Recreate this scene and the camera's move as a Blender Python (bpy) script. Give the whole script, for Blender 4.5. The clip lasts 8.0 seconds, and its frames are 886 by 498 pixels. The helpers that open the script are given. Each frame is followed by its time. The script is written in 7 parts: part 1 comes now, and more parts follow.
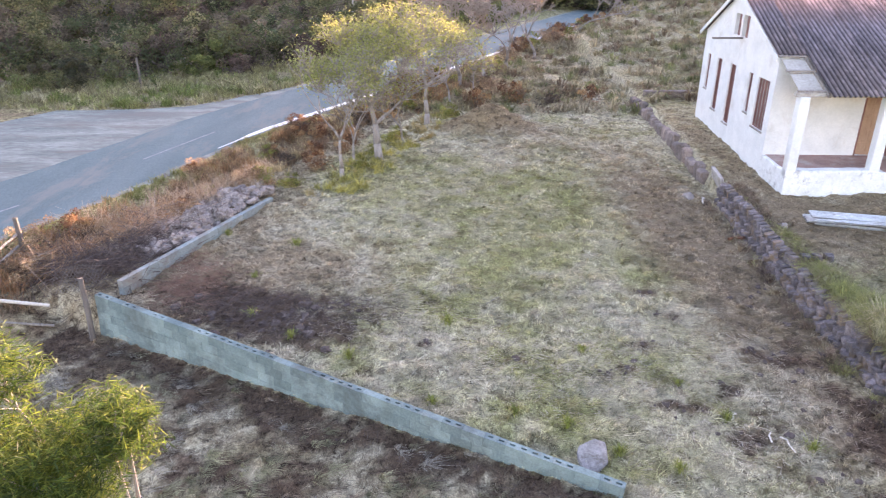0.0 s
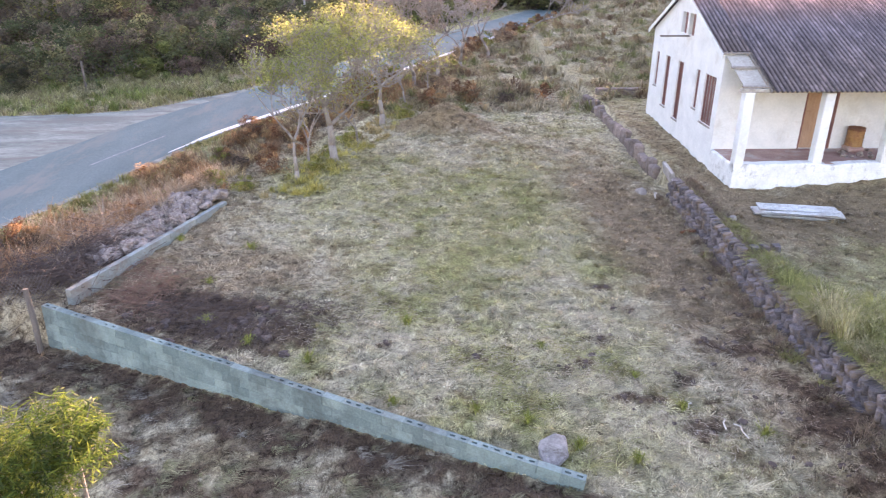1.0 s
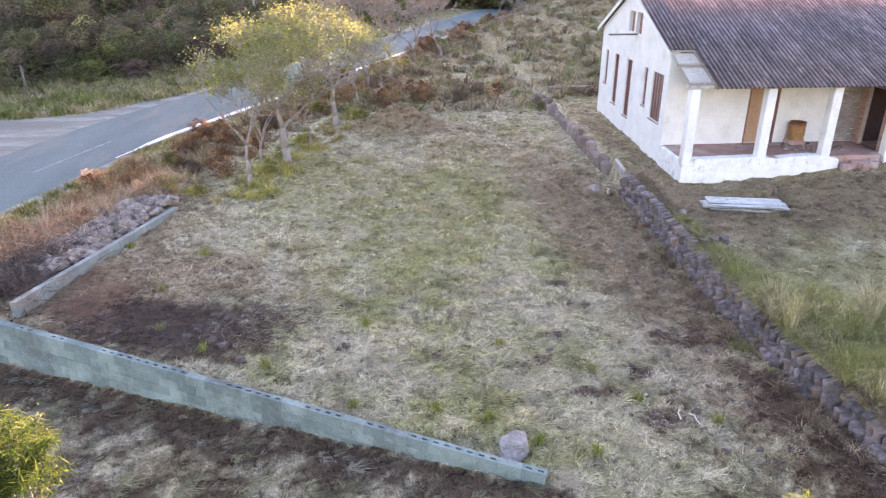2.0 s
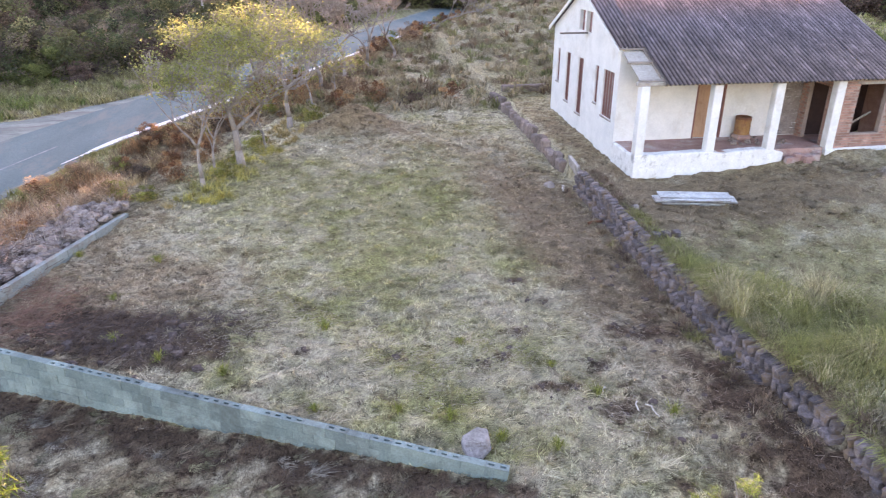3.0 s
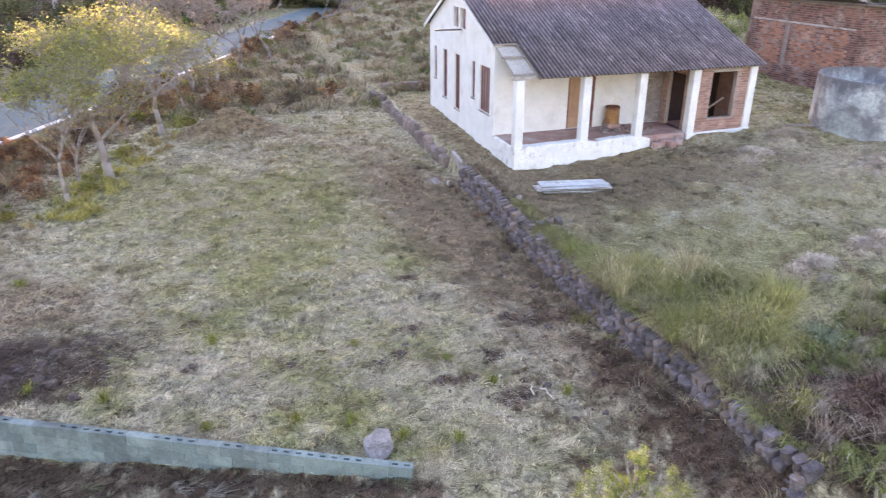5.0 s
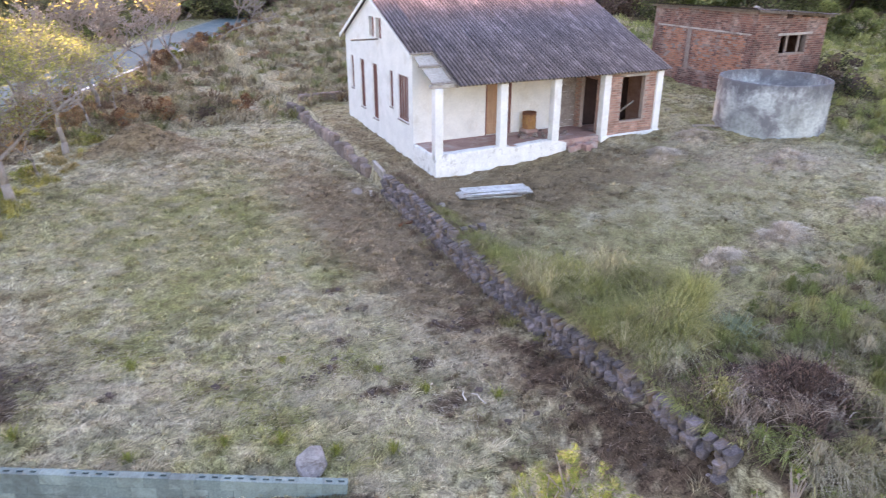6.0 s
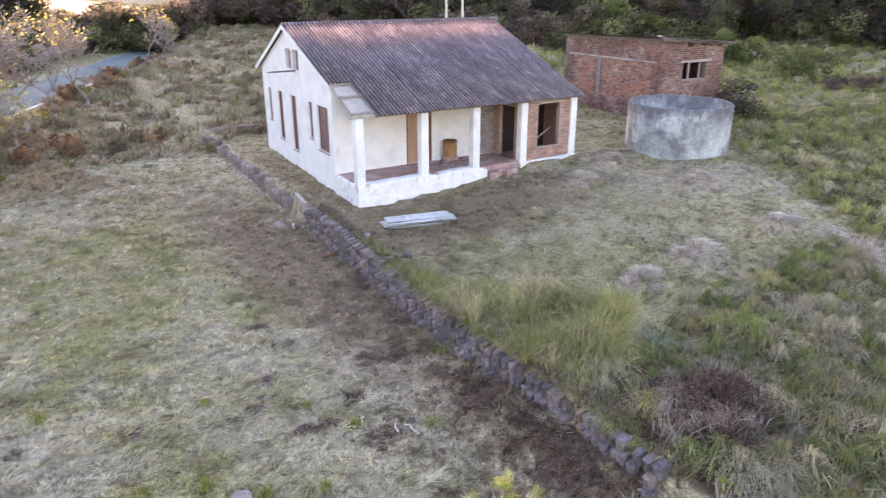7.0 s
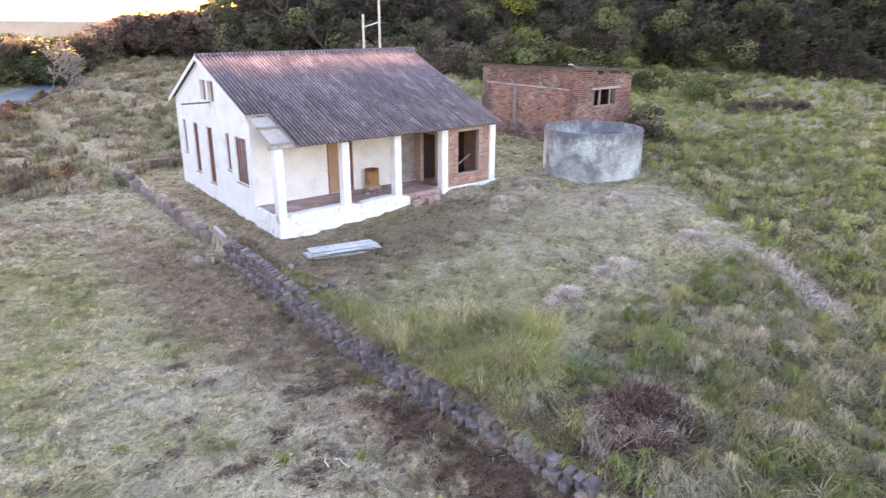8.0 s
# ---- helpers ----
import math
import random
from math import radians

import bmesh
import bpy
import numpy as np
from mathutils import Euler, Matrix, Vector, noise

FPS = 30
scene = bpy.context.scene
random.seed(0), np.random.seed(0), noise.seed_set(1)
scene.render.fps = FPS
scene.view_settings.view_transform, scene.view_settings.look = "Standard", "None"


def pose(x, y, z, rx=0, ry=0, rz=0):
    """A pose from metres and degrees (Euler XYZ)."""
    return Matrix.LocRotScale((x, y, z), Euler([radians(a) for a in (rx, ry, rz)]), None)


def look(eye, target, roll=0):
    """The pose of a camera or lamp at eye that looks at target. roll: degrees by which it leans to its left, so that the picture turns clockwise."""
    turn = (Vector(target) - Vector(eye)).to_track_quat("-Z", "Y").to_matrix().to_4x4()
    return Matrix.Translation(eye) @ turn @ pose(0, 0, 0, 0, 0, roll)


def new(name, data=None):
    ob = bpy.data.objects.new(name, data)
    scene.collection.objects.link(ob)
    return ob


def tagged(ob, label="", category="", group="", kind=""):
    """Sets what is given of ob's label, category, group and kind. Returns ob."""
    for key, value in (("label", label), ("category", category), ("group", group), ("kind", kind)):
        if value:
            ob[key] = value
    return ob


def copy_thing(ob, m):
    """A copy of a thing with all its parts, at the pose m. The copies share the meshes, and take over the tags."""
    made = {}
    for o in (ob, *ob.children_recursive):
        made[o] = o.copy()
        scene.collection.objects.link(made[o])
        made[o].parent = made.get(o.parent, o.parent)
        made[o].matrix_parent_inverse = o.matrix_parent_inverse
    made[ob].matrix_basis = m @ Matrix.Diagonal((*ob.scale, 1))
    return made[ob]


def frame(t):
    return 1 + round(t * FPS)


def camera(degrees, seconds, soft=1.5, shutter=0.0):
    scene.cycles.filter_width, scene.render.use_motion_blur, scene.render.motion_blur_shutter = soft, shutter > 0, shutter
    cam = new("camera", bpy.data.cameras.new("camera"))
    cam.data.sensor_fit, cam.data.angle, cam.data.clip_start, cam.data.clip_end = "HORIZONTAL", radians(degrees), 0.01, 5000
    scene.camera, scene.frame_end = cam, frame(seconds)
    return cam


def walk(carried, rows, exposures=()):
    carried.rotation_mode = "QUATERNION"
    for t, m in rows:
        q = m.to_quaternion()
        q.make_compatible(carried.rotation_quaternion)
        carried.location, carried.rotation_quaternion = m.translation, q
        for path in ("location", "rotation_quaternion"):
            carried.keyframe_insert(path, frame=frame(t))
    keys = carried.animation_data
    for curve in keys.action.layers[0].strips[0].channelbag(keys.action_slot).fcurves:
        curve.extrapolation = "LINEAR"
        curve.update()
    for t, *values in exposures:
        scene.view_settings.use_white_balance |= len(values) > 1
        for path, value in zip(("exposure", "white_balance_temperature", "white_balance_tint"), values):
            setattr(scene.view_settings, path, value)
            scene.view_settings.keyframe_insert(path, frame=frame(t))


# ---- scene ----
EXPO, KELVIN, TINT = 3.84, 6100, 42
cam = camera(65.2, 8.0, soft=1.15, shutter=0.5)
PATH = [
    (0, pose(-0.004, 0.001, 7.001, 66.41, 0, 0)),
    (0.5, pose(0.017, 0.003, 6.989, 66.42, 0, -1.83)),
    (1, pose(0.039, 0.002, 6.987, 66.43, 0, -3.65)),
    (1.5, pose(0.059, 0.001, 6.996, 66.42, 0, -5.53)),
    (3, pose(0.103, -0.022, 7.022, 66.35, 0, -11.08)),
    (3.5, pose(0.116, -0.022, 7.026, 66.35, 0, -12.97)),
    (4, pose(0.125, -0.018, 7.02, 66.34, 0, -15.11)),
    (4.5, pose(0.142, -0.01, 7.017, 66.33, 0, -17.71)),
    (5.5, pose(0.167, 0.004, 7.021, 66.34, 0, -24.2)),
    (6, pose(0.182, 0.015, 7.023, 66.9, 0, -27.49)),
    (6.5, pose(0.202, 0.027, 7.017, 68.05, 0, -30.75)),
    (7, pose(0.229, 0.037, 7.01, 69.25, 0, -33.98)),
    (7.5, pose(0.248, 0.041, 7.001, 70.41, 0, -37.22)),
    (8, pose(0.255, 0.029, 6.981, 71.58, 0, -40.47)),
]
walk(cam, PATH, [(0.0, EXPO + 0.06, KELVIN, TINT), (4.0, EXPO - 0.08, KELVIN, TINT), (6.5, EXPO - 0.08, KELVIN, TINT), (7.5, EXPO - 0.02, KELVIN, TINT), (8.0, EXPO + 0.14, KELVIN, TINT)])

# ---- light ----
SUN_AZ, SUN_EL = 15.0, 2.8
world = bpy.data.worlds.new("sky")
scene.world = world
world.use_nodes = True
wn = world.node_tree
sky = wn.nodes.new("ShaderNodeTexSky")
sky.sky_type = "NISHITA"
sky.sun_disc = False
sky.sun_elevation = radians(SUN_EL)
sky.sun_rotation = radians(SUN_AZ)
wn.links.new(sky.outputs[0], wn.nodes["Background"].inputs[0])
wn.nodes["Background"].inputs[1].default_value = 0.15
sun = new("sun", bpy.data.lights.new("sun", "SUN"))
sun.data.energy, sun.data.angle, sun.data.color = 3.2, radians(0.6), (1.0, 0.72, 0.42)
_s = Vector((math.sin(radians(SUN_AZ)) * math.cos(radians(SUN_EL)), math.cos(radians(SUN_AZ)) * math.cos(radians(SUN_EL)), math.sin(radians(SUN_EL))))
sun.matrix_world = look(_s * 50, (0, 0, 0))


# ---- materials ----
def nodes_of(name):
    m = bpy.data.materials.new(name)
    m.use_nodes = True
    nt = m.node_tree
    return m, nt, nt.nodes["Principled BSDF"]


def add(nt, kind, **kw):
    n = nt.nodes.new(kind)
    for k, v in kw.items():
        n.inputs[k].default_value = v
    return n


def coords(nt, scale=(1, 1, 1)):
    geo = nt.nodes.new("ShaderNodeNewGeometry")
    mp = nt.nodes.new("ShaderNodeMapping")
    mp.inputs["Scale"].default_value = scale
    nt.links.new(geo.outputs["Position"], mp.inputs["Vector"])
    return mp.outputs[0]


def ramp(nt, fac, stops):
    r = nt.nodes.new("ShaderNodeValToRGB")
    while len(r.color_ramp.elements) < len(stops):
        r.color_ramp.elements.new(0.5)
    for e, (p, c) in zip(r.color_ramp.elements, stops):
        e.position, e.color = p, (*c, 1)
    nt.links.new(fac, r.inputs[0])
    return r.outputs[0]


def mixc(nt, fac, a, b, mode="MIX"):
    m = nt.nodes.new("ShaderNodeMix")
    m.data_type, m.blend_type = "RGBA", mode
    for sock, v in ((m.inputs[0], fac), (m.inputs[6], a), (m.inputs[7], b)):
        if isinstance(v, (int, float)):
            sock.default_value = v
        elif isinstance(v, tuple):
            sock.default_value = (*v, 1)
        else:
            nt.links.new(v, sock)
    return m.outputs[2]


def noise_tex(nt, vec, scale, detail=5, rough=0.6, distort=0.0):
    n = nt.nodes.new("ShaderNodeTexNoise")
    n.inputs["Scale"].default_value, n.inputs["Detail"].default_value = scale, detail
    n.inputs["Roughness"].default_value, n.inputs["Distortion"].default_value = rough, distort
    nt.links.new(vec, n.inputs["Vector"])
    return n.outputs["Fac"]


def bump(nt, b, height, strength, dist=0.02):
    n = add(nt, "ShaderNodeBump", Strength=strength, Distance=dist)
    nt.links.new(height, n.inputs["Height"])
    nt.links.new(n.outputs[0], b.inputs["Normal"])


def surface(name, stops, scale=2.0, fine=30.0, rough=0.9, stain=None, stain_scale=0.7, stain_at=(0.5, 0.68), relief=0.4, stretch=(1, 1, 1), random_tint=0.0, metal=0.0, speck=0.25):
    """A worn surface: a broad colour ramp over noise, fine grain, stains, relief, and a tint by object."""
    m, nt, b = nodes_of(name)
    v = coords(nt, stretch)
    broad = noise_tex(nt, v, scale, 6, 0.65)
    grain = noise_tex(nt, v, fine, 4, 0.7)
    c = ramp(nt, broad, stops)
    g = ramp(nt, grain, [(0.25, (1 - speck * 1.1,) * 3), (0.75, (1 + speck * 0.9,) * 3)])
    c = mixc(nt, 1.0, c, g, "MULTIPLY")
    if stain:
        s = noise_tex(nt, v, stain_scale, 7, 0.72, 0.3)
        k = ramp(nt, s, [(stain_at[0], (0, 0, 0)), (stain_at[1], (1, 1, 1))])
        c = mixc(nt, k, c, stain)
    if random_tint:
        info = nt.nodes.new("ShaderNodeObjectInfo")
        k = ramp(nt, info.outputs["Random"], [(0.0, (1 - random_tint,) * 3), (1.0, (1 + random_tint, 1 + random_tint * 0.85, 1 + random_tint * 0.7))])
        c = mixc(nt, 1.0, c, k, "MULTIPLY")
    nt.links.new(c, b.inputs["Base Color"])
    b.inputs["Roughness"].default_value = rough
    b.inputs["Metallic"].default_value = metal
    if relief:
        bump(nt, b, grain, relief)
    return m


def leaf_material(name, light=0.35):
    """Leaves and blades take their colour from the mesh, and let some light through."""
    m, nt, b = nodes_of(name)
    col = nt.nodes.new("ShaderNodeVertexColor")
    col.layer_name = "tone"
    nt.links.new(col.outputs[0], b.inputs["Base Color"])
    b.inputs["Roughness"].default_value = 0.7
    b.inputs["Specular IOR Level"].default_value = 0.25
    if light:
        tr = nt.nodes.new("ShaderNodeBsdfTranslucent")
        nt.links.new(col.outputs[0], tr.inputs[0])
        mx = nt.nodes.new("ShaderNodeMixShader")
        mx.inputs[0].default_value = light
        out = nt.nodes["Material Output"]
        nt.links.new(b.outputs[0], mx.inputs[1])
        nt.links.new(tr.outputs[0], mx.inputs[2])
        nt.links.new(mx.outputs[0], out.inputs[0])
    return m


WHITE = surface("white_limewash", [(0.3, (0.64, 0.66, 0.66)), (0.6, (0.755, 0.765, 0.76))], 1.6, 14, 0.92, (0.50, 0.47, 0.42), 0.9, (0.54, 0.82), 0.12, speck=0.07)
PLINTH = surface("peeling_whitewash", [(0.3, (0.60, 0.61, 0.60)), (0.6, (0.755, 0.765, 0.76))], 2.4, 16, 0.92, (0.38, 0.38, 0.37), 3.0, (0.54, 0.68), 0.3, speck=0.1)
CEMENT = surface("bare_cement", [(0.3, (0.30, 0.28, 0.26)), (0.7, (0.46, 0.43, 0.40))], 2.0, 22, 0.95, (0.2, 0.17, 0.15), 1.8, (0.5, 0.65), 0.5)
FLOORC = surface("red_cement_floor", [(0.3, (0.25, 0.145, 0.125)), (0.65, (0.40, 0.26, 0.23))], 1.5, 20, 0.8, (0.42, 0.36, 0.33), 0.9, (0.5, 0.62), 0.3)
BRICK = surface("orange_brick", [(0.25, (0.26, 0.145, 0.115)), (0.5, (0.36, 0.215, 0.17)), (0.75, (0.46, 0.31, 0.255))], 3.0, 40, 0.9, (0.5, 0.42, 0.36), 1.5, (0.6, 0.78), 0.5, random_tint=0.26)
BRICKOLD = surface("old_red_brick", [(0.3, (0.115, 0.066, 0.058)), (0.5, (0.185, 0.098, 0.08)), (0.7, (0.26, 0.14, 0.11))], 1.3, 30, 0.92, (0.34, 0.29, 0.27), 1.1, (0.50, 0.72), 0.5)
BRICKINFILL = surface("orange_infill_brick", [(0.3, (0.235, 0.108, 0.072)), (0.7, (0.36, 0.165, 0.10))], 1.6, 30, 0.92, (0.36, 0.27, 0.23), 1.4, (0.52, 0.7), 0.5)
MORTAR = surface("mortar", [(0.3, (0.38, 0.32, 0.28)), (0.7, (0.52, 0.45, 0.40))], 4, 50, 0.95, relief=0.5)
BLOCK = surface("concrete_block", [(0.3, (0.145, 0.20, 0.196)), (0.7, (0.245, 0.318, 0.308))], 1.4, 30, 0.95, (0.10, 0.125, 0.122), 0.8, (0.48, 0.64), 0.5, random_tint=0.22)
LOWBLOCK = surface("weathered_low_block", [(0.3, (0.19, 0.225, 0.222)), (0.7, (0.30, 0.335, 0.328))], 2.0, 30, 0.95, (0.20, 0.175, 0.15), 1.2, (0.48, 0.64), 0.5, random_tint=0.15)
STONE = surface("weathered_block", [(0.32, (0.08, 0.07, 0.074)), (0.64, (0.235, 0.205, 0.212))], 5.0, 26, 0.95, (0.17, 0.125, 0.085), 2.6, (0.5, 0.62), 1.0, random_tint=0.34, speck=0.45)
ROCK = surface("pale_rock", [(0.3, (0.22, 0.19, 0.18)), (0.7, (0.36, 0.32, 0.30))], 3.0, 18, 0.95, (0.2, 0.17, 0.15), 2.5, (0.5, 0.7), 0.8)
TANKM = surface("stained_render", [(0.36, (0.22, 0.24, 0.238)), (0.6, (0.44, 0.475, 0.472))], 0.7, 9, 0.95, (0.15, 0.15, 0.16), 0.65, (0.50, 0.62), 0.5, speck=0.3)
ROOF = surface("fibre_cement", [(0.32, (0.07, 0.062, 0.068)), (0.68, (0.155, 0.135, 0.145))], 1.6, 24, 0.9, (0.235, 0.205, 0.225), 2.4, (0.5, 0.72), 0.4, (1.6, 0.5, 0.5), random_tint=0.16, speck=0.35)
SHEET = surface("pale_sheet", [(0.3, (0.32, 0.34, 0.335)), (0.7, (0.48, 0.50, 0.495))], 2.5, 20, 0.85, (0.3, 0.27, 0.25), 2.4, (0.5, 0.68), 0.2, random_tint=0.2)
POSTWOOD = surface("dark_timber", [(0.3, (0.09, 0.075, 0.065)), (0.7, (0.20, 0.17, 0.15))], 3.0, 40, 0.85, None, relief=0.5, stretch=(4, 4, 0.6))
OLDMORTAR = surface("old_mortar", [(0.3, (0.19, 0.15, 0.135)), (0.7, (0.30, 0.25, 0.225))], 4, 50, 0.95, relief=0.5)
WOOD = surface("grey_timber", [(0.3, (0.17, 0.145, 0.12)), (0.7, (0.34, 0.30, 0.26))], 3.0, 40, 0.85, (0.1, 0.08, 0.07), 2.0, (0.55, 0.7), 0.5, (4, 4, 0.6))
DOORM = surface("brown_door_wood", [(0.3, (0.33, 0.20, 0.12)), (0.7, (0.46, 0.30, 0.20))], 2.0, 30, 0.65, None, relief=0.2, stretch=(4, 4, 0.6))
SHUTTER = surface("red_brown_paint", [(0.3, (0.16, 0.07, 0.06)), (0.7, (0.25, 0.12, 0.105))], 2.0, 30, 0.7, None, relief=0.2)
# near-black: the shade of rooms and openings is put into this colour
DARK = surface("inside_shade", [(0.3, (0.03, 0.016, 0.014)), (0.7, (0.055, 0.03, 0.026))], 2.0, 20, 0.9)
RUST = surface("rusty_steel", [(0.3, (0.12, 0.05, 0.03)), (0.7, (0.26, 0.12, 0.06))], 4.0, 30, 0.8, None, relief=0.3, metal=0.2)
YELLOW = surface("yellow_drum_paint", [(0.3, (0.24, 0.10, 0.04)), (0.7, (0.36, 0.22, 0.07))], 4.0, 30, 0.6, (0.2, 0.08, 0.04), 5.0, (0.5, 0.62), 0.2)
WOODBARK = surface("dark_bark", [(0.3, (0.07, 0.055, 0.045)), (0.7, (0.13, 0.105, 0.09))], 5.0, 30, 0.95, None, relief=0.5)
BARK = surface("pale_bark", [(0.3, (0.21, 0.18, 0.16)), (0.7, (0.36, 0.32, 0.285))], 5.0, 30, 0.95, None, relief=0.7, stretch=(2, 2, 0.6))
TWIG = surface("dry_twig", [(0.3, (0.20, 0.14, 0.10)), (0.7, (0.42, 0.33, 0.25))], 3.0, 20, 0.95, None, relief=0.2)
ASPHALT = surface("old_asphalt", [(0.3, (0.085, 0.128, 0.132)), (0.7, (0.135, 0.182, 0.183))], 0.5, 14, 0.95, (0.17, 0.18, 0.165), 0.45, (0.52, 0.66), 0.3, (1.6, 0.45, 1), speck=0.3)
GRAVEL = surface("pale_gravel", [(0.34, (0.135, 0.15, 0.135)), (0.62, (0.26, 0.28, 0.245))], 0.9, 9, 0.95, (0.16, 0.15, 0.13), 0.6, (0.5, 0.62), 0.6, (0.28, 1.3, 1), speck=0.45)
PAINT = surface("road_paint", [(0.3, (0.62, 0.62, 0.60)), (0.7, (0.78, 0.78, 0.76))], 3.0, 30, 0.7, (0.3, 0.3, 0.3), 2.5, (0.6, 0.72), 0.2)


def valley_grime_shade(m, pitch):
    """Dirt and painted shade in the valleys of corrugated sheets, with lightened crests."""
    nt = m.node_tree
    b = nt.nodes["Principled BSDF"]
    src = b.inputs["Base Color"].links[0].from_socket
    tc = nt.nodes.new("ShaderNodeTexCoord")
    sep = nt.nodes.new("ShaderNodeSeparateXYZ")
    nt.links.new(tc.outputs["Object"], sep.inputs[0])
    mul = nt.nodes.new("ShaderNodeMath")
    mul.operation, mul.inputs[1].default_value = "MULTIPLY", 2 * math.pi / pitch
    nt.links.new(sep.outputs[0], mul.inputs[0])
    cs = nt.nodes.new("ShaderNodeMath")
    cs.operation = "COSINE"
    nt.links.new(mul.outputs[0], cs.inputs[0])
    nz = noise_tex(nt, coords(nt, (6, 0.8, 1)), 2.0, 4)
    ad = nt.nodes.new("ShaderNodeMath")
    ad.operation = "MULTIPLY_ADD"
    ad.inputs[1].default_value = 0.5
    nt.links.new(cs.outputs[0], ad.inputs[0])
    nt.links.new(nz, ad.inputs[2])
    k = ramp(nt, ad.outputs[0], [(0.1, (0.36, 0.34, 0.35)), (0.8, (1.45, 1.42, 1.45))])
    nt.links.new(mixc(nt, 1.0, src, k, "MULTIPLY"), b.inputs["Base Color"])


BRICKJOINT = surface("brick_joint", [(0.3, (0.28, 0.22, 0.19)), (0.7, (0.40, 0.32, 0.28))], 4, 50, 0.95, relief=0.5)
valley_grime_shade(ROOF, 0.146)
valley_grime_shade(SHEET, 0.116)
LEAF = leaf_material("leaf", 0.45)
GRASS = leaf_material("grass_blade", 0.25)


# ---- mesh helpers ----
def part(name, bm, material, parent=None, label="", smooth=False):
    me = bpy.data.meshes.new(name)
    bm.to_mesh(me)
    bm.free()
    return mesh_part(name, me, material, parent, label, smooth)


def mesh_part(name, me, material, parent=None, label="", smooth=False):
    if material:
        me.materials.append(material)
    if smooth:
        me.shade_smooth()
    ob = new(name, me)
    if parent:
        ob.parent = parent
    if label:
        tagged(ob, label)
    return ob


def empty(name, m, label, category, group="", kind=""):
    ob = new(name)
    ob.matrix_world = m
    return tagged(ob, label, category, group, kind)


def box(bm, x0, x1, y0, y1, z0, z1, bevel=0.0, m=None):
    r = bmesh.ops.create_cube(bm, size=1)
    t = Matrix.Translation(((x0 + x1) / 2, (y0 + y1) / 2, (z0 + z1) / 2)) @ Matrix.Diagonal((abs(x1 - x0), abs(y1 - y0), abs(z1 - z0), 1))
    bmesh.ops.transform(bm, matrix=(m @ t) if m else t, verts=r["verts"])
    if bevel:
        es = list({e for v in r["verts"] for e in v.link_edges})
        bmesh.ops.bevel(bm, geom=es, offset=bevel, segments=1, affect="EDGES")
    return r["verts"]


def one_box(*a, **k):
    bm = bmesh.new()
    box(bm, *a, **k)
    return bm


def rod(bm, a, b, r0, r1=None, seg=6):
    a, b = Vector(a), Vector(b)
    r1 = r0 if r1 is None else r1
    q = (b - a).to_track_quat("Z", "Y").to_matrix().to_4x4()
    m = Matrix.Translation((a + b) / 2) @ q
    bmesh.ops.create_cone(bm, cap_ends=True, segments=seg, radius1=r0, radius2=r1, depth=(b - a).length, matrix=m)


def raw_mesh(name, verts, faces_per, tones=None, smooth=False):
    """A mesh from arrays: verts (n, 3) and faces all with the same count of corners, in order; tones: a colour a vertex."""
    verts = np.asarray(verts, dtype=np.float32)
    n = len(verts)
    me = bpy.data.meshes.new(name)
    me.vertices.add(n)
    me.vertices.foreach_set("co", verts.ravel())
    k = faces_per
    me.loops.add(n)
    me.loops.foreach_set("vertex_index", np.arange(n, dtype=np.int32))
    me.polygons.add(n // k)
    me.polygons.foreach_set("loop_start", np.arange(0, n, k, dtype=np.int32))
    me.update(calc_edges=True)
    if tones is not None:
        ca = me.color_attributes.new("tone", "FLOAT_COLOR", "POINT")
        t4 = np.ones((n, 4), dtype=np.float32)
        t4[:, :3] = tones
        ca.data.foreach_set("color", t4.ravel())
    return me


def sstep(a, b, x):
    t = np.clip((x - a) / (b - a), 0, 1)
    return t * t * (3 - 2 * t)


def vnoise(x, y, seed=0):
    """Smooth value noise in the plane, for arrays, 0 to 1."""
    xi, yi = np.floor(x).astype(np.int64), np.floor(y).astype(np.int64)
    fx, fy = x - xi, y - yi
    fx, fy = fx * fx * (3 - 2 * fx), fy * fy * (3 - 2 * fy)

    def h(i, j):
        k = (i * 374761393 + j * 668265263 + seed * 974711) & 0x7FFFFFFF
        k = ((k ^ (k >> 13)) * 1274126177) & 0x7FFFFFFF
        return ((k ^ (k >> 16)) & 0xFFFF) / 65535.0

    return (h(xi, yi) * (1 - fx) + h(xi + 1, yi) * fx) * (1 - fy) + (h(xi, yi + 1) * (1 - fx) + h(xi + 1, yi + 1) * fx) * fy


def fbm(x, y, seed=0, octaves=4):
    s, a, t = 0.0, 0.5, 0.0
    for k in range(octaves):
        s = s + a * vnoise(x * 2 ** k, y * 2 ** k, seed + k)
        t += a
        a *= 0.55
    return s / t


# ---- the lie of the land ----
def spot(x, y, cx, cy, rx, ry, turn=0.0):
    c, s = math.cos(radians(turn)), math.sin(radians(turn))
    dx, dy = x - cx, y - cy
    return np.exp(-(((dx * c + dy * s) / rx) ** 2 + ((-dx * s + dy * c) / ry) ** 2))


ROAD_NEAR = [(-34, -25), (-16.2, 7.3), (-11.65, 16.8), (-10.7, 18.9), (-9.3, 22.7), (-7.9, 27.1), (-4.05, 34.5), (2.6, 48.0), (9.7, 63.0), (22, 88), (42, 122), (80, 175)]
RN = np.array(ROAD_NEAR, dtype=float)
WALL_A, WALL_B = Vector((2.87, 8.42)), Vector((-7.60, 13.43))   # the block wall's ends
WDIR = (WALL_B - WALL_A).normalized()
WNOR = Vector((-WDIR.y, WDIR.x))
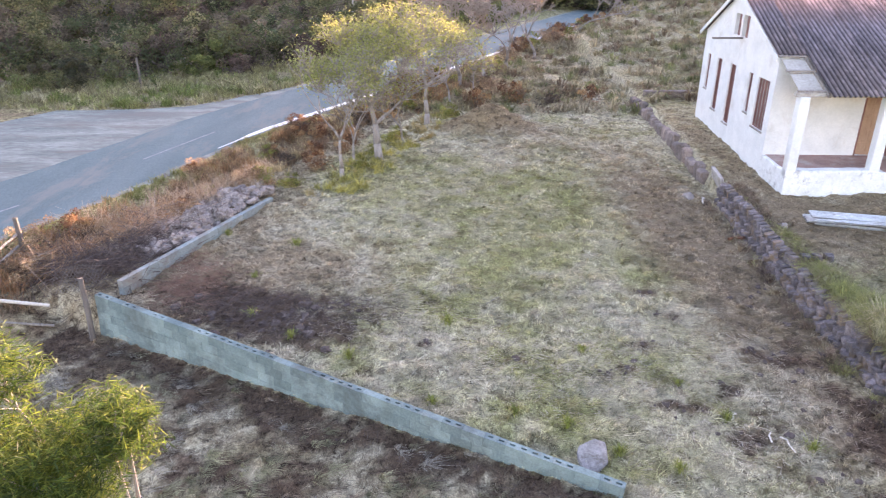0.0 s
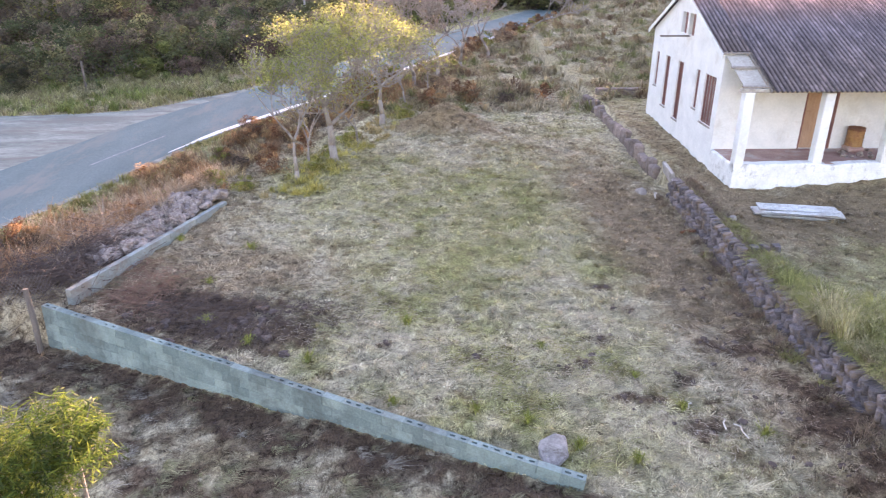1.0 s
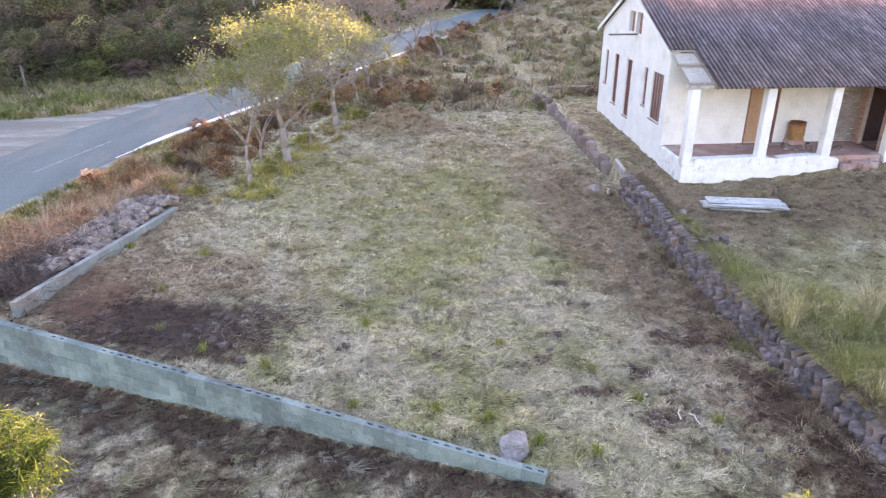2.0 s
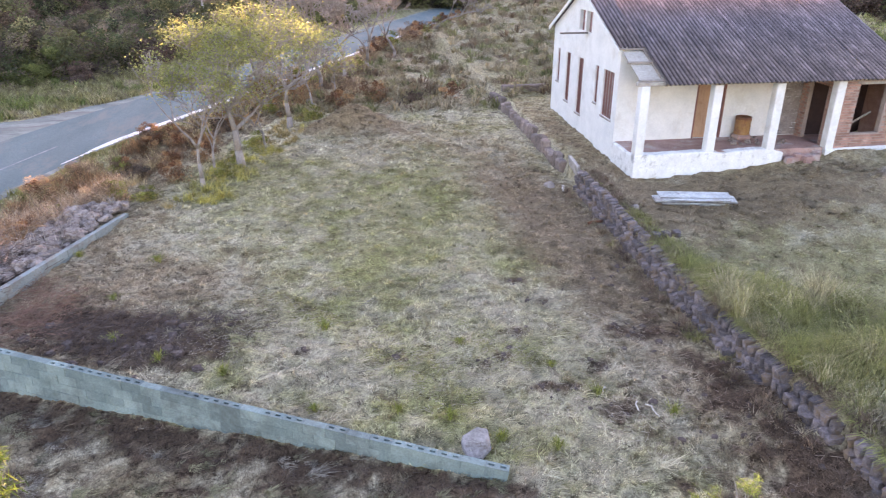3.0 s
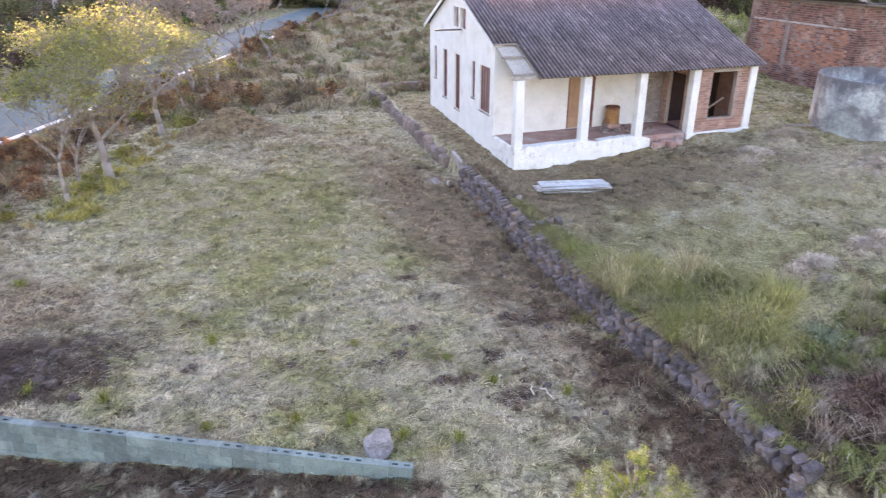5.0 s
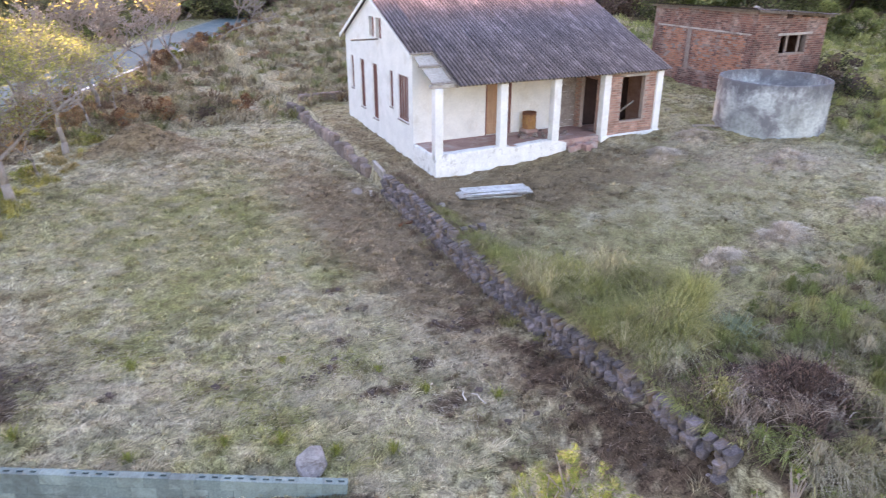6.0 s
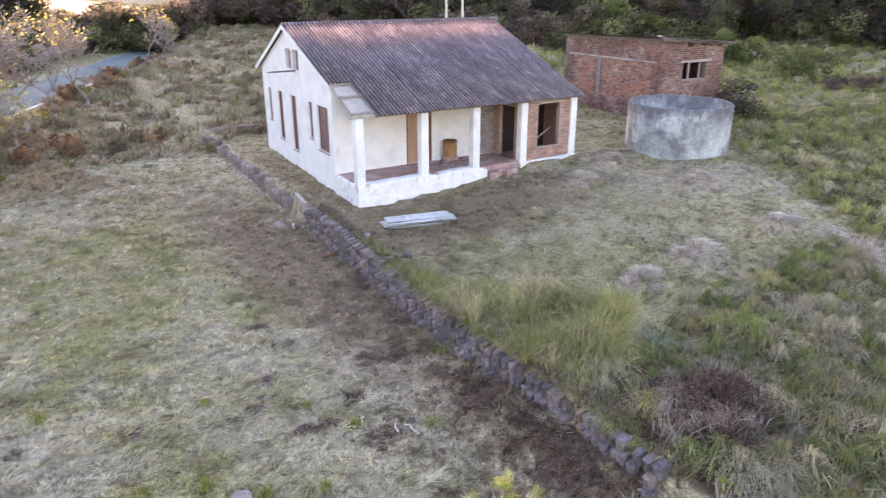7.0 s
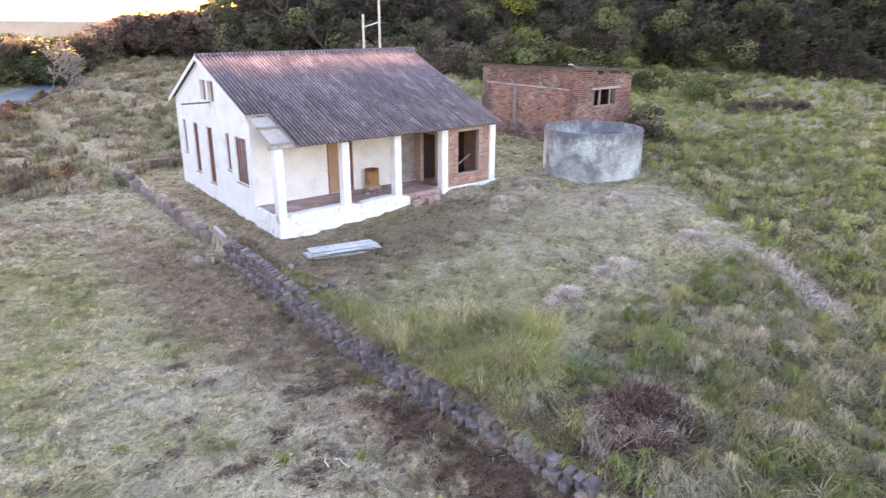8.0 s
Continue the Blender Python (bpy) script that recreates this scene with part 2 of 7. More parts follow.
if WNOR.y < 0:
    WNOR = -WNOR                                                 # to the yard


def road_x(y):
    return np.interp(y, RN[:, 1], RN[:, 0])


HAY = [(19.9, 18.0, 0.75), (17.6, 17.2, 0.6), (13.6, 10.8, 0.5), (16.0, 10.95, 0.75), (19.2, 10.5, 0.7), (20.7, 14.5, 0.9)]


def field_x(y):
    return np.interp(y, [2, 5.9, 7.3, 9.5, 11.4, 14.8, 22, 40], [16.5, 18.3, 19.2, 21.3, 22.0, 25.0, 27, 30])


def stone_x(y):
    return 8.3 + (y - 6) * 0.035


def land(x, y, rough=True):
    """The ground's height."""
    x, y = np.asarray(x, dtype=float), np.asarray(y, dtype=float)
    yard = -1.30 - 0.033 * x + 0.0536 * y
    yard = -0.08 - np.log1p(np.exp(np.clip((-0.08 - yard) * 9, -40, 40))) / 9
    terrace = np.clip(0.04 * (y - 20), -0.62, 0.45) + 0.95 * sstep(10.4, 24, x)
    terrace = terrace + 0.022 * np.clip(np.hypot(x, y) - 38, 0, 200)
    terrace = terrace + 0.26 * sstep(14, 9, y) * sstep(12.5, 9.5, x)
    s = x - stone_x(y)
    yard = yard + (0.5 + 0.06 * sstep(9.5, 6.2, y)) * sstep(-2.2, -0.05, s) * sstep(13.8, 7.0, y) * sstep(2, 5, y)
    inner = yard + (terrace - yard) * sstep(-0.02, 0.16, s)
    # in front of the block wall
    d = (x - WALL_A.x) * WNOR.x + (y - WALL_A.y) * WNOR.y
    along = (x - WALL_A.x) * WDIR.x + (y - WALL_A.y) * WDIR.y
    outer = -1.02 + 0 * x
    k = sstep(-0.02, 0.4, d)
    k = np.where(along < 0, sstep(-1.5, 0.6, d + along * 0.3), k)
    k = np.maximum(k, sstep(-2.0, -4.2, along))
    z = outer + (inner - outer) * k
    z = np.where(s > 0.3, inner, z)
    # roadside
    r = x - road_x(y)
    ditch = -0.45 * np.exp(-((r - 2.6) / 1.2) ** 2) * sstep(10, 14, y) * (1 - sstep(24, 30, y))
    w = sstep(4.6, 2.0, r)
    z = z * (1 - w) + (0.0 + ditch) * w
    z = np.where(r < 0.2, -0.035, z)
    far = np.clip(-r - 12, 0, 400)
    z = z + np.where(r < -12, 0.03 * far + 0.11 * np.clip(far - 5, 0, 60) * sstep(85, 60, y), 0)
    if rough:
        a = np.where((r < 0.6) & (r > -14), 0.0, 1.0)
        z = z + a * ((fbm(x * 0.9, y * 0.9, 3) - 0.5) * 0.16 + (fbm(x * 3.1, y * 3.1, 9, 3) - 0.5) * 0.15 + (fbm(x * 7.5, y * 7.5, 14, 2) - 0.5) * 0.09)
        lump = sstep(11, 13, x) * sstep(14, 10, np.abs(y - 16))
        field = sstep(-0.3, 1.5, x - field_x(y)) * sstep(70, 40, x) * sstep(40, 30, y) + sstep(8.9, 9.6, x) * sstep(10.0, 8.2, y) * sstep(1.0, 3.0, y)
        z = z + np.clip(field, 0, 1) * (fbm(x * 1.1, y * 1.1, 61, 3) - 0.4) * 0.8
        z = z + 1.0 * spot(x, y, 1.95, 29.2, 1.35, 0.8) + sum(0.36 * spot(x, y, hx, hy, hr, hr * 0.6) for hx, hy, hr in HAY)
        z = z + lump * np.clip(fbm(x * 0.8, y * 0.8, 21, 3) - 0.52, 0, 1) * 0.5
    return z


def lz(x, y, rough=True):
    return float(land(np.array([x]), np.array([y]), rough)[0])


STRAW, GREY_DRY, TURF, GREEN, EARTH, DIRT = (np.array(c) for c in ((0.525, 0.475, 0.335), (0.395, 0.352, 0.258), (0.325, 0.302, 0.155), (0.265, 0.262, 0.11), (0.245, 0.185, 0.122), (0.095, 0.063, 0.045)))


HOLES = [(4.2, 12.6, 0.35), (4.9, 15.0, 0.3), (3.7, 11.8, 0.25), (4.1, 10.7, 0.3), (4.6, 10.6, 0.35), (5.6, 11.2, 0.4), (5.4, 9.9, 0.45), (6.9, 12.2, 0.4), (6.5, 12.5, 0.3), (5.2, 13.9, 0.3), (3.2, 11.6, 0.22), (-0.4, 12.4, 0.3), (1.5, 12.0, 0.2)]


def cover(x, y):
    """Base colour of the ground's cover: bleached straw, olive turf, brown thin turf and bare earth by place; the dark
    under growth and heaps includes gap shade.
    """
    x, y = np.asarray(x, dtype=float), np.asarray(y, dtype=float)
    n1, n2, n3 = fbm(x * 0.5, y * 0.5, 31), fbm(x * 1.9, y * 1.9, 47), fbm(x * 5.5, y * 5.5, 53, 3)
    s = x - stone_x(y)
    r = x - road_x(y)
    d = (x - WALL_A.x) * WNOR.x + (y - WALL_A.y) * WNOR.y
    along = (x - WALL_A.x) * WDIR.x + (y - WALL_A.y) * WDIR.y
    terrace = (s > 0.2)
    outer = (d < 0) & (along > -0.5) & ~terrace
    yard = ~terrace & ~outer
    zero = 0 * x
    # yard: olive in the middle, brown towards the retaining wall, bleached in front
    olive = np.where(yard, 0.40 + 0.34 * spot(x, y, 2.3, 19.0, 4.2, 6.0) + 0.25 * spot(x, y, -2.5, 24, 2.0, 4.5) + 0.12 * spot(x, y, 4.5, 10, 3, 2), zero)
    brown = np.where(yard, 0.14 + 0.6 * spot(x, y, 6.9, 20, 2.0, 5.5) + 0.6 * spot(x, y, 7.4, 12, 1.5, 9.0, 2) + 0.5 * spot(x, y, -3.2, 15.5, 2.4, 2.0) + 0.45 * sstep(-2.5, -5.5, x) + 0.9 * spot(x, y, 1.95, 29.2, 2.0, 1.1) + 0.35 * spot(x, y, 3, 27, 4, 3), zero)
    dark = np.where(yard, 0.14 + 0.55 * spot(x, y, 7.8, 9.0, 0.75, 5.0, 2) + 1.25 * spot(x, y, -3.9, 13.3, 2.0, 0.95, -25) + 0.4 * spot(x, y, -1.9, 13.9, 0.9, 0.5, -25) + 0.35 * spot(x, y, -5.6, 14.6, 1.4, 1.0) + 0.25 * spot(x, y, 6.0, 9.0, 1.6, 1.6) + 0.45 * spot(x, y, 6.9, 6.8, 2.2, 1.3), zero)
    for hx, hy, hr in HOLES:
        dark = dark + 0.75 * spot(x, y, hx, hy, hr, hr * 0.6)
    # in front of the block wall
    brown = np.where(outer, 0.65 - 0.3 * sstep(-1.0, -3.0, d), brown)
    dark = np.where(outer, 0.46 + 0.4 * sstep(-2.0, -0.2, d) + 0.5 * spot(x, y, -3.5, 8.9, 4.0, 0.25, -26), dark)
    olive = np.where(outer, 0.5, olive)
    # terrace and the field behind
    fld = np.clip(sstep(-0.3, 1.0, x - field_x(y)) + sstep(9.6, 8.4, y), 0, 1)
    hay = sum(1.3 * spot(x, y, a, b, c * 1.05, c * 0.7) for a, b, c in HAY) + 0.45 * spot(x, y, 20.0, 15.0, 3.0, 2.0, -20)
    for px, py in ((20.2, 9.2), (19.5, 8.1), (18.7, 7.0), (17.9, 5.9)):
        hay = hay + 1.0 * spot(x, y, px, py, 0.75, 0.5, 55)
    olive = np.where(terrace, 0.62 + 0.25 * spot(x, y, 13.5, 12, 4, 2.5, -20) + 0.3 * fld, olive)
    brown = np.where(terrace, 0.36 + 0.65 * spot(x, y, 13, 18.0, 5.0, 2.3, -3) + 0.4 * spot(x, y, 10.0, 24, 0.9, 7), brown)
    # under fern and field growth: dark litter, with the gaps' shade in its colour
    dark = np.where(terrace, 0.12 + 0.8 * spot(x, y, 10.1, 6.3, 1.5, 1.2) + 0.5 * fld, dark)
    far = terrace & (np.hypot(x, y) > 42)
    olive, dark = np.where(far, 0.5, olive), np.where(far, 0.15, dark)
    # roadside
    side = (r < 4.5) & (r > 0) & (y > 11)
    olive = np.where(side, 0.45 + 0.4 * sstep(2.0, 0.6, r), olive)
    brown = np.where(side, 0.6 * sstep(0.8, 2.4, r), brown)
    # two spots darken the ground so gaps in clods and brush look shaded
    dark = np.where(side, 0.3 * sstep(0.8, 2.4, r) + 0.7 * spot(x, y, -7.3, 18.0, 3.0, 0.8, 64) + 0.6 * spot(x, y, -9.2, 15.6, 1.0, 0.8), dark)
    over = r < -6
    olive = np.where(over, 0.85, olive)
    g = sstep(0.2, 0.85, olive + (n1 - 0.5) * 0.6 + (n2 - 0.5) * 0.75 + (n3 - 0.5) * 0.5)[..., None]
    b = sstep(0.2, 0.85, brown + (n2 - 0.5) * 0.7 + (n3 - 0.5) * 0.7)[..., None]
    e = sstep(0.36, 0.8, dark + (n2 - 0.5) * 0.8 + (n3 - 0.5) * 0.9)[..., None]
    k = sstep(0.3, 0.7, n3 * 0.6 + n2 * 0.4)[..., None]
    c = STRAW * k + GREY_DRY * (1 - k)
    gm = sstep(0.45, 0.7, n2 * 0.6 + n1 * 0.4)[..., None]
    c = c * (1 - g) + (GREEN * gm + TURF * (1 - gm)) * g
    c = c * (1 - 0.9 * b) + EARTH * 0.9 * b
    c = c * (1 - 0.9 * e) + DIRT * 0.9 * e
    hm = np.clip(np.where(terrace, hay, 0) * sstep(0.3, 0.6, n2 * 0.5 + n3 * 0.5), 0, 0.9)[..., None]
    c = c * (1 - hm) + np.array((0.47, 0.40, 0.335)) * hm
    return np.clip(c, 0.01, 0.9)


def coarse(x, y):
    """How matted the cover is: rough near the walls, short and even in the middle of the yard and before the porch."""
    even = np.clip(0.8 * spot(x, y, 3.5, 21, 5.5, 6.5) + 0.75 * spot(x, y, 15, 15.5, 8, 5), 0, 0.7)
    return 1.0 - even


def ground_material():
    m, nt, b = nodes_of("dry_turf")
    col = nt.nodes.new("ShaderNodeVertexColor")
    col.layer_name = "tone"
    v = coords(nt)
    a = noise_tex(nt, v, 4.5, 9, 0.78, 0.8)
    f = noise_tex(nt, coords(nt, (1, 0.5, 1)), 38.0, 5, 0.75, 0.5)
    # low spots darkened, high ones lightened: soil specks and clump shade in the colour
    g = ramp(nt, a, [(0.38, (0.20, 0.17, 0.15)), (0.47, (0.82, 0.81, 0.79)), (0.60, (1.5, 1.5, 1.46))])
    h = ramp(nt, f, [(0.32, (0.38, 0.36, 0.34)), (0.66, (1.5, 1.5, 1.48))])
    g = mixc(nt, col.outputs["Alpha"], (0.88, 0.87, 0.85), g)
    c = mixc(nt, 1.0, mixc(nt, 1.0, col.outputs[0], g, "MULTIPLY"), h, "MULTIPLY")
    nt.links.new(c, b.inputs["Base Color"])
    b.inputs["Roughness"].default_value = 1.0
    b.inputs["Specular IOR Level"].default_value = 0.1
    bump(nt, b, a, 0.9, 0.06)
    return m


def axis(dense0, dense1, step, out0, out1):
    mid = list(np.arange(dense0, dense1, step))
    lo, hi, k = [], [], step
    p = dense0
    while p > out0:
        k *= 1.18
        p -= k
        lo.append(p)
    p, k = mid[-1], step
    while p < out1:
        k *= 1.18
        p += k
        hi.append(p)
    return np.array(lo[::-1] + mid + hi)


def build_ground():
    gx, gy = axis(-12.5, 27, 0.12, -900, 900), axis(2.5, 30, 0.12, -300, 1500)
    X, Y = np.meshgrid(gx, gy)
    Z = land(X, Y)
    n, mcols = X.size, len(gx)
    me = bpy.data.meshes.new("ground")
    me.vertices.add(n)
    me.vertices.foreach_set("co", np.stack([X, Y, Z], -1).astype(np.float32).ravel())
    i = np.arange(n).reshape(X.shape)
    q = np.stack([i[:-1, :-1], i[:-1, 1:], i[1:, 1:], i[1:, :-1]], -1).reshape(-1, 4)
    me.loops.add(q.size)
    me.loops.foreach_set("vertex_index", q.astype(np.int32).ravel())
    me.polygons.add(len(q))
    me.polygons.foreach_set("loop_start", np.arange(0, q.size, 4, dtype=np.int32))
    me.update(calc_edges=True)
    ca = me.color_attributes.new("tone", "FLOAT_COLOR", "POINT")
    t = np.ones((n, 4), dtype=np.float32)
    t[:, :3] = cover(X.ravel(), Y.ravel()) * 0.9
    t[:, 3] = coarse(X.ravel(), Y.ravel())
    ca.data.foreach_set("color", t.ravel())
    ob = mesh_part("ground", me, ground_material(), smooth=True)
    tagged(ob, "uneven dry grass ground with green and bare patches", "ground", kind="structure")


build_ground()


def strip(name, offs0, offs1, z, material, label, category, y0=-25, y1=175, step=1.0, wob=0.0, seed=1):
    """A band along the road between two offsets from its near edge (positive: away over the road)."""
    ys = np.arange(y0, y1, step)
    pts = np.stack([road_x(ys), ys], -1)
    for _ in range(6):
        pts[1:-1] = pts[:-2] * 0.25 + pts[1:-1] * 0.5 + pts[2:] * 0.25
    t = np.gradient(pts, axis=0)
    t /= np.linalg.norm(t, axis=1)[:, None]
    nrm = np.stack([-t[:, 1], t[:, 0]], -1)
    bm = bmesh.new()
    rows = []
    cols = max(2, int(abs(np.max(offs1) - np.min(offs0)) / 1.2) + 1)
    for j, (p, n) in enumerate(zip(pts, nrm)):
        y = ys[j]
        a = np.interp(y, *offs0) if isinstance(offs0, tuple) else offs0
        b = np.interp(y, *offs1) if isinstance(offs1, tuple) else offs1
        a += wob * (vnoise(np.array([y * 0.9]), np.array([0.5]), seed)[0] - 0.5)
        b += wob * (vnoise(np.array([y * 0.7]), np.array([3.5]), seed)[0] - 0.5)
        rows.append([bm.verts.new((p[0] + n[0] * o, p[1] + n[1] * o, z)) for o in np.linspace(a, b, cols)])
    for r0, r1 in zip(rows, rows[1:]):
        for i in range(cols - 1):
            bm.faces.new((r0[i], r0[i + 1], r1[i + 1], r1[i]))
    bmesh.ops.recalc_face_normals(bm, faces=bm.faces)
    ob = part(name, bm, material)
    if ob.data.polygons[0].normal.z < 0:
        ob.data.flip_normals()
    return tagged(ob, label, category, kind="structure")


FAINT = surface("worn_paint", [(0.3, (0.22, 0.23, 0.24)), (0.7, (0.34, 0.35, 0.36))], 3.0, 30, 0.9, (0.16, 0.17, 0.185), 2.5, (0.45, 0.6), 0.2)
strip("road", 0.0, ([-25, 20, 25, 31, 40, 175], [4.2, 4.25, 4.4, 4.75, 4.8, 4.9]), 0.0, ASPHALT, "worn grey asphalt country road curving past the plot", "road", wob=0.25)
strip("gravel_shoulder", 4.0, ([-25, 22, 25, 27, 28, 29, 30, 32, 34, 36, 175], [30, 28, 19.5, 13.7, 10.2, 8.0, 6.7, 5.95, 5.55, 5.3, 5.2]), -0.012, GRAVEL, "pale gravel pull-off beside the asphalt road", "gravel", wob=0.4, seed=4)
strip("edge_line", 0.10, ([-25, 24, 26.5, 28, 175], [0.13, 0.14, 0.20, 0.44, 0.36]), 0.006, PAINT, "white painted road edge line, worn away in parts", "road marking", y0=25.5, wob=0.05)
strip("road_margin", -0.32, 0.06, -0.004, GRAVEL, "pale crumbled margin of the asphalt road", "road margin", y0=6, y1=27, wob=0.35, seed=9)
strip("centre_line", 1.76, 1.84, 0.006, FAINT, "faint worn white centre dash on asphalt", "road marking", y0=23.5, y1=28.5, wob=0.03)
strip("centre_line", 1.76, 1.84, 0.006, FAINT, "faint worn white centre dash on asphalt", "road marking", y0=15.5, y1=19.5, wob=0.03)


BOARD = surface("cream_ceiling_board", [(0.3, (0.34, 0.315, 0.27)), (0.7, (0.46, 0.43, 0.38))], 1.5, 14, 0.9, (0.28, 0.25, 0.22), 1.5, (0.55, 0.7), 0.2)

# ---- the farmhouse: u along the porch, v into the house ----
P0 = pose(10.39, 20.19, 0, 0, 0, -2.5)
house = empty("farmhouse", P0, "white limewashed farmhouse with grey corrugated roof and open porch", "house")
RIDGE_V, RIDGE_Z, SLOPE, SLOPE_R = 6.05, 5.66, 0.415, 0.50


def roof_z(v):
    return RIDGE_Z - (RIDGE_V - v) * SLOPE if v < RIDGE_V else RIDGE_Z - (v - RIDGE_V) * SLOPE_R


def wall(bm, a_cuts, z0, top, openings, place, thick):
    """A wall with openings (a0, a1, z0, z1); place(a, z, t) gives its points, t from 0 outside to thick inside."""
    cuts = sorted(set(a_cuts) | {o[0] for o in openings} | {o[1] for o in openings})
    levels = sorted({z0} | {o[2] for o in openings} | {o[3] for o in openings})
    for a, b in zip(cuts, cuts[1:]):
        zs = [z for z in levels if z < min(top(a), top(b)) - 0.01]
        for i, lo in enumerate(zs):
            ta, tb = (zs[i + 1], zs[i + 1]) if i + 1 < len(zs) else (top(a), top(b))
            if any(o[0] <= a + 1e-6 and o[1] >= b - 1e-6 and o[2] <= lo + 1e-6 and o[3] >= max(ta, tb) - 1e-6 for o in openings):
                continue
            vs = [bm.verts.new(place(p, z, t)) for t in (0, thick) for p, z in ((a, lo), (b, lo), (b, tb), (a, ta))]
            for f in ((0, 1, 2, 3), (7, 6, 5, 4), (0, 4, 5, 1), (1, 5, 6, 2), (2, 6, 7, 3), (3, 7, 4, 0)):
                bm.faces.new([vs[i] for i in f])
    bmesh.ops.remove_doubles(bm, verts=bm.verts, dist=0.0005)
    bm.verts.index_update()
    seen = {}
    for f in bm.faces:
        seen.setdefault(frozenset(v.index for v in f.verts), []).append(f)
    bmesh.ops.delete(bm, geom=[f for fs in seen.values() if len(fs) > 1 for f in fs], context="FACES_ONLY")
    bmesh.ops.recalc_face_normals(bm, faces=bm.faces)


WINS = [(8.40, 8.74, 1.70, 3.05), (7.02, 7.55, 1.10, 3.05), (5.47, 6.05, 0.90, 3.05), (3.80, 4.13, 1.70, 3.04), (2.30, 3.28, 1.40, 3.03)]
ATTIC = (4.88, 6.25, 4.06, 4.80)
LEN, FRONT_V, REAR_V, FLOOR_Z = 9.5, 1.9, 9.35, 0.75

bm = bmesh.new()
wall(bm, [FRONT_V, RIDGE_V, REAR_V], -0.5, lambda v: roof_z(v) - 0.10, WINS + [ATTIC], lambda a, z, t: (t, a, z), 0.28)
part("gable_wall", bm, WHITE, house, "white limewashed gable wall with damp stains")
bm = bmesh.new()
wall(bm, [FRONT_V, RIDGE_V, REAR_V], -0.5, lambda v: roof_z(v) - 0.10, [], lambda a, z, t: (LEN - t, a, z), 0.28)
part("end_wall", bm, WHITE, house)
bm = bmesh.new()
wall(bm, [0.28, LEN - 0.28], -0.5, lambda v: roof_z(REAR_V) - 0.12, [(4.4, 5.3, 0.75, 2.8)], lambda a, z, t: (a, REAR_V - t, z), 0.28)
part("rear_wall", bm, WHITE, house)
bm = bmesh.new()
wall(bm, [0.28, LEN - 0.28], -0.5, lambda v: roof_z(FRONT_V) - 0.12, [(2.90, 3.98, 0.75, 2.86), (7.5, 8.4, 0.75, 2.7)], lambda a, z, t: (a, FRONT_V + t, z), 0.25)
part("front_wall", bm, WHITE, house, "white plastered porch back wall")
# rooms; near-black partition and ceiling hold the shade inside
part("room_floor", one_box(0.28, LEN - 0.28, FRONT_V + 0.25, REAR_V - 0.28, 0.45, FLOOR_Z), FLOORC, house)
part("room_partition", one_box(4.9, 5.05, FRONT_V + 0.25, REAR_V - 0.28, FLOOR_Z, 3.3), DARK, house)
part("room_ceiling", one_box(0.28, LEN - 0.28, FRONT_V + 0.25, REAR_V - 0.28, 3.36, 3.42), DARK, house)
# porch slab, plinth, pillars, beam
part("porch_floor", one_box(0.1, LEN - 0.1, 0.12, FRONT_V, -0.5, FLOOR_Z), FLOORC, house, "worn red cement porch floor")


def rough_plinth(u0, u1, v0, v1, ztop, name, label, sag=0.05):
    bm = bmesh.new()
    n = max(2, int(max(u1 - u0, v1 - v0) / 0.18))
    along_u = (u1 - u0) > (v1 - v0)
    rings = []
    for i in range(n + 1):
        f = i / n
        dz = (fbm(np.array([f * n * 0.35 + u0]), np.array([v0 * 3.0]), 77)[0] - 0.5) * 2 * sag
        w = (fbm(np.array([f * n * 0.5]), np.array([u0 * 2 + 5]), 78)[0] - 0.5) * 0.05
        zt = ztop(f) + dz
        if along_u:
            p = [(u0 + (u1 - u0) * f, v0 + w, -0.5), (u0 + (u1 - u0) * f, v0 + w, zt - 0.03), (u0 + (u1 - u0) * f, v0 + w + 0.03, zt), (u0 + (u1 - u0) * f, v1, zt + 0.01), (u0 + (u1 - u0) * f, v1, -0.5)]
        else:
            p = [(u0 + w, v0 + (v1 - v0) * f, -0.5), (u0 + w, v0 + (v1 - v0) * f, zt - 0.03), (u0 + w + 0.03, v0 + (v1 - v0) * f, zt), (u1, v0 + (v1 - v0) * f, zt + 0.01), (u1, v0 + (v1 - v0) * f, -0.5)]
        rings.append([bm.verts.new(q) for q in p])
    for a, b in zip(rings, rings[1:]):
        for i in range(4):
            bm.faces.new((a[i], a[i + 1], b[i + 1], b[i]))
    bm.faces.new(rings[0])
    bm.faces.new(rings[-1][::-1])
    bmesh.ops.recalc_face_normals(bm, faces=bm.faces)
    return part(name, bm, PLINTH, house, label)


rough_plinth(0.0, 5.25, -0.02, 0.30, lambda f: 0.78 - 0.1 * sstep(0.9, 1.0, f), "plinth", "peeling whitewashed porch plinth with ragged top", 0.07)
rough_plinth(-0.012, 0.16, 0.30, FRONT_V, lambda f: 0.73, "plinth", "peeling whitewashed porch plinth", 0.04)
rough_plinth(6.78, LEN + 0.02, -0.05, 0.12, lambda f: 0.70 + 0.07 * f, "plinth", "whitewashed sill under the brick wall", 0.03)

COLS = (0.0, 2.46, 4.62, 6.78, 9.2)
for k, u0 in enumerate(COLS):
    bm = one_box(u0, u0 + 0.30, 0.0, 0.30, 0.55 if k < 4 else 0.4, 2.98, bevel=0.02)
    part("pillar", bm, WHITE, house, "square white limewashed porch pillar")
part("eave_beam", one_box(-0.12, LEN + 0.05, 0.05, 0.22, 2.982, 3.10, bevel=0.01), BOARD, house, "weathered pale timber eave beam")
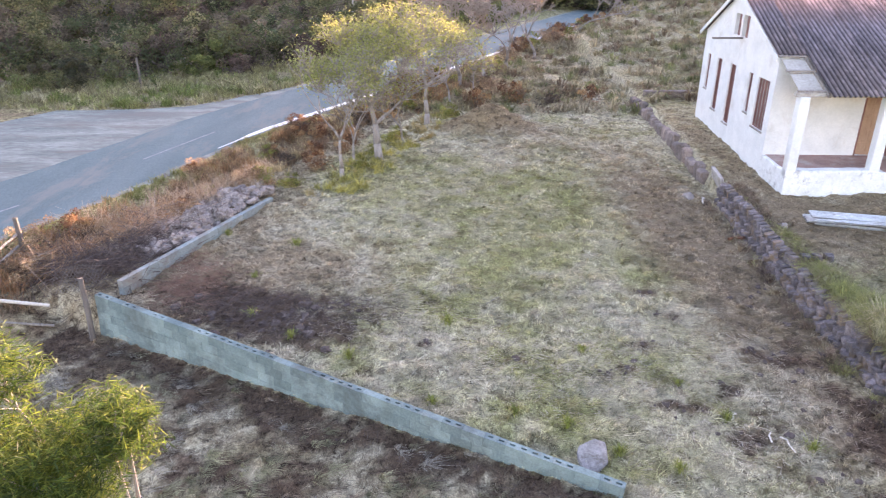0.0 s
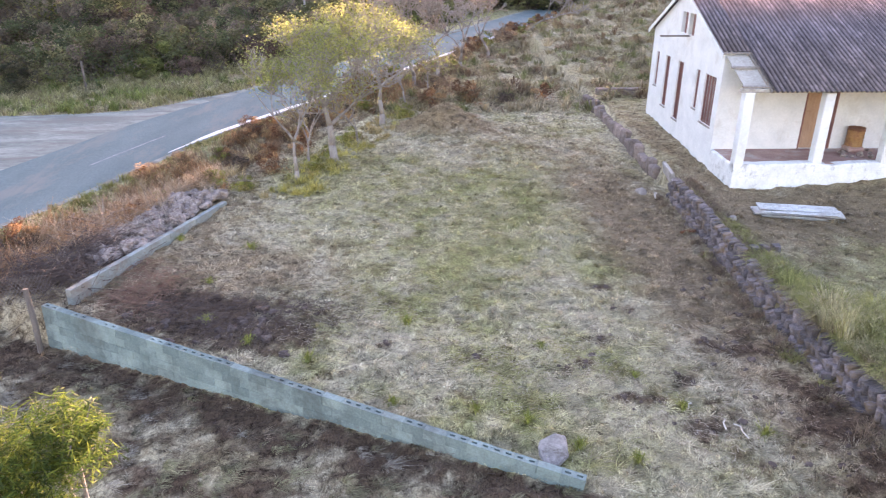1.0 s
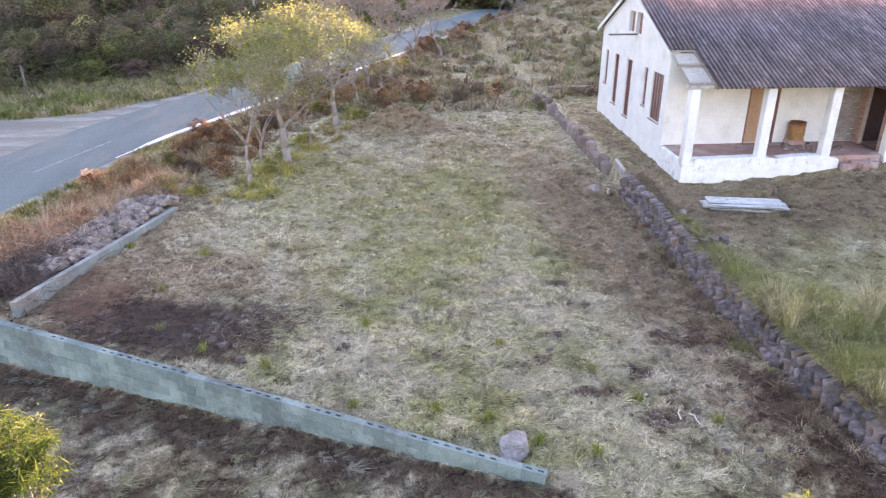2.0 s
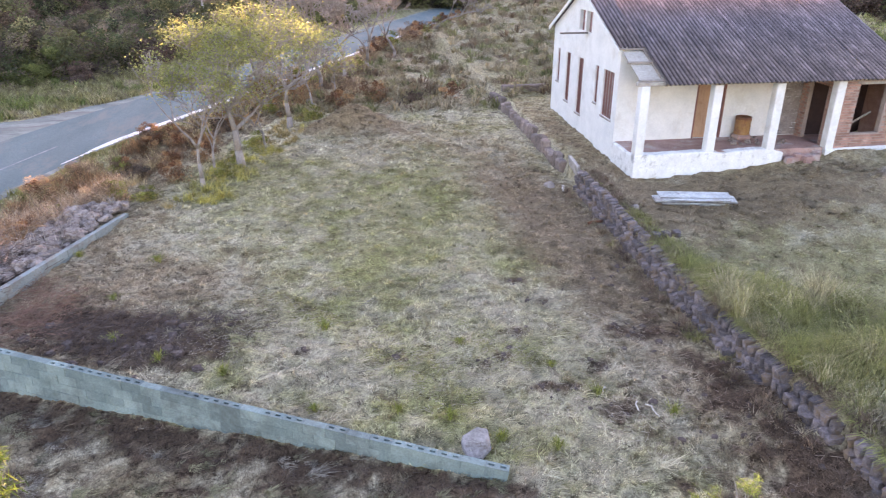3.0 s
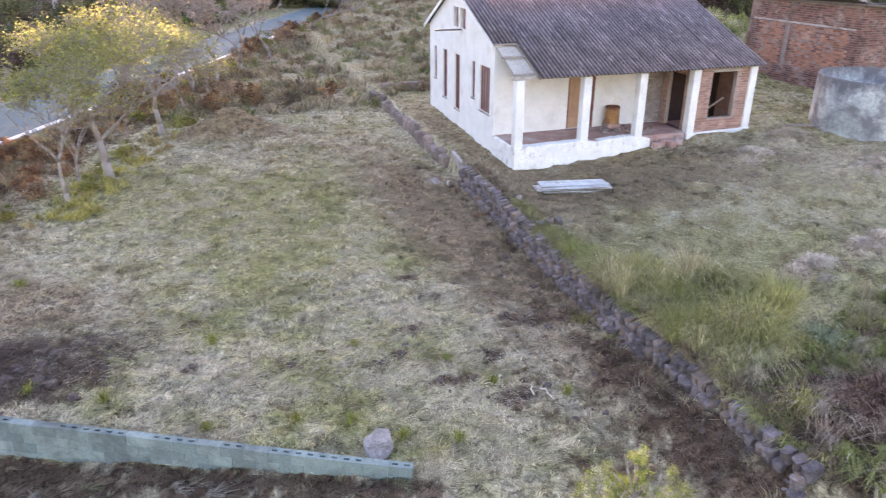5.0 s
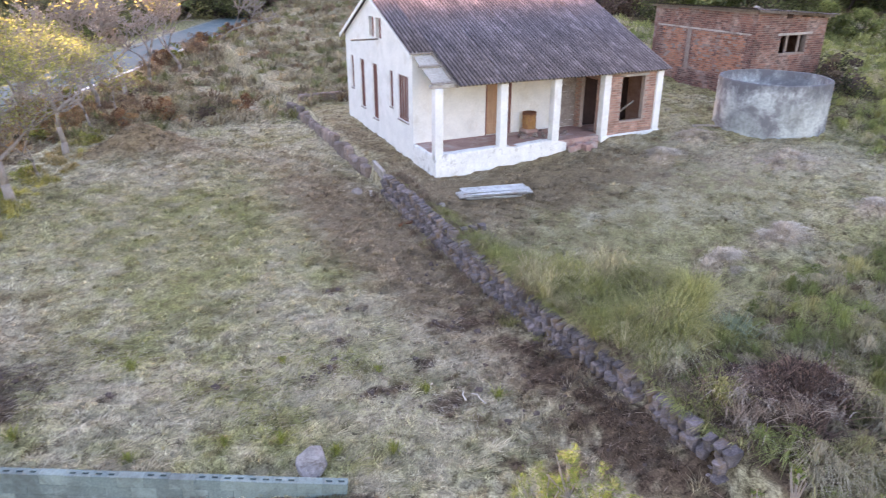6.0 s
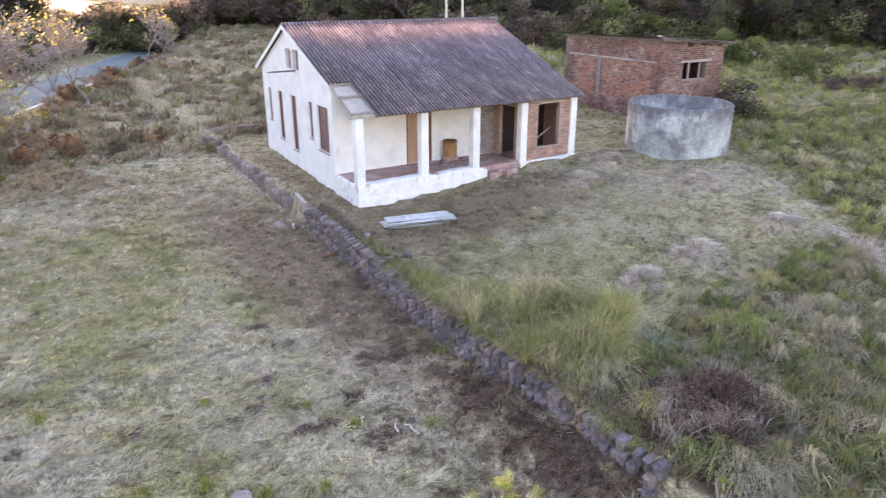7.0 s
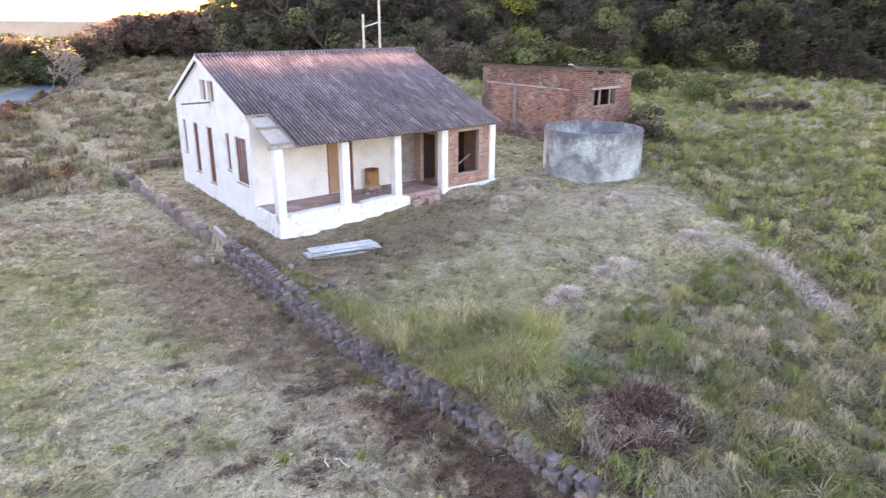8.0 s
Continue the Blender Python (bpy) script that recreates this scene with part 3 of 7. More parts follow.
# broken steps where the plinth is open
for i in range(12):
    a, b = random.uniform(5.3, 6.5), random.uniform(-0.45, 0.0)
    s = random.uniform(0.1, 0.22)
    part("broken_step", one_box(a, a + s * 1.6, b, b + s, 0.2, 0.5 + random.uniform(0, 0.16), bevel=0.02), FLOORC, house, "crumbling red cement piece of the porch step")


# brick room at the porch's end
def brick_mesh(l=0.21, h=0.066, d=0.1):
    bm = one_box(0, l, -0.006, d, 0, h, bevel=0.006)
    me = bpy.data.meshes.new("brick")
    bm.to_mesh(me)
    bm.free()
    me.materials.append(BRICK)
    return me


BW = (7.62, 8.68, 1.20, 2.84)
bm = bmesh.new()
wall(bm, [7.08, 9.2], 0.55, lambda a: 3.0, [BW], lambda a, z, t: (a, 0.07 + t, z), 0.18)
brick_front = part("brick_wall", bm, BRICKJOINT, house, "red brick infill wall between the pillars")
bm = bmesh.new()
wall(bm, [0.3, FRONT_V], 0.55, lambda a: 3.0, [(0.55, 1.5, FLOOR_Z, 2.75)], lambda a, z, t: (6.86 + t, a, z), 0.14)
brick_side = part("brick_wall", bm, BRICKJOINT, house, "red brick side wall of the porch room")
part("lintel", one_box(7.5, 8.82, 0.055, 0.2, 2.845, 2.93, bevel=0.01), CEMENT, house, "pale cement window lintel")
part("fallen_plank", one_box(-0.6, 0.6, -0.02, 0.02, -0.03, 0.03, m=pose(8.15, 0.6, 1.5, 0, -30, 0)), WOOD, house, "leaning grey plank behind the window")
part("brick_wall", one_box(9.34, 9.5, 0.3, FRONT_V, 0.5, 3.2), BRICK, house, "red brick end wall of the porch room")
# added dark sheet before the white wall, so the window looks unlit
part("back_room_wall", one_box(7.1, 9.4, 1.80, 1.88, FLOOR_Z, 3.3), DARK, house)

# gable openings: leaves, frames, bars
for k, (a, b, z0, z1) in enumerate(WINS):
    win = part("window" if k not in (1, 2) else "garden_door", one_box(0.10, 0.13, a, b, z0, z1), SHUTTER, house, "red-brown boarded window" if k not in (1, 2) else "narrow red-brown boarded door")
    bm = bmesh.new()
    for y0, y1, q0, q1 in ((a, a + 0.06, z0, z1), (b - 0.06, b, z0, z1), (a + 0.06, b - 0.06, z1 - 0.06, z1), (a + 0.06, b - 0.06, z0, z0 + 0.06)):
        box(bm, 0.055, 0.098, y0, y1, q0, q1)
    part("frame", bm, SHUTTER, win)
    part("sill", one_box(-0.03, 0.1, a - 0.04, b + 0.04, z0 - 0.06, z0 - 0.002, bevel=0.008), CEMENT, win)
    nb = 3 if b - a > 0.8 else 1
    for i in range(nb):
        y = a + (b - a) * (i + 1) / (nb + 1)
        bm = bmesh.new()
        rod(bm, (0.045, y, z0), (0.045, y, z1), 0.012, seg=6)
        part("bar", bm, CEMENT if nb > 1 else SHUTTER, win)
a, b, z0, z1 = ATTIC
# dark plate in the opening stands in for the unlit attic
attic = part("attic_window", one_box(0.14, 0.17, a, b, z0, z1), DARK, house, "small twin attic window without glass")
part("mullion", one_box(-0.005, 0.15, 5.47, 5.66, z0, z1), WHITE, attic)
for y in (5.16, 5.95):
    part("sash", one_box(0.06, 0.10, y - 0.09, y + 0.09, z0, z1), SHUTTER, attic)
part("projecting_board", one_box(-1.05, 0.12, 5.25, 5.4, 4.0, 4.05, bevel=0.006), POSTWOOD, attic, "thin dark board jutting out under the attic window")

# porch door and jamb
door = part("porch_door", one_box(2.95, 3.62, FRONT_V + 0.12, FRONT_V + 0.16, FLOOR_Z, 2.82), DOORM, house, "brown wooden panelled door")
for i in range(5):
    for u0 in (3.0, 3.31):
        part("door_panel", one_box(u0, u0 + 0.27, FRONT_V + 0.10, FRONT_V + 0.121, FLOOR_Z + 0.08 + i * 0.4, FLOOR_Z + 0.41 + i * 0.4, bevel=0.012), DOORM, door)
part("door_frame", one_box(2.90, 2.95, FRONT_V - 0.01, FRONT_V + 0.2, FLOOR_Z, 2.86), SHUTTER, house)
part("door_frame", one_box(3.9, 3.98, FRONT_V - 0.01, FRONT_V + 0.2, FLOOR_Z, 2.86), SHUTTER, house)
# bare masonry on the back wall
rs = random.Random(19)
zz = FLOOR_Z + 0.02
while zz < 2.55:
    hh = rs.uniform(0.09, 0.17)
    u0 = 6.02 + 0.28 * (fbm(np.array([zz * 1.7]), np.array([0.3]), 91)[0] - 0.3) + 0.1 * max(0, zz - 2.1)
    while u0 < 6.84:
        ww = min(rs.uniform(0.1, 0.26), 6.86 - u0)
        bm = one_box(u0, u0 + ww - 0.002, FRONT_V - 0.015 - rs.random() * 0.025, FRONT_V + 0.03, zz, zz + hh - 0.002, bevel=0.012)
        for v in bm.verts:
            v.co += Vector((rs.gauss(0, 0.009), 0, rs.gauss(0, 0.009)))
        part("bare_stone", bm, ROCK, house)
        u0 += ww
    zz += hh
# narrow dark strip standing slightly proud of the back wall
part("wall_slot", one_box(5.72, 5.80, FRONT_V - 0.012, FRONT_V + 0.02, FLOOR_Z + 0.1, 2.15), DARK, house)

# roof: corrugated sheets
def corrugated(width, length, pitch=0.146, amp=0.03, thick=0.008):
    n = int(width / pitch * 8)
    bm = bmesh.new()
    rows = []
    for t in (0.0, -thick):
        for y in (0.0, length):
            rows.append([bm.verts.new((width * i / n, y, amp * math.cos(2 * math.pi * (width * i / n) / pitch) + t)) for i in range(n + 1)])
    for i in range(n):
        bm.faces.new((rows[0][i], rows[0][i + 1], rows[1][i + 1], rows[1][i]))
        bm.faces.new((rows[2][i + 1], rows[2][i], rows[3][i], rows[3][i + 1]))
        bm.faces.new((rows[0][i + 1], rows[0][i], rows[2][i], rows[2][i + 1]))
        bm.faces.new((rows[1][i], rows[1][i + 1], rows[3][i + 1], rows[3][i]))
    me = bpy.data.meshes.new("sheet")
    bm.to_mesh(me)
    bm.free()
    return me


roof = new("roof")
roof.parent = house
tagged(roof, "dark weathered corrugated fibre-cement roof with lichen")
SW = 0.885
ang = math.atan(SLOPE)
run = (RIDGE_V + 0.25) / math.cos(ang)
sheet_me = corrugated(SW + 0.05, run + 0.04)
short_me = corrugated(SW + 0.05, run * 2 / 3 + 0.04)
short_me.materials.append(ROOF)
short_me.shade_smooth()
sheet_me.materials.append(ROOF)
sheet_me.shade_smooth()
SHEETS = 11
for c in range(SHEETS):
    # the first sheet has lost its lower part
    v = -0.25 + (run / 3 * math.cos(ang) if c == 0 else random.uniform(-0.025, 0.02))
    ob = new("roof_sheet", short_me if c == 0 else sheet_me)
    ob.parent = roof
    u = -0.12 + c * SW + random.uniform(-0.012, 0.012)
    ob.matrix_local = pose(u, v + random.uniform(-0.02, 0.02), roof_z(v) + 0.015 + 0.008 * (c % 2), math.degrees(ang), 0, random.uniform(-0.12, 0.12))
ang_r = math.atan(SLOPE_R)
run_r = (REAR_V + 0.35 - RIDGE_V) / math.cos(ang_r)
back_me = corrugated(SW + 0.05, run_r)
back_me.materials.append(ROOF)
back_me.shade_smooth()
for c in range(SHEETS):
    ob = new("roof_sheet", back_me)
    ob.parent = roof
    ob.matrix_local = pose(-0.12 + c * SW, RIDGE_V, RIDGE_Z + 0.02 + 0.012 * (c % 2), -math.degrees(ang_r), 0, 0)
bm = bmesh.new()
rod(bm, (-0.14, RIDGE_V, RIDGE_Z + 0.0), (LEN + 0.4, RIDGE_V, RIDGE_Z + 0.0), 0.09, seg=10)
part("ridge_cap", bm, ROOF, roof)
bm = bmesh.new()
for v0, v1 in ((1.75, RIDGE_V), (RIDGE_V, REAR_V + 0.35)):
    vs = [bm.verts.new((u, v, roof_z(v) + dz)) for u in (-0.17, -0.135) for v, dz in ((v0, -0.15), (v1, -0.15), (v1, 0.0), (v0, 0.0))]
    for f in ((0, 1, 2, 3), (7, 6, 5, 4), (0, 4, 5, 1), (1, 5, 6, 2), (2, 6, 7, 3), (3, 7, 4, 0)):
        bm.faces.new([vs[i] for i in f])
bmesh.ops.recalc_face_normals(bm, faces=bm.faces)
part("barge_board", bm, WHITE, roof, "white painted barge board")
# uncovered corner: rafters, battens and the pale ceiling boards under them
def slope_box(bm, u0, u1, v0, v1, dz0, dz1):
    vs = [bm.verts.new((u, v, roof_z(v) + dz)) for dz in (dz0, dz1) for u, v in ((u0, v0), (u1, v0), (u1, v1), (u0, v1))]
    for f in ((3, 2, 1, 0), (4, 5, 6, 7), (0, 1, 5, 4), (1, 2, 6, 5), (2, 3, 7, 6), (3, 0, 4, 7)):
        bm.faces.new([vs[i] for i in f])
for u0, u1, v0, v1 in ((0.02, 0.72, 0.28, 1.08), (0.80, 9.4, 0.28, 1.08), (0.02, 0.72, 1.12, 1.86), (0.80, 9.4, 1.12, 1.86)):
    bm = bmesh.new()
    slope_box(bm, u0, u1, v0, v1, -0.13, -0.11)
    part("ceiling_board", bm, BOARD, house, "pale ceiling board under the porch roof")
for u in (0.72, 2.5, 4.7, 6.9, 9.2):
    bm = bmesh.new()
    slope_box(bm, u, u + 0.08, -0.1, 1.9, -0.11, -0.03)
    part("rafter", bm, WOOD, house)
for v in (0.05, 1.05, 1.82):
    bm = bmesh.new()
    slope_box(bm, -0.1, 9.5, v, v + 0.07, -0.05, -0.015)
    part("batten", bm, WOOD, house)

# ---- tank ----
def tank_grime():
    """A dark weathered band at the rim with runs below it."""
    nt = TANKM.node_tree
    b = nt.nodes["Principled BSDF"]
    src = b.inputs["Base Color"].links[0].from_socket
    geo = nt.nodes.new("ShaderNodeNewGeometry")
    sep = nt.nodes.new("ShaderNodeSeparateXYZ")
    nt.links.new(geo.outputs["Position"], sep.inputs[0])
    runs = noise_tex(nt, coords(nt, (1, 1, 0.6)), 1.5, 7, 0.75)
    ad = nt.nodes.new("ShaderNodeMath")
    ad.operation = "MULTIPLY_ADD"
    ad.inputs[1].default_value = 3.0
    nt.links.new(runs, ad.inputs[0])
    nt.links.new(sep.outputs[2], ad.inputs[2])
    r = nt.nodes.new("ShaderNodeMapRange")
    r.inputs["From Min"].default_value, r.inputs["From Max"].default_value = 3.55, 4.15
    nt.links.new(ad.outputs[0], r.inputs["Value"])
    nt.links.new(mixc(nt, r.outputs[0], src, (0.115, 0.115, 0.125)), b.inputs["Base Color"])


tank_grime()


def build_tank():
    cx, cy, R0, R1, h = 23.84, 18.0, 2.03, 1.88, 1.82
    z0 = lz(cx, cy, False)
    t = empty("water_tank", pose(cx, cy, z0), "round open concrete water tank with dark stains", "water tank")
    bm = bmesh.new()
    seg, prof = 72, ((R0, -0.3), (R0 - 0.01, h - 0.05), (R0 - 0.03, h), (R1 + 0.02, h), (R1, h - 0.03), (R1, -0.2))
    rings = []
    for i in range(seg):
        a = 2 * math.pi * i / seg
        w = 1 + (fbm(np.array([math.cos(a) * 2 + 9]), np.array([math.sin(a) * 2 + 4]), 5)[0] - 0.5) * 0.02
        rings.append([bm.verts.new((r * w * math.cos(a), r * w * math.sin(a), z + (0.04 * (fbm(np.array([a * 2.0]), np.array([1.0]), 6)[0] - 0.5) if z > 1 else 0))) for r, z in prof])
    for i in range(seg):
        p, q = rings[i], rings[(i + 1) % seg]
        for j in range(len(prof) - 1):
            bm.faces.new((p[j], q[j], q[j + 1], p[j + 1]))
    bmesh.ops.recalc_face_normals(bm, faces=bm.faces)
    part("tank_wall", bm, TANKM, t, smooth=True)
    bm = bmesh.new()
    bmesh.ops.create_circle(bm, cap_ends=True, segments=48, radius=R1, matrix=Matrix.Translation((0, 0, 0.15)))
    part("tank_floor", bm, CEMENT, t)


build_tank()


# ---- brick shed ----
SHED = pose(26.45, 21.35, 0, 0, 0, -2.5)
shed = empty("brick_shed", SHED, "old red brick outbuilding with flat iron roof", "shed")
SH_W, SH_L = 4.35, 6.15
shed_top = lambda u, v: 4.86 - 0.075 * u - 0.02 * v


def brick_facing(name, parent, length, z0, top, openings, place, skip=None, l=0.23, h=0.094, gap=0.02, seed=2, only=None, material=None):
    """One joined facing of single bricks; place(a, z, t) as for wall()."""
    rnd = random.Random(seed)
    verts = []
    nrow = int((5.2 - z0) / h)
    for j in range(nrow):
        z = z0 + j * h
        a = -(l / 2) * (j % 2) - rnd.random() * 0.02
        while a < length:
            b = min(a + l - gap, length)
            a0 = max(a, 0.0)
            a += l
            if b - a0 < 0.03 or z + h > top((a0 + b) / 2):
                continue
            mid = (a0 + b) / 2
            if any(o[0] - 0.06 < mid < o[1] + 0.06 and o[2] - 0.03 < z + h / 2 < o[3] + 0.02 for o in openings):
                continue
            if rnd.random() < 0.004:
                continue
            if only and not only(mid, z):
                continue
            back = skip(mid, z) if skip else 0.0
            t0 = -0.010 - rnd.random() * 0.022 + back
            q = [(a0, z), (b, z), (b, z + h - gap), (a0, z + h - gap)]
            f = [place(x, y, t0) for x, y in q]
            g = [place(x, y, 0.03 + back) for x, y in q]
            verts += [*f, f[0], f[3], g[3], g[0], f[2], f[1], g[1], g[2], f[3], f[2], g[2], g[3], f[1], f[0], g[0], g[1]]
    me = raw_mesh(name, verts, 4)
    return mesh_part(name, me, material or BRICKOLD, parent)


def brick_old(m):
    nt = m.node_tree
    b = nt.nodes["Principled BSDF"]
    src = b.inputs["Base Color"].links[0].from_socket
    geo = nt.nodes.new("ShaderNodeNewGeometry")
    k = ramp(nt, geo.outputs["Random Per Island"], [(0.0, (0.55, 0.54, 0.57)), (0.5, (1.0, 1.0, 1.0)), (1.0, (1.35, 1.28, 1.25))])
    nt.links.new(mixc(nt, 1.0, src, k, "MULTIPLY"), b.inputs["Base Color"])


brick_old(BRICKOLD)
brick_old(BRICKINFILL)
SWIN = (1.55, 3.2, 2.92, 3.68)
bm = bmesh.new()
wall(bm, [0, SH_W], 0.2, lambda a: shed_top(a, 0) - 0.1, [SWIN], lambda a, z, t: (a, t, z), 0.25)
front = part("shed_wall", bm, OLDMORTAR, shed, "old red brick wall")
brick_facing("bricks", front, SH_W, 0.6, lambda a: shed_top(a, 0) - 0.12, [SWIN], lambda a, z, t: (a, t, z), seed=3)
NICHES = [(0.45, 2.05), (2.2, 3.6), (4.15, 5.7)]
bm = bmesh.new()
wall(bm, [0.25, SH_L], 0.2, lambda a: shed_top(0, a) - 0.1, [], lambda a, z, t: (t, a, z), 0.25)
side = part("shed_wall", bm, OLDMORTAR, shed, "old red brick wall with bricked-up openings")
inset = lambda a, z: 0.012 if any(n0 < a < n1 for n0, n1 in NICHES) and 1.9 < z < 3.68 else 0.0
infilled = lambda a, z: inset(a, z) > 0
brick_facing("bricks", side, SH_L, 0.6, lambda a: shed_top(0, a) - 0.12, [], lambda a, z, t: (t, a, z), seed=4, only=lambda a, z: not infilled(a, z))
brick_facing("infill_bricks", side, SH_L, 0.6, lambda a: shed_top(0, a) - 0.12, [], lambda a, z, t: (t, a, z), inset, seed=6, only=infilled, material=BRICKINFILL)
for (w0, w1, p) in (("u", SH_L, 0), ("v", SH_W, 1)):
    bm = bmesh.new()
    if w0 == "u":
        wall(bm, [0.0, SH_W], 0.2, lambda a: shed_top(a, SH_L) - 0.1, [], lambda a, z, t: (a, SH_L + 0.25 - t, z), 0.25)
    else:
        wall(bm, [0.25, SH_L], 0.2, lambda a: shed_top(SH_W, a) - 0.1, [], lambda a, z, t: (SH_W - t, a, z), 0.25)
    part("shed_wall", bm, BRICKOLD, shed)
part("string_course", one_box(-0.045, -0.012, 0.2, 6.1, 3.74, 3.82), CEMENT, side, "pale cement string course")
part("pilaster", one_box(-0.034, -0.012, 3.74, 4.0, 1.9, 3.74), OLDMORTAR, side)
part("lintel", one_box(1.35, 3.5, -0.04, -0.012, 3.70, 3.80), CEMENT, front)
# added dark plate: shade behind the unglazed window
part("inner_wall", one_box(0.26, SH_W - 0.26, 1.9, 2.0, 0.9, 4.4), DARK, shed, "dark plate added inside the shed, behind its window")
for a in (2.0, 2.75):
    part("window_post", one_box(a, a + 0.12, 0.06, 0.13, SWIN[2], SWIN[3]), OLDMORTAR, shed)
shed_roof = new("shed_roof")
shed_roof.parent = shed
tagged(shed_roof, "flat roof of lapped grey iron sheets with ragged ends")
rs = random.Random(23)
for k in range(8):
    u0 = -0.38 + k * 0.63
    v0, v1 = -0.3 + rs.uniform(-0.14, 0.08), SH_L + 0.4 + rs.uniform(-0.1, 0.1)
    bm = bmesh.new()
    n = 24
    rows = [[bm.verts.new((u0 + 0.72 * i / n, v, shed_top(u0 + 0.72 * i / n, v) + 0.012 * (k % 2) + 0.014 * math.cos(2 * math.pi * i / 4) + dz)) for i in range(n + 1)] for v, dz in ((v0, -0.03), (v0, 0.0), (v1, 0.0))]
    for p, q in zip(rows, rows[1:]):
        for i in range(n):
            bm.faces.new((p[i], p[i + 1], q[i + 1], q[i]))
    part("roof_sheet", bm, ROOF, shed_roof)
for u0, u1, v0, v1 in ((-0.2, 0.0, -0.2, SH_L + 0.3), (SH_W, SH_W + 0.2, -0.2, SH_L + 0.3), (0.0, SH_W, -0.22, -0.06), (0.0, SH_W, SH_L + 0.26, SH_L + 0.36)):
    bm = bmesh.new()
    vs = [bm.verts.new((u, v, shed_top(u, v) + dz)) for dz in (-0.13, -0.035) for u, v in ((u0, v0), (u1, v0), (u1, v1), (u0, v1))]
    for f in ((3, 2, 1, 0), (4, 5, 6, 7), (0, 1, 5, 4), (1, 2, 6, 5), (2, 3, 7, 6), (3, 0, 4, 7)):
        bm.faces.new([vs[i] for i in f])
    part("fascia", bm, POSTWOOD, shed_roof, "dark weathered fascia timber")
# crumbled wall top: dark plates on the face stand for the gaps' shade
for a0, a1 in ((1.7, 2.1), (2.6, 3.3), (3.7, 4.1)):
    part("wall_top_gap", one_box(a0, a1, -0.03, 0.02, shed_top(a0, 0) - 0.22 - 0.1 * (a0 < 2), shed_top(a0, 0) - 0.1), DARK, front)


def roof_stone(u, v, sz, seed):
    bm = bmesh.new()
    bmesh.ops.create_icosphere(bm, subdivisions=2, radius=sz)
    for q in bm.verts:
        q.co = q.co * (1 + 0.4 * noise.noise(q.co * 4 + Vector((seed, 2, 1))))
        q.co.z *= 0.6
    o = part("ballast_stone", bm, ROCK)
    o.matrix_world = SHED @ pose(u, v, shed_top(u, v) + sz * 0.45)
    tagged(o, "pale stone weighing down the shed's iron roof", "stone", "roof stones")


for u, v, sz in ((0.9, 1.0, 0.13),):
    roof_stone(u, v, sz, u)


# ---- block wall ----
def block_mesh(l, h, d, holes):
    bm = bmesh.new()
    if not holes:
        box(bm, 0, l, 0, d, 0, h, bevel=0.005)
    else:
        xs = [0, 0.05, l / 2 - 0.05, l / 2 + 0.05, l - 0.05, l]
        ys = [0, 0.05, d - 0.055, d]
        grid = [[bm.verts.new((x, y, h)) for x in xs] for y in ys]
        for j in range(3):
            for i in range(5):
                f = (grid[j][i], grid[j][i + 1], grid[j + 1][i + 1], grid[j + 1][i])
                if j == 1 and i in (1, 3):
                    low = [bm.verts.new((v.co.x, v.co.y, h - 0.185)) for v in f]
                    for k in range(4):
                        bm.faces.new((f[k], f[(k + 1) % 4], low[(k + 1) % 4], low[k]))
                    bm.faces.new(low)
                else:
                    bm.faces.new(f)
        bot = [[bm.verts.new((x, y, 0)) for x in xs] for y in (0, d)]
        for i in range(5):
            bm.faces.new((bot[0][i], bot[0][i + 1], grid[0][i + 1], grid[0][i]))
            bm.faces.new((bot[1][i + 1], bot[1][i], grid[3][i], grid[3][i + 1]))
        bm.faces.new((bot[0][0], grid[0][0], grid[1][0], grid[2][0], grid[3][0], bot[1][0]))
        bm.faces.new((bot[0][5], bot[1][5], grid[3][5], grid[2][5], grid[1][5], grid[0][5]))
        bmesh.ops.recalc_face_normals(bm, faces=bm.faces)
    me = bpy.data.meshes.new("block")
    bm.to_mesh(me)
    bm.free()
    me.materials.append(BLOCK)
    return me


def block_wall(name, a, za, b, zb, courses, label, thick=0.15, open_top=True):
    """Courses of hollow blocks from a to b, whose top runs from height za to zb."""
    d = Vector((b[0] - a[0], b[1] - a[1]))
    L = d.length
    yaw = math.degrees(math.atan2(d.y, d.x))
    tilt = math.degrees(math.atan2(zb - za, L))
    ob = empty(name, pose(a[0], a[1], za, 0, -tilt, yaw), label, "wall")
    n = round(L / 0.4)
    l = L / n
    top, plain = block_mesh(l - 0.003, 0.197, thick, open_top), block_mesh(l - 0.003, 0.197, thick, False)
    low = block_mesh(l - 0.003, 0.197, thick, False)
    half = block_mesh(l / 2 - 0.008, 0.192, thick, False)
    rnd = random.Random(len(name))
    for c in range(courses):
        for i in range(n):
            x = i * l + (l / 2 if c % 2 else 0)
            if c % 2 and i == n - 1:
                me = half
            else:
                me = (top if rnd.random() < 0.58 else plain) if c == 0 else low
            o = new("block", me)
            o.parent = ob
            o.matrix_local = pose(x, rnd.uniform(-0.006, 0.006), -0.2 * (c + 1) + rnd.uniform(-0.003, 0.003), 0, 0, rnd.uniform(-0.4, 0.4))
        if c % 2:
            o = new("block", half)
            o.parent = ob
            o.matrix_local = pose(0, 0, -0.2 * (c + 1))
    core = part("mortar_core", one_box(0.02, L - 0.02, 0.02, thick - 0.02, -0.2 * courses, -0.14), CEMENT, ob)
    return ob


block_wall("block_wall", (WALL_B.x, WALL_B.y), 0.05, (WALL_A.x, WALL_A.y), -0.78, 6, "long low wall of grey hollow concrete blocks")
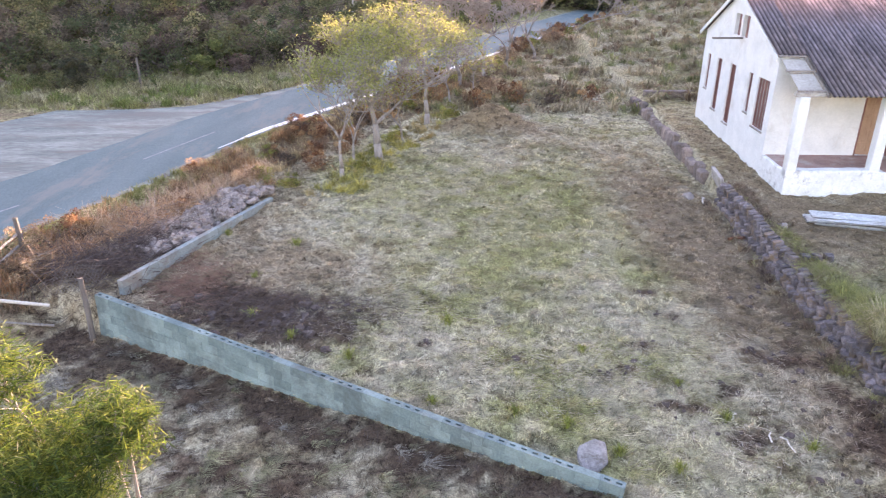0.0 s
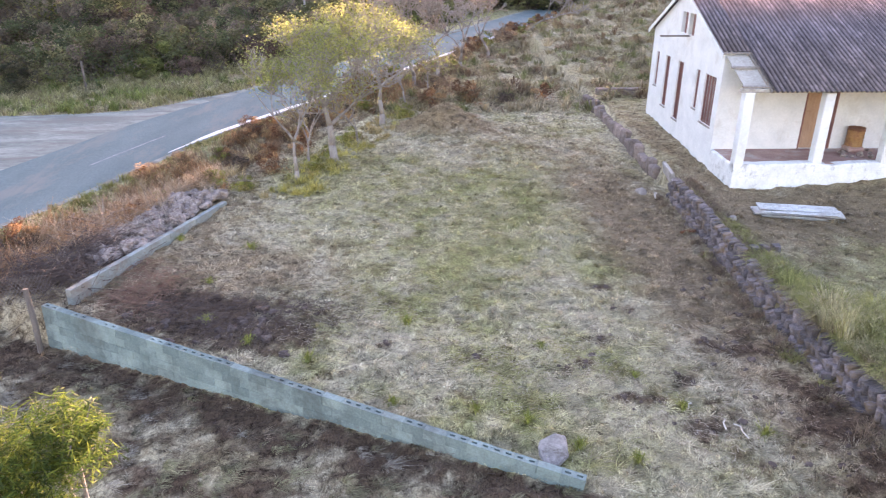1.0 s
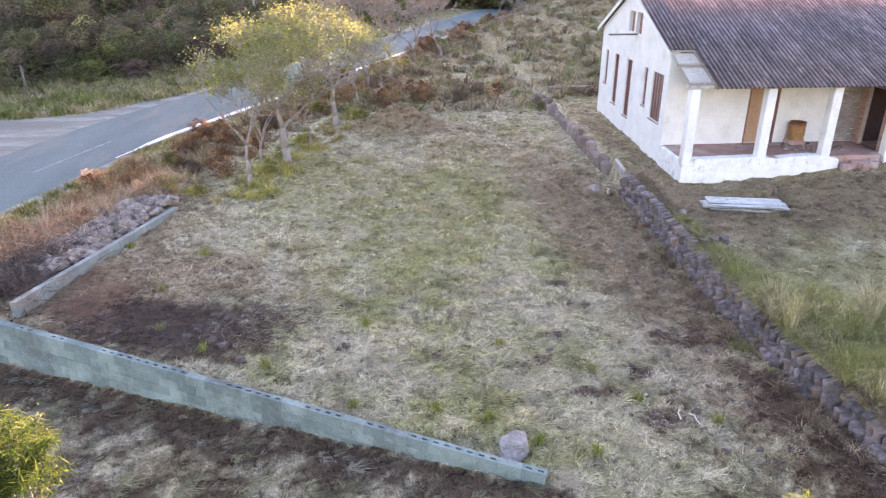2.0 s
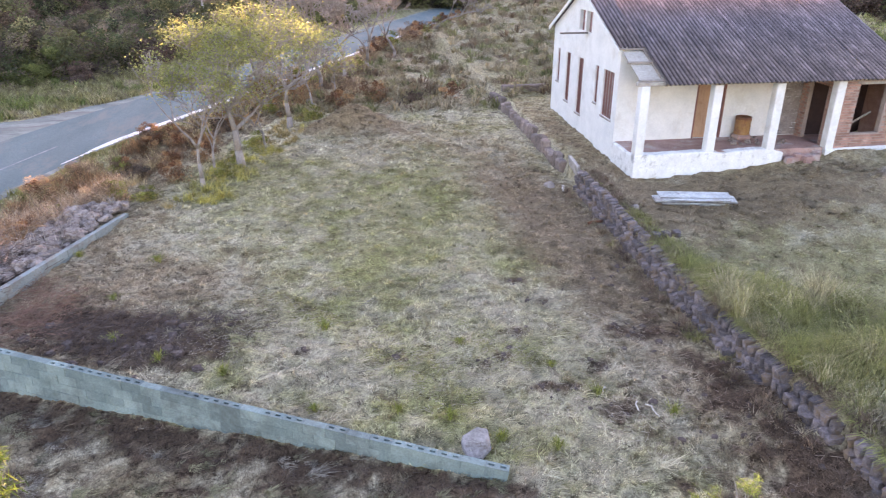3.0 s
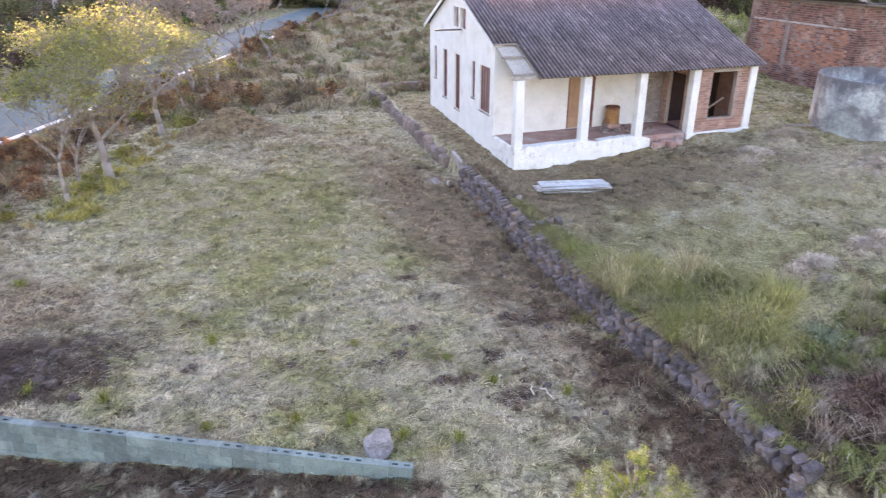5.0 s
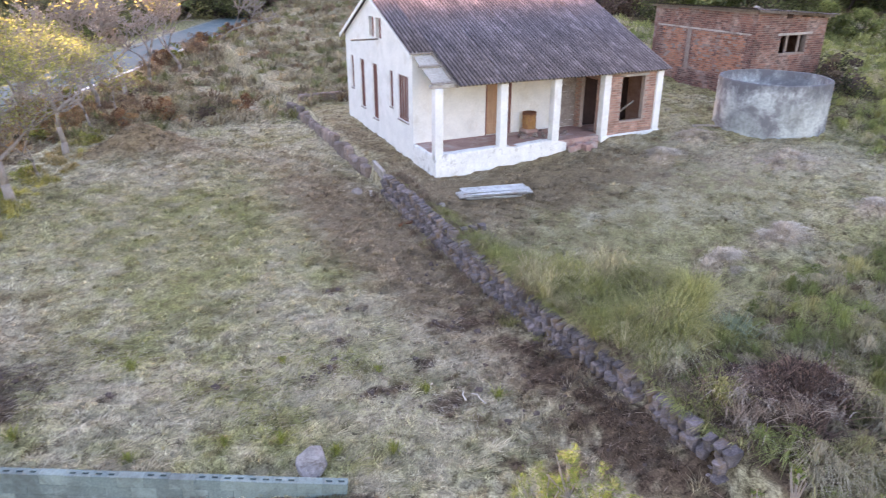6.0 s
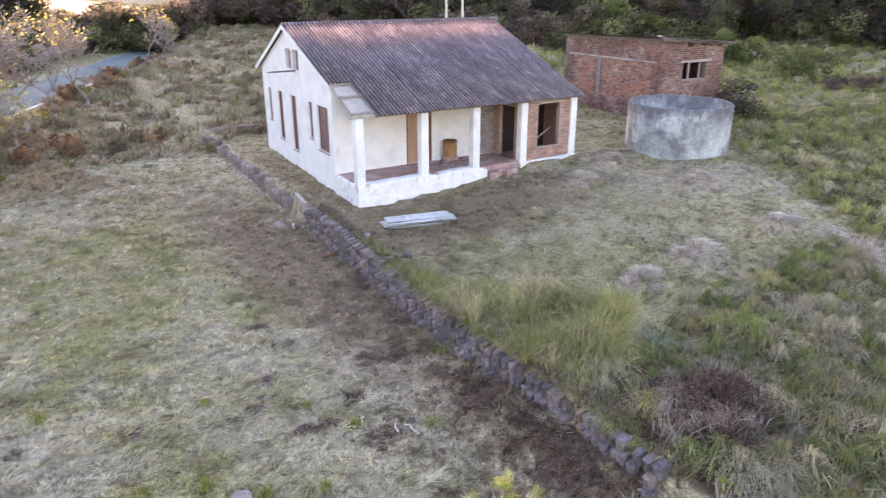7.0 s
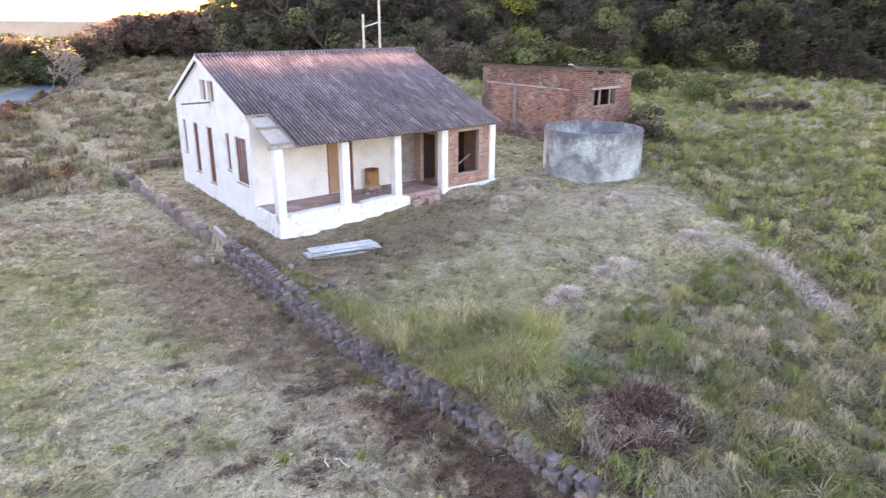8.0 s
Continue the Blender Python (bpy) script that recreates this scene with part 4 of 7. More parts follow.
low_wall = block_wall("block_wall", (-7.25, 14.05), 0.08, (-5.2, 20.05), -0.03, 4, "low half-buried grey concrete block wall", 0.15, False)
for c in low_wall.children:
    if c.name.startswith("block"):
        c.data.materials[0] = LOWBLOCK


# ---- dry-stacked retaining wall ----
def retaining_block(seed):
    rnd = random.Random(seed)
    w, d, h = 0.20, 0.27, 0.25
    bm = bmesh.new()
    n, rows = 6, 3
    rings = []
    for j in range(rows):
        f = j / (rows - 1)
        bulge = 0.010 * math.sin(math.pi * f)
        r = []
        for i in range(n):
            t = math.pi * i / (n - 1)
            r.append(bm.verts.new((-min(1.0, 1.25 * math.sin(t)) * (0.13 + bulge) + rnd.uniform(-0.028, 0.028), -math.cos(t) * (w / 2 + bulge * 0.3) + rnd.uniform(-0.014, 0.014), h * f + rnd.uniform(-0.016, 0.016))))
        r.append(bm.verts.new((d - 0.15, w / 2, h * f)))
        r.append(bm.verts.new((d - 0.15, -w / 2, h * f)))
        rings.append(r)
    m = n + 2
    for p, q in zip(rings, rings[1:]):
        for i in range(m):
            bm.faces.new((p[i], q[i], q[(i + 1) % m], p[(i + 1) % m]))
    cap = bmesh.ops.extrude_face_region(bm, geom=[bm.faces.new(rings[-1][::-1])])
    vs = [v for v in cap["geom"] if isinstance(v, bmesh.types.BMVert)]
    c = sum((v.co for v in vs), Vector()) / len(vs)
    for v in vs:
        v.co = c + (v.co - c) * 0.82
        v.co.z += 0.006 + rnd.uniform(-0.02, 0.015)
    bm.faces.new(rings[0])
    bmesh.ops.recalc_face_normals(bm, faces=bm.faces)
    me = bpy.data.meshes.new("retaining_block")
    bm.to_mesh(me)
    bm.free()
    me.materials.append(STONE)
    return me


def retaining_wall():
    blocks = [retaining_block(s) for s in range(6)]
    rnd = random.Random(8)
    w1 = empty("retaining_wall", pose(8.3, 6, 0), "dry-stacked retaining wall of dark rounded concrete blocks", "wall")
    y = 5.75
    while y < 20.9:
        for c in range(1, 5):
            yy = y + (0.10 if c % 2 else 0) + rnd.uniform(-0.02, 0.02)
            if 15.1 < yy < 15.7 and c > 3:
                continue
            if rnd.random() < 0.05:
                continue
            top = 0.04 * (yy - 20) + 0.02
            z = max(top, -0.27) - 0.225 * (5 - c) + 0.02 + 0.1 * float(sstep(14, 18, np.array(yy))) + rnd.uniform(-0.012, 0.012)
            x = stone_x(yy) + 0.085 * c - 0.26 + rnd.uniform(-0.025, 0.025)
            o = new("retaining_block", rnd.choice(blocks))
            o.parent = w1
            o.matrix_local = pose(x - 8.3, yy - 6, z, rnd.uniform(-5, 5), rnd.uniform(-14, -4), rnd.uniform(-9, 9)) @ Matrix.Diagonal((rnd.uniform(0.85, 1.15), rnd.uniform(0.82, 1.04), rnd.uniform(0.8, 1.04), 1))
        y += 0.203
    # a course turning into the terrace at the gap
    for i in range(4):
        o = new("retaining_block", rnd.choice(blocks))
        o.parent = w1
        o.matrix_local = pose(stone_x(15.6) + 0.1 + i * 0.28 - 8.3, 15.75 - i * 0.03 - 6, -0.3 + 0.02 * i, 0, 0, 90 + rnd.uniform(-12, 12))
    # pale slab and the low far wall
    slab = part("concrete_slab", one_box(-0.06, 0.06, -0.55, 0.6, -0.7, 0.25, bevel=0.02, m=pose(0, 0, 0, 4, -12, -6)), CEMENT)
    slab.matrix_world = pose(8.95, 21.6, 0.05)
    tagged(slab, "pale leaning concrete slab in the retaining wall", "slab")
    w2 = empty("low_stone_wall", pose(9.0, 22.4, 0), "low crumbling stone and cement wall beside the house", "wall")
    crumbling = surface("crumbling_stone", [(0.3, (0.13, 0.105, 0.095)), (0.7, (0.29, 0.24, 0.22))], 4.0, 20, 0.95, (0.10, 0.075, 0.06), 2.0, (0.5, 0.64), 0.9, random_tint=0.3)
    y = 22.4
    while y < 33.5:
        l = rnd.uniform(0.28, 0.62)
        z = lz(stone_x(y) - 0.2, y, False)
        o = part("wall_piece", one_box(-0.16, 0.14, 0, l - 0.02, -0.3, 0.40 + rnd.uniform(-0.14, 0.1), bevel=0.05), crumbling, w2)
        o.matrix_local = pose(stone_x(y) - 9.0, y - 22.4, z + 0.08, 0, rnd.uniform(-10, 10), -2 + rnd.uniform(-8, 8))
        y += l
    o = part("wall_piece", one_box(0, 2.3, -0.15, 0.15, -0.3, 0.5, bevel=0.04), crumbling, w2)
    o.matrix_local = pose(0.55, 33.2 - 22.4, 0.25, 0, 0, -2)


retaining_wall()


# ---- plants ----
def quads(name, centres, size, tones, material, parent=None, flat=0.3, aspect=0.5, rng=None, label=""):
    """Many small four-cornered leaves about the given centres."""
    n = len(centres)
    rng = rng or np.random.default_rng(1)
    a = rng.normal(size=(n, 3))
    a[:, 2] *= 1 - flat
    a /= np.linalg.norm(a, axis=1)[:, None] + 1e-9
    b = np.cross(a, rng.normal(size=(n, 3)))
    b /= np.linalg.norm(b, axis=1)[:, None] + 1e-9
    s = (size * rng.uniform(0.6, 1.3, n))[:, None]
    a, b = a * s, b * s * aspect
    v = np.stack([centres - a, centres + b * 0.8 - a * 0.1, centres + a, centres - b * 0.8 - a * 0.1], 1).reshape(-1, 3)
    me = raw_mesh(name, v, 4, np.repeat(tones, 4, axis=0))
    return mesh_part(name, me, material, parent, label)


def limbs(seed, height, spread, levels=4, trunk=0.1, fork=0.35, gnarl=0.25):
    """A branching skeleton: segments (a, b, r0, r1) and the tips."""
    rnd = random.Random(seed)
    segs, tips = [], []

    def grow(p, d, length, r, lev):
        q = p
        for i in range(3):
            d2 = (d + Vector((rnd.gauss(0, gnarl), rnd.gauss(0, gnarl), rnd.gauss(0, gnarl * 0.5)))).normalized()
            e = q + d2 * (length / 3)
            segs.append((q, e, r * (1 - 0.2 * i), r * (0.8 - 0.2 * i)))
            q, d = e, d2
            if lev < levels and i > 0 and rnd.random() < 0.5:
                side = Vector((rnd.gauss(0, 1), rnd.gauss(0, 1), rnd.uniform(0.1, 0.7))).normalized()
                grow(q, (d * 0.5 + side * spread).normalized(), length * 0.6, r * 0.45, lev + 1)
        if lev >= levels:
            tips.append(q)
            return
        for _ in range(rnd.choice((2, 3))):
            side = Vector((rnd.gauss(0, 1), rnd.gauss(0, 1), rnd.uniform(0.0, 0.6))).normalized()
            grow(q, (d * 0.7 + side * spread).normalized(), length * rnd.uniform(0.6, 0.8), r * 0.55, lev + 1)

    grow(Vector((0, 0, -0.15)), Vector((rnd.gauss(0, 0.1), rnd.gauss(0, 0.1), 1)).normalized(), height * fork, trunk, 0)
    top = max(t.z for t in tips)
    k = height / top
    f = lambda v: Vector((v.x * k, v.y * k, v.z * k))
    return [(f(a), f(b), r0, r1) for a, b, r0, r1 in segs], [f(t) for t in tips]


def tree(name, x, y, seed, height, spread, trunk, per_tip, size, tones, label, category="tree", levels=4, fork=0.35, cloud=0.35, group="", gnarl=0.25, low=0.0, bark=None, lean=0.0, fine=0.013):
    z = lz(x, y)
    t = empty(name, pose(x, y, z, lean, 0, 0), label, category, group)
    segs, tips = limbs(seed, height, spread, levels, trunk, fork, gnarl)
    bm = bmesh.new()
    for a, b, r0, r1 in segs:
        rod(bm, a, b, max(r0, fine), max(r1, fine * 0.75), 5 if r0 < 0.04 else 8)
    part("trunk", bm, bark or BARK, t, smooth=True)
    rng = np.random.default_rng(seed)
    tp = np.array([tuple(v) for v in tips if v.z > height * low])
    if per_tip and len(tp):
        c = np.repeat(tp, per_tip, axis=0) + rng.normal(size=(len(tp) * per_tip, 3)) * np.array([cloud, cloud, cloud * 0.6])
        tone = np.array(tones)[rng.integers(0, len(tones), len(c))] * rng.uniform(0.75, 1.25, (len(c), 1))
        quads("crown", c, size, tone, LEAF, t, rng=rng)
    return t


YG = [(0.33, 0.345, 0.11), (0.27, 0.29, 0.095), (0.38, 0.38, 0.14), (0.23, 0.25, 0.085)]
DG = [(0.05, 0.055, 0.034), (0.075, 0.075, 0.042), (0.105, 0.098, 0.058), (0.07, 0.055, 0.045)]
MIXED = [(0.095, 0.115, 0.055), (0.15, 0.16, 0.075), (0.21, 0.20, 0.10), (0.14, 0.11, 0.085), (0.17, 0.14, 0.10)]
G1 = "roadside trees"
tree("roadside_tree", -2.3, 24.3, 76, 5.3, 0.8, 0.17, 20, 0.042, YG, "pale-barked roadside tree with sunlit yellow-green leaves", group=G1, low=0.72, levels=5, cloud=0.2, gnarl=0.16, fork=0.36)
tree("roadside_tree", -3.37, 22.2, 123, 4.3, 0.55, 0.09, 12, 0.042, YG, "thin sparse roadside tree with few yellow-green leaves", group=G1, low=0.66, levels=5, cloud=0.2, gnarl=0.14, fork=0.38)
tree("roadside_tree", -3.2, 23.9, 18, 3.4, 0.5, 0.06, 8, 0.04, YG, "thin sparse roadside tree with few yellow-green leaves", group=G1, low=0.6, gnarl=0.14)
tree("roadside_tree", -1.5, 26.6, 14, 3.4, 0.55, 0.06, 9, 0.04, YG, "slender roadside tree with yellow-green crown", group=G1, low=0.6)
tree("roadside_tree", -0.7, 29.6, 153, 5.0, 0.85, 0.14, 22, 0.043, YG, "roadside tree with sunlit yellow-green crown", group=G1, low=0.7, levels=5, cloud=0.24, gnarl=0.16, fork=0.36)
tree("roadside_tree", 0.5, 33.2, 16, 4.0, 0.75, 0.07, 8, 0.065, YG, "small roadside tree with yellow-green leaves", group=G1, low=0.45)
tree("roadside_tree", 1.7, 35.2, 31, 3.4, 0.7, 0.06, 7, 0.06, YG, "small roadside tree with yellow-green leaves", group=G1, low=0.4)
for x, y, seed, h in ((0.9, 38.5, 17, 6.0), (2.4, 41.5, 18, 6.4), (3.9, 44.0, 29, 6.0), (6.3, 49.0, 33, 5.0), (11.6, 61.0, 35, 5.4)):
    tree("bare_tree", x, y, seed, h, 0.5, 0.13, 1, 0.10, [(0.55, 0.48, 0.14)], "bare pale-branched tree beside the road", group="bare trees", levels=5, fork=0.26, fine=0.024, low=0.8)


# woods: a few kinds of shrub and tree, copied
def wood_kind(name, seed, h, w, n, size, tones, label, foot=0.12, group="woodland edge", category="tree"):
    t = empty(name, pose(0, 0, 0), label, category, group)
    segs, tips = limbs(seed, h * 0.68, 0.5, 3, 0.02 * h, 0.4)
    bm = bmesh.new()
    for a, b, r0, r1 in segs:
        rod(bm, a, b, r0, r1, 5)
    part("trunk", bm, WOODBARK, t)
    rng = np.random.default_rng(seed)
    L = 22
    f = rng.uniform(0, 1, L)
    lobes = np.stack([rng.normal(size=L) * w * 0.27, rng.normal(size=L) * w * 0.27, h * (foot + (0.9 - foot) * f)], -1)
    lobes[:, :2] *= (1.15 - 0.75 * np.abs(f - 0.35))[:, None]
    rad = rng.uniform(0.14, 0.25, L) * w * (1.1 - 0.45 * f)
    i = rng.integers(0, L, n)
    d = rng.normal(size=(n, 3))
    d /= np.linalg.norm(d, axis=1)[:, None]
    c = lobes[i] + d * (rad[i] * rng.uniform(0.6, 1.08, n))[:, None] * np.array([1, 1, 0.8])
    c[:, 2] = np.maximum(c[:, 2], 0.05)
    tone = np.array(tones)[i % len(tones)] * rng.uniform(0.6, 1.5, L)[i][:, None] * rng.uniform(0.7, 1.3, (n, 1))
    quads("crown", c, size, tone, LEAF, t, rng=rng, aspect=0.6)
    return t


OLIVE = [(0.155, 0.17, 0.07), (0.115, 0.125, 0.06), (0.20, 0.195, 0.085), (0.14, 0.115, 0.08)]
BROWN = [(0.16, 0.11, 0.085), (0.12, 0.09, 0.075), (0.20, 0.155, 0.115)]
KINDS = [wood_kind("wood_tree", 21, 5.0, 5.0, 4200, 0.14, DG, "dark green dense woodland tree"),
         wood_kind("wood_tree", 22, 3.6, 4.6, 3800, 0.13, OLIVE, "olive green rounded woodland tree"),
         wood_kind("wood_tree", 23, 6.5, 4.8, 4200, 0.15, DG + OLIVE, "tall dark woodland tree"),
         wood_kind("wood_tree", 24, 2.6, 4.0, 3000, 0.12, BROWN, "brownish half-bare woodland shrub"),
         wood_kind("wood_tree", 25, 9.5, 5.5, 5200, 0.19, DG, "tall dark woodland tree"),
         wood_kind("wood_tree", 26, 3.0, 3.0, 2600, 0.12, [(0.16, 0.18, 0.06), (0.13, 0.15, 0.05)], "light green rounded bush at the wood's edge"),
         # last sun put into the leaf tones, brighter and yellower than its neighbours
         wood_kind("wood_tree", 27, 8.0, 5.0, 4600, 0.15, [(0.30, 0.30, 0.06), (0.24, 0.25, 0.06), (0.14, 0.16, 0.05)], "tall tree with the last sun painted into yellow-green leaves"),
         wood_kind("wood_tree", 28, 4.4, 5.2, 4200, 0.11, MIXED, "mixed green and brown dense thicket tree"),
         wood_kind("wood_tree", 29, 3.2, 4.4, 3600, 0.10, MIXED, "mixed green and brown flat-topped thicket tree")]
used = set()


def plant(kind, x, y, s=1.0, turn=0.0):
    m = pose(x, y, lz(x, y, False) - 0.1, 0, 0, turn)
    k = KINDS[kind]
    if kind not in used:
        used.add(kind)
        k.matrix_world = m @ Matrix.Scale(s, 4)
        return k
    o = copy_thing(k, m)
    o.scale = (s, s, s)
    return o


def polar(d, az):
    return d * math.sin(radians(az)), d * math.cos(radians(az))


rw = random.Random(5)
# wood over the road: its edge, then rows up the slope behind
EDGE = np.array([(-40, 31.5), (-30, 34), (-24, 37), (-18.7, 39.7), (-13.6, 43), (-10.6, 46.3), (-6.4, 52.5), (0.5, 66), (8, 82), (16, 100)])
reach = np.concatenate([[0], np.cumsum(np.hypot(*np.diff(EDGE, axis=0).T))])
for row, (back, gap, kinds, lo, hi) in enumerate(((0.6, 2.5, (8, 3, 5, 8, 1, 7), 0.62, 0.95), (3.2, 2.8, (7, 8, 3, 7, 1), 0.75, 1.0), (6.5, 3.2, (7, 8, 7, 1), 0.75, 1.0), (15.0, 3.6, (7, 0, 6, 3), 0.6, 1.1), (20.0, 4.2, (4, 2, 4), 0.9, 1.2), (26.0, 4.8, (4, 4, 2), 1.1, 1.4))):
    q = rw.uniform(0, 2)
    while q < reach[-1]:
        x, y = np.interp(q, reach, EDGE[:, 0]), np.interp(q, reach, EDGE[:, 1])
        d = back + rw.uniform(-0.8, 0.8)
        plant(rw.choice(kinds), x - 0.62 * d, y + 0.79 * d, rw.uniform(lo, hi), rw.uniform(0, 360))
        q += gap * rw.uniform(0.75, 1.3)
for x, y, k, s in ((-20.6, 36.4, 1, 0.42), (-19.2, 36.6, 0, 0.35), (-14.3, 41.0, 5, 0.5), (-12.4, 42.4, 3, 0.5)):
    plant(k, x, y, s, rw.uniform(0, 360))
# wood behind the house and the field
for row, (dist, n) in enumerate(((72, 24), (78, 22), (85, 20), (94, 20))):
    for i in range(n):
        az = 26 + i * (58 / (n - 1)) + rw.uniform(-1, 1)
        d = dist + rw.uniform(-2.5, 2.5)
        plant(rw.choice((0, 0, 3, 2, 1) if row == 0 else (0, 2, 2, 4) if row == 1 else (4, 4, 2)), *polar(d, az), rw.uniform(0.9, 1.25) * (1.0, 1.15, 1.4, 1.6)[row], rw.uniform(0, 360))
for az, d, k, s in ((45.5, 62, 1, 1.2), (47.5, 63, 5, 1.5), (36, 64, 3, 1.3), (39, 66, 1, 1.3), (42, 62, 3, 1.2), (55.5, 55, 5, 0.9), (57.5, 54, 5, 0.8), (53, 66, 2, 1.25), (50.5, 64, 1, 1.3), (60.5, 50, 5, 0.75), (61.5, 58, 1, 0.6), (66, 70, 0, 0.8), (70, 70, 0, 0.9), (74, 68, 3, 1.1), (52.4, 82, 6, 1.35), (54.2, 84, 6, 1.4), (46.0, 80, 6, 1.1), (63.0, 47.5, 3, 0.36), (64.2, 48, 3, 0.42), (65.3, 49, 3, 0.4), (66.5, 50, 3, 0.42), (67.6, 50.5, 3, 0.36)):
    plant(k, *polar(d, az), s, rw.uniform(0, 360))
# wood towards the sun: an unseen tall row added to shade the left wood
for i in range(34):
    az = -12 + i * 0.85 + rw.uniform(-0.3, 0.3)
    if az < 5.5:
        plant(rw.choice((4, 4, 2)), *polar(rw.uniform(92, 116), az), rw.uniform(1.05, 1.3), rw.uniform(0, 360))
# then low, with the sky over it; lowest where sun should reach the roadside
for i in range(60):
    az = 7.0 + i * 0.29 + rw.uniform(-0.2, 0.2)
    k = rw.choice((0, 1, 3, 3, 1))
    tall = rw.uniform(2.2, 2.9) if az < 9.3 else rw.uniform(4.4, 5.4)
    plant(k, *polar(rw.uniform(88, 118), az), tall / (5.0, 3.6, 6.5, 2.6)[k], rw.uniform(0, 360))
for i in range(26):
    az = 26 + i * 2.3 + rw.uniform(-0.6, 0.6)
    plant(4, *polar(rw.uniform(102, 112), az), rw.uniform(1.7, 2.0), rw.uniform(0, 360))


# ---- grass ----
def blades(name, x, y, h, w, lean, tone, label, category="grass", z=None, top=None):
    """Thin tapering blades in one mesh; lean: how far the tip lies over, in heights."""
    n = len(x)
    rng = np.random.default_rng(len(name) + n)
    z = land(x, y) - 0.01 if z is None else z
    a = rng.uniform(0, 2 * np.pi, n)
    b = a + rng.normal(0, 0.6, n) + np.pi / 2
    px, py = np.cos(b) * w / 2, np.sin(b) * w / 2
    l = lean * rng.uniform(0.3, 1.4, n) * h
    tx, ty, tz = x + np.cos(a) * l, y + np.sin(a) * l, z + h
    mx, my, mz = x + np.cos(a) * l * 0.3, y + np.sin(a) * l * 0.3, z + h * 0.62
    v = np.stack([np.stack([x - px, y - py, z], -1), np.stack([x + px, y + py, z], -1), np.stack([mx + px * 0.8, my + py * 0.8, mz], -1), np.stack([mx - px * 0.8, my - py * 0.8, mz], -1),
                  np.stack([mx - px * 0.8, my - py * 0.8, mz], -1), np.stack([mx + px * 0.8, my + py * 0.8, mz], -1), np.stack([tx + px * 0.15, ty + py * 0.15, tz], -1), np.stack([tx - px * 0.15, ty - py * 0.15, tz], -1)], 1)
    t = tone * rng.uniform(0.6, 1.45, (n, 1))
    me = raw_mesh(name, v.reshape(-1, 3), 4, np.repeat(np.clip(t, 0, 0.85), 8, axis=0))
    return tagged(mesh_part(name, me, GRASS), label, category, kind="stuff")


def scatter(n, x0, x1, y0, y1, seed, near=0.0):
    rng = np.random.default_rng(seed)
    x = rng.uniform(x0, x1, n)
    y = y0 + (y1 - y0) * rng.uniform(0, 1, n) ** (1 + near)
    return x, y, rng


def is_outer(x, y):
    return ((x - WALL_A.x) * WNOR.x + (y - WALL_A.y) * WNOR.y < 0) & ((x - WALL_A.x) * WDIR.x + (y - WALL_A.y) * WDIR.y > -0.4)


def in_house(x, y, pad=0.1):
    c, s = math.cos(radians(2.5)), math.sin(radians(2.5))
    dx, dy = x - 10.39, y - 20.19
    u, v = dx * c - dy * s, dx * s + dy * c
    a = (u > -pad) & (u < LEN + pad) & (v > -pad) & (v < REAR_V + pad)
    dx, dy = x - 26.45, y - 21.35
    u, v = dx * c - dy * s, dx * s + dy * c
    b = (u > -pad) & (u < SH_W + pad) & (v > -pad) & (v < SH_L + pad)
    return a | b | (np.hypot(x - 23.84, y - 18.0) < 2.06 + pad)


# short dry turf of the yard
x, y, rng = scatter(380000, -8.3, 8.9, 6.5, 32, 101, 0.7)
s = x - stone_x(y)
clump = 0.35 * fbm(x * 2.2, y * 2.2, 71, 3) + 0.65 * fbm(x * 8.5, y * 8.5, 74, 2)
keep = (s < -0.12) & ~is_outer(x, y) & (x - road_x(y) > 3.2) & (clump + rng.normal(0, 0.05, len(x)) > 0.46)
x, y, clump = x[keep], y[keep], clump[keep]
# taller clumps toned lighter, thin ones darker, in place of relief shading
tone = cover(x, y) * (0.58 + 0.98 * sstep(0.45, 0.64, clump))[:, None]
h = 0.02 + 0.06 * np.clip(clump - 0.40, 0, 1) * 2 * rng.uniform(0.4, 1.4, len(x)) * (1 + 0.02 * (y - 8))
blades("turf", x, y, h, rng.uniform(0.008, 0.018, len(x)) * (1 + 0.03 * (y - 8)), 1.8, tone, "short dry straw-coloured grass of the yard")
# rough ground before the block wall
x, y, rng = scatter(90000, -9, 4.5, 3.2, 14.5, 102)
keep = is_outer(x, y) & (0.4 * fbm(x * 1.8, y * 1.8, 72, 3) + 0.6 * fbm(x * 8, y * 8, 75, 2) > 0.47)
x, y = x[keep], y[keep]
blades("rough_turf", x, y, rng.uniform(0.02, 0.09, len(x)), rng.uniform(0.008, 0.018, len(x)), 1.5, cover(x, y) * 0.85, "brown trampled grass before the block wall")
# terrace
x, y, rng = scatter(260000, 8.6, 34, 3, 37, 103, 0.35)
s = x - stone_x(y)
keep = (s > 0.3) & ~in_house(x, y) & (0.4 * fbm(x * 1.6, y * 1.6, 73, 3) + 0.6 * fbm(x * 6.5, y * 6.5, 76, 2) > 0.46)
x, y = x[keep], y[keep]
fld = np.clip(sstep(-0.2, 1.0, x - field_x(y)) + sstep(9.8, 8.2, y), 0, 1)
keep = rng.uniform(0, 1, len(x)) > 0.6 * fld
x, y, fld = x[keep], y[keep], fld[keep]
blades("terrace_grass", x, y, rng.uniform(0.02, 0.08, len(x)) * (1 + 2.6 * fld), rng.uniform(0.010, 0.022, len(x)) * (1 + 0.5 * fld), 1.4, cover(x, y) * 1.1, "short grass and hay around the farmhouse")
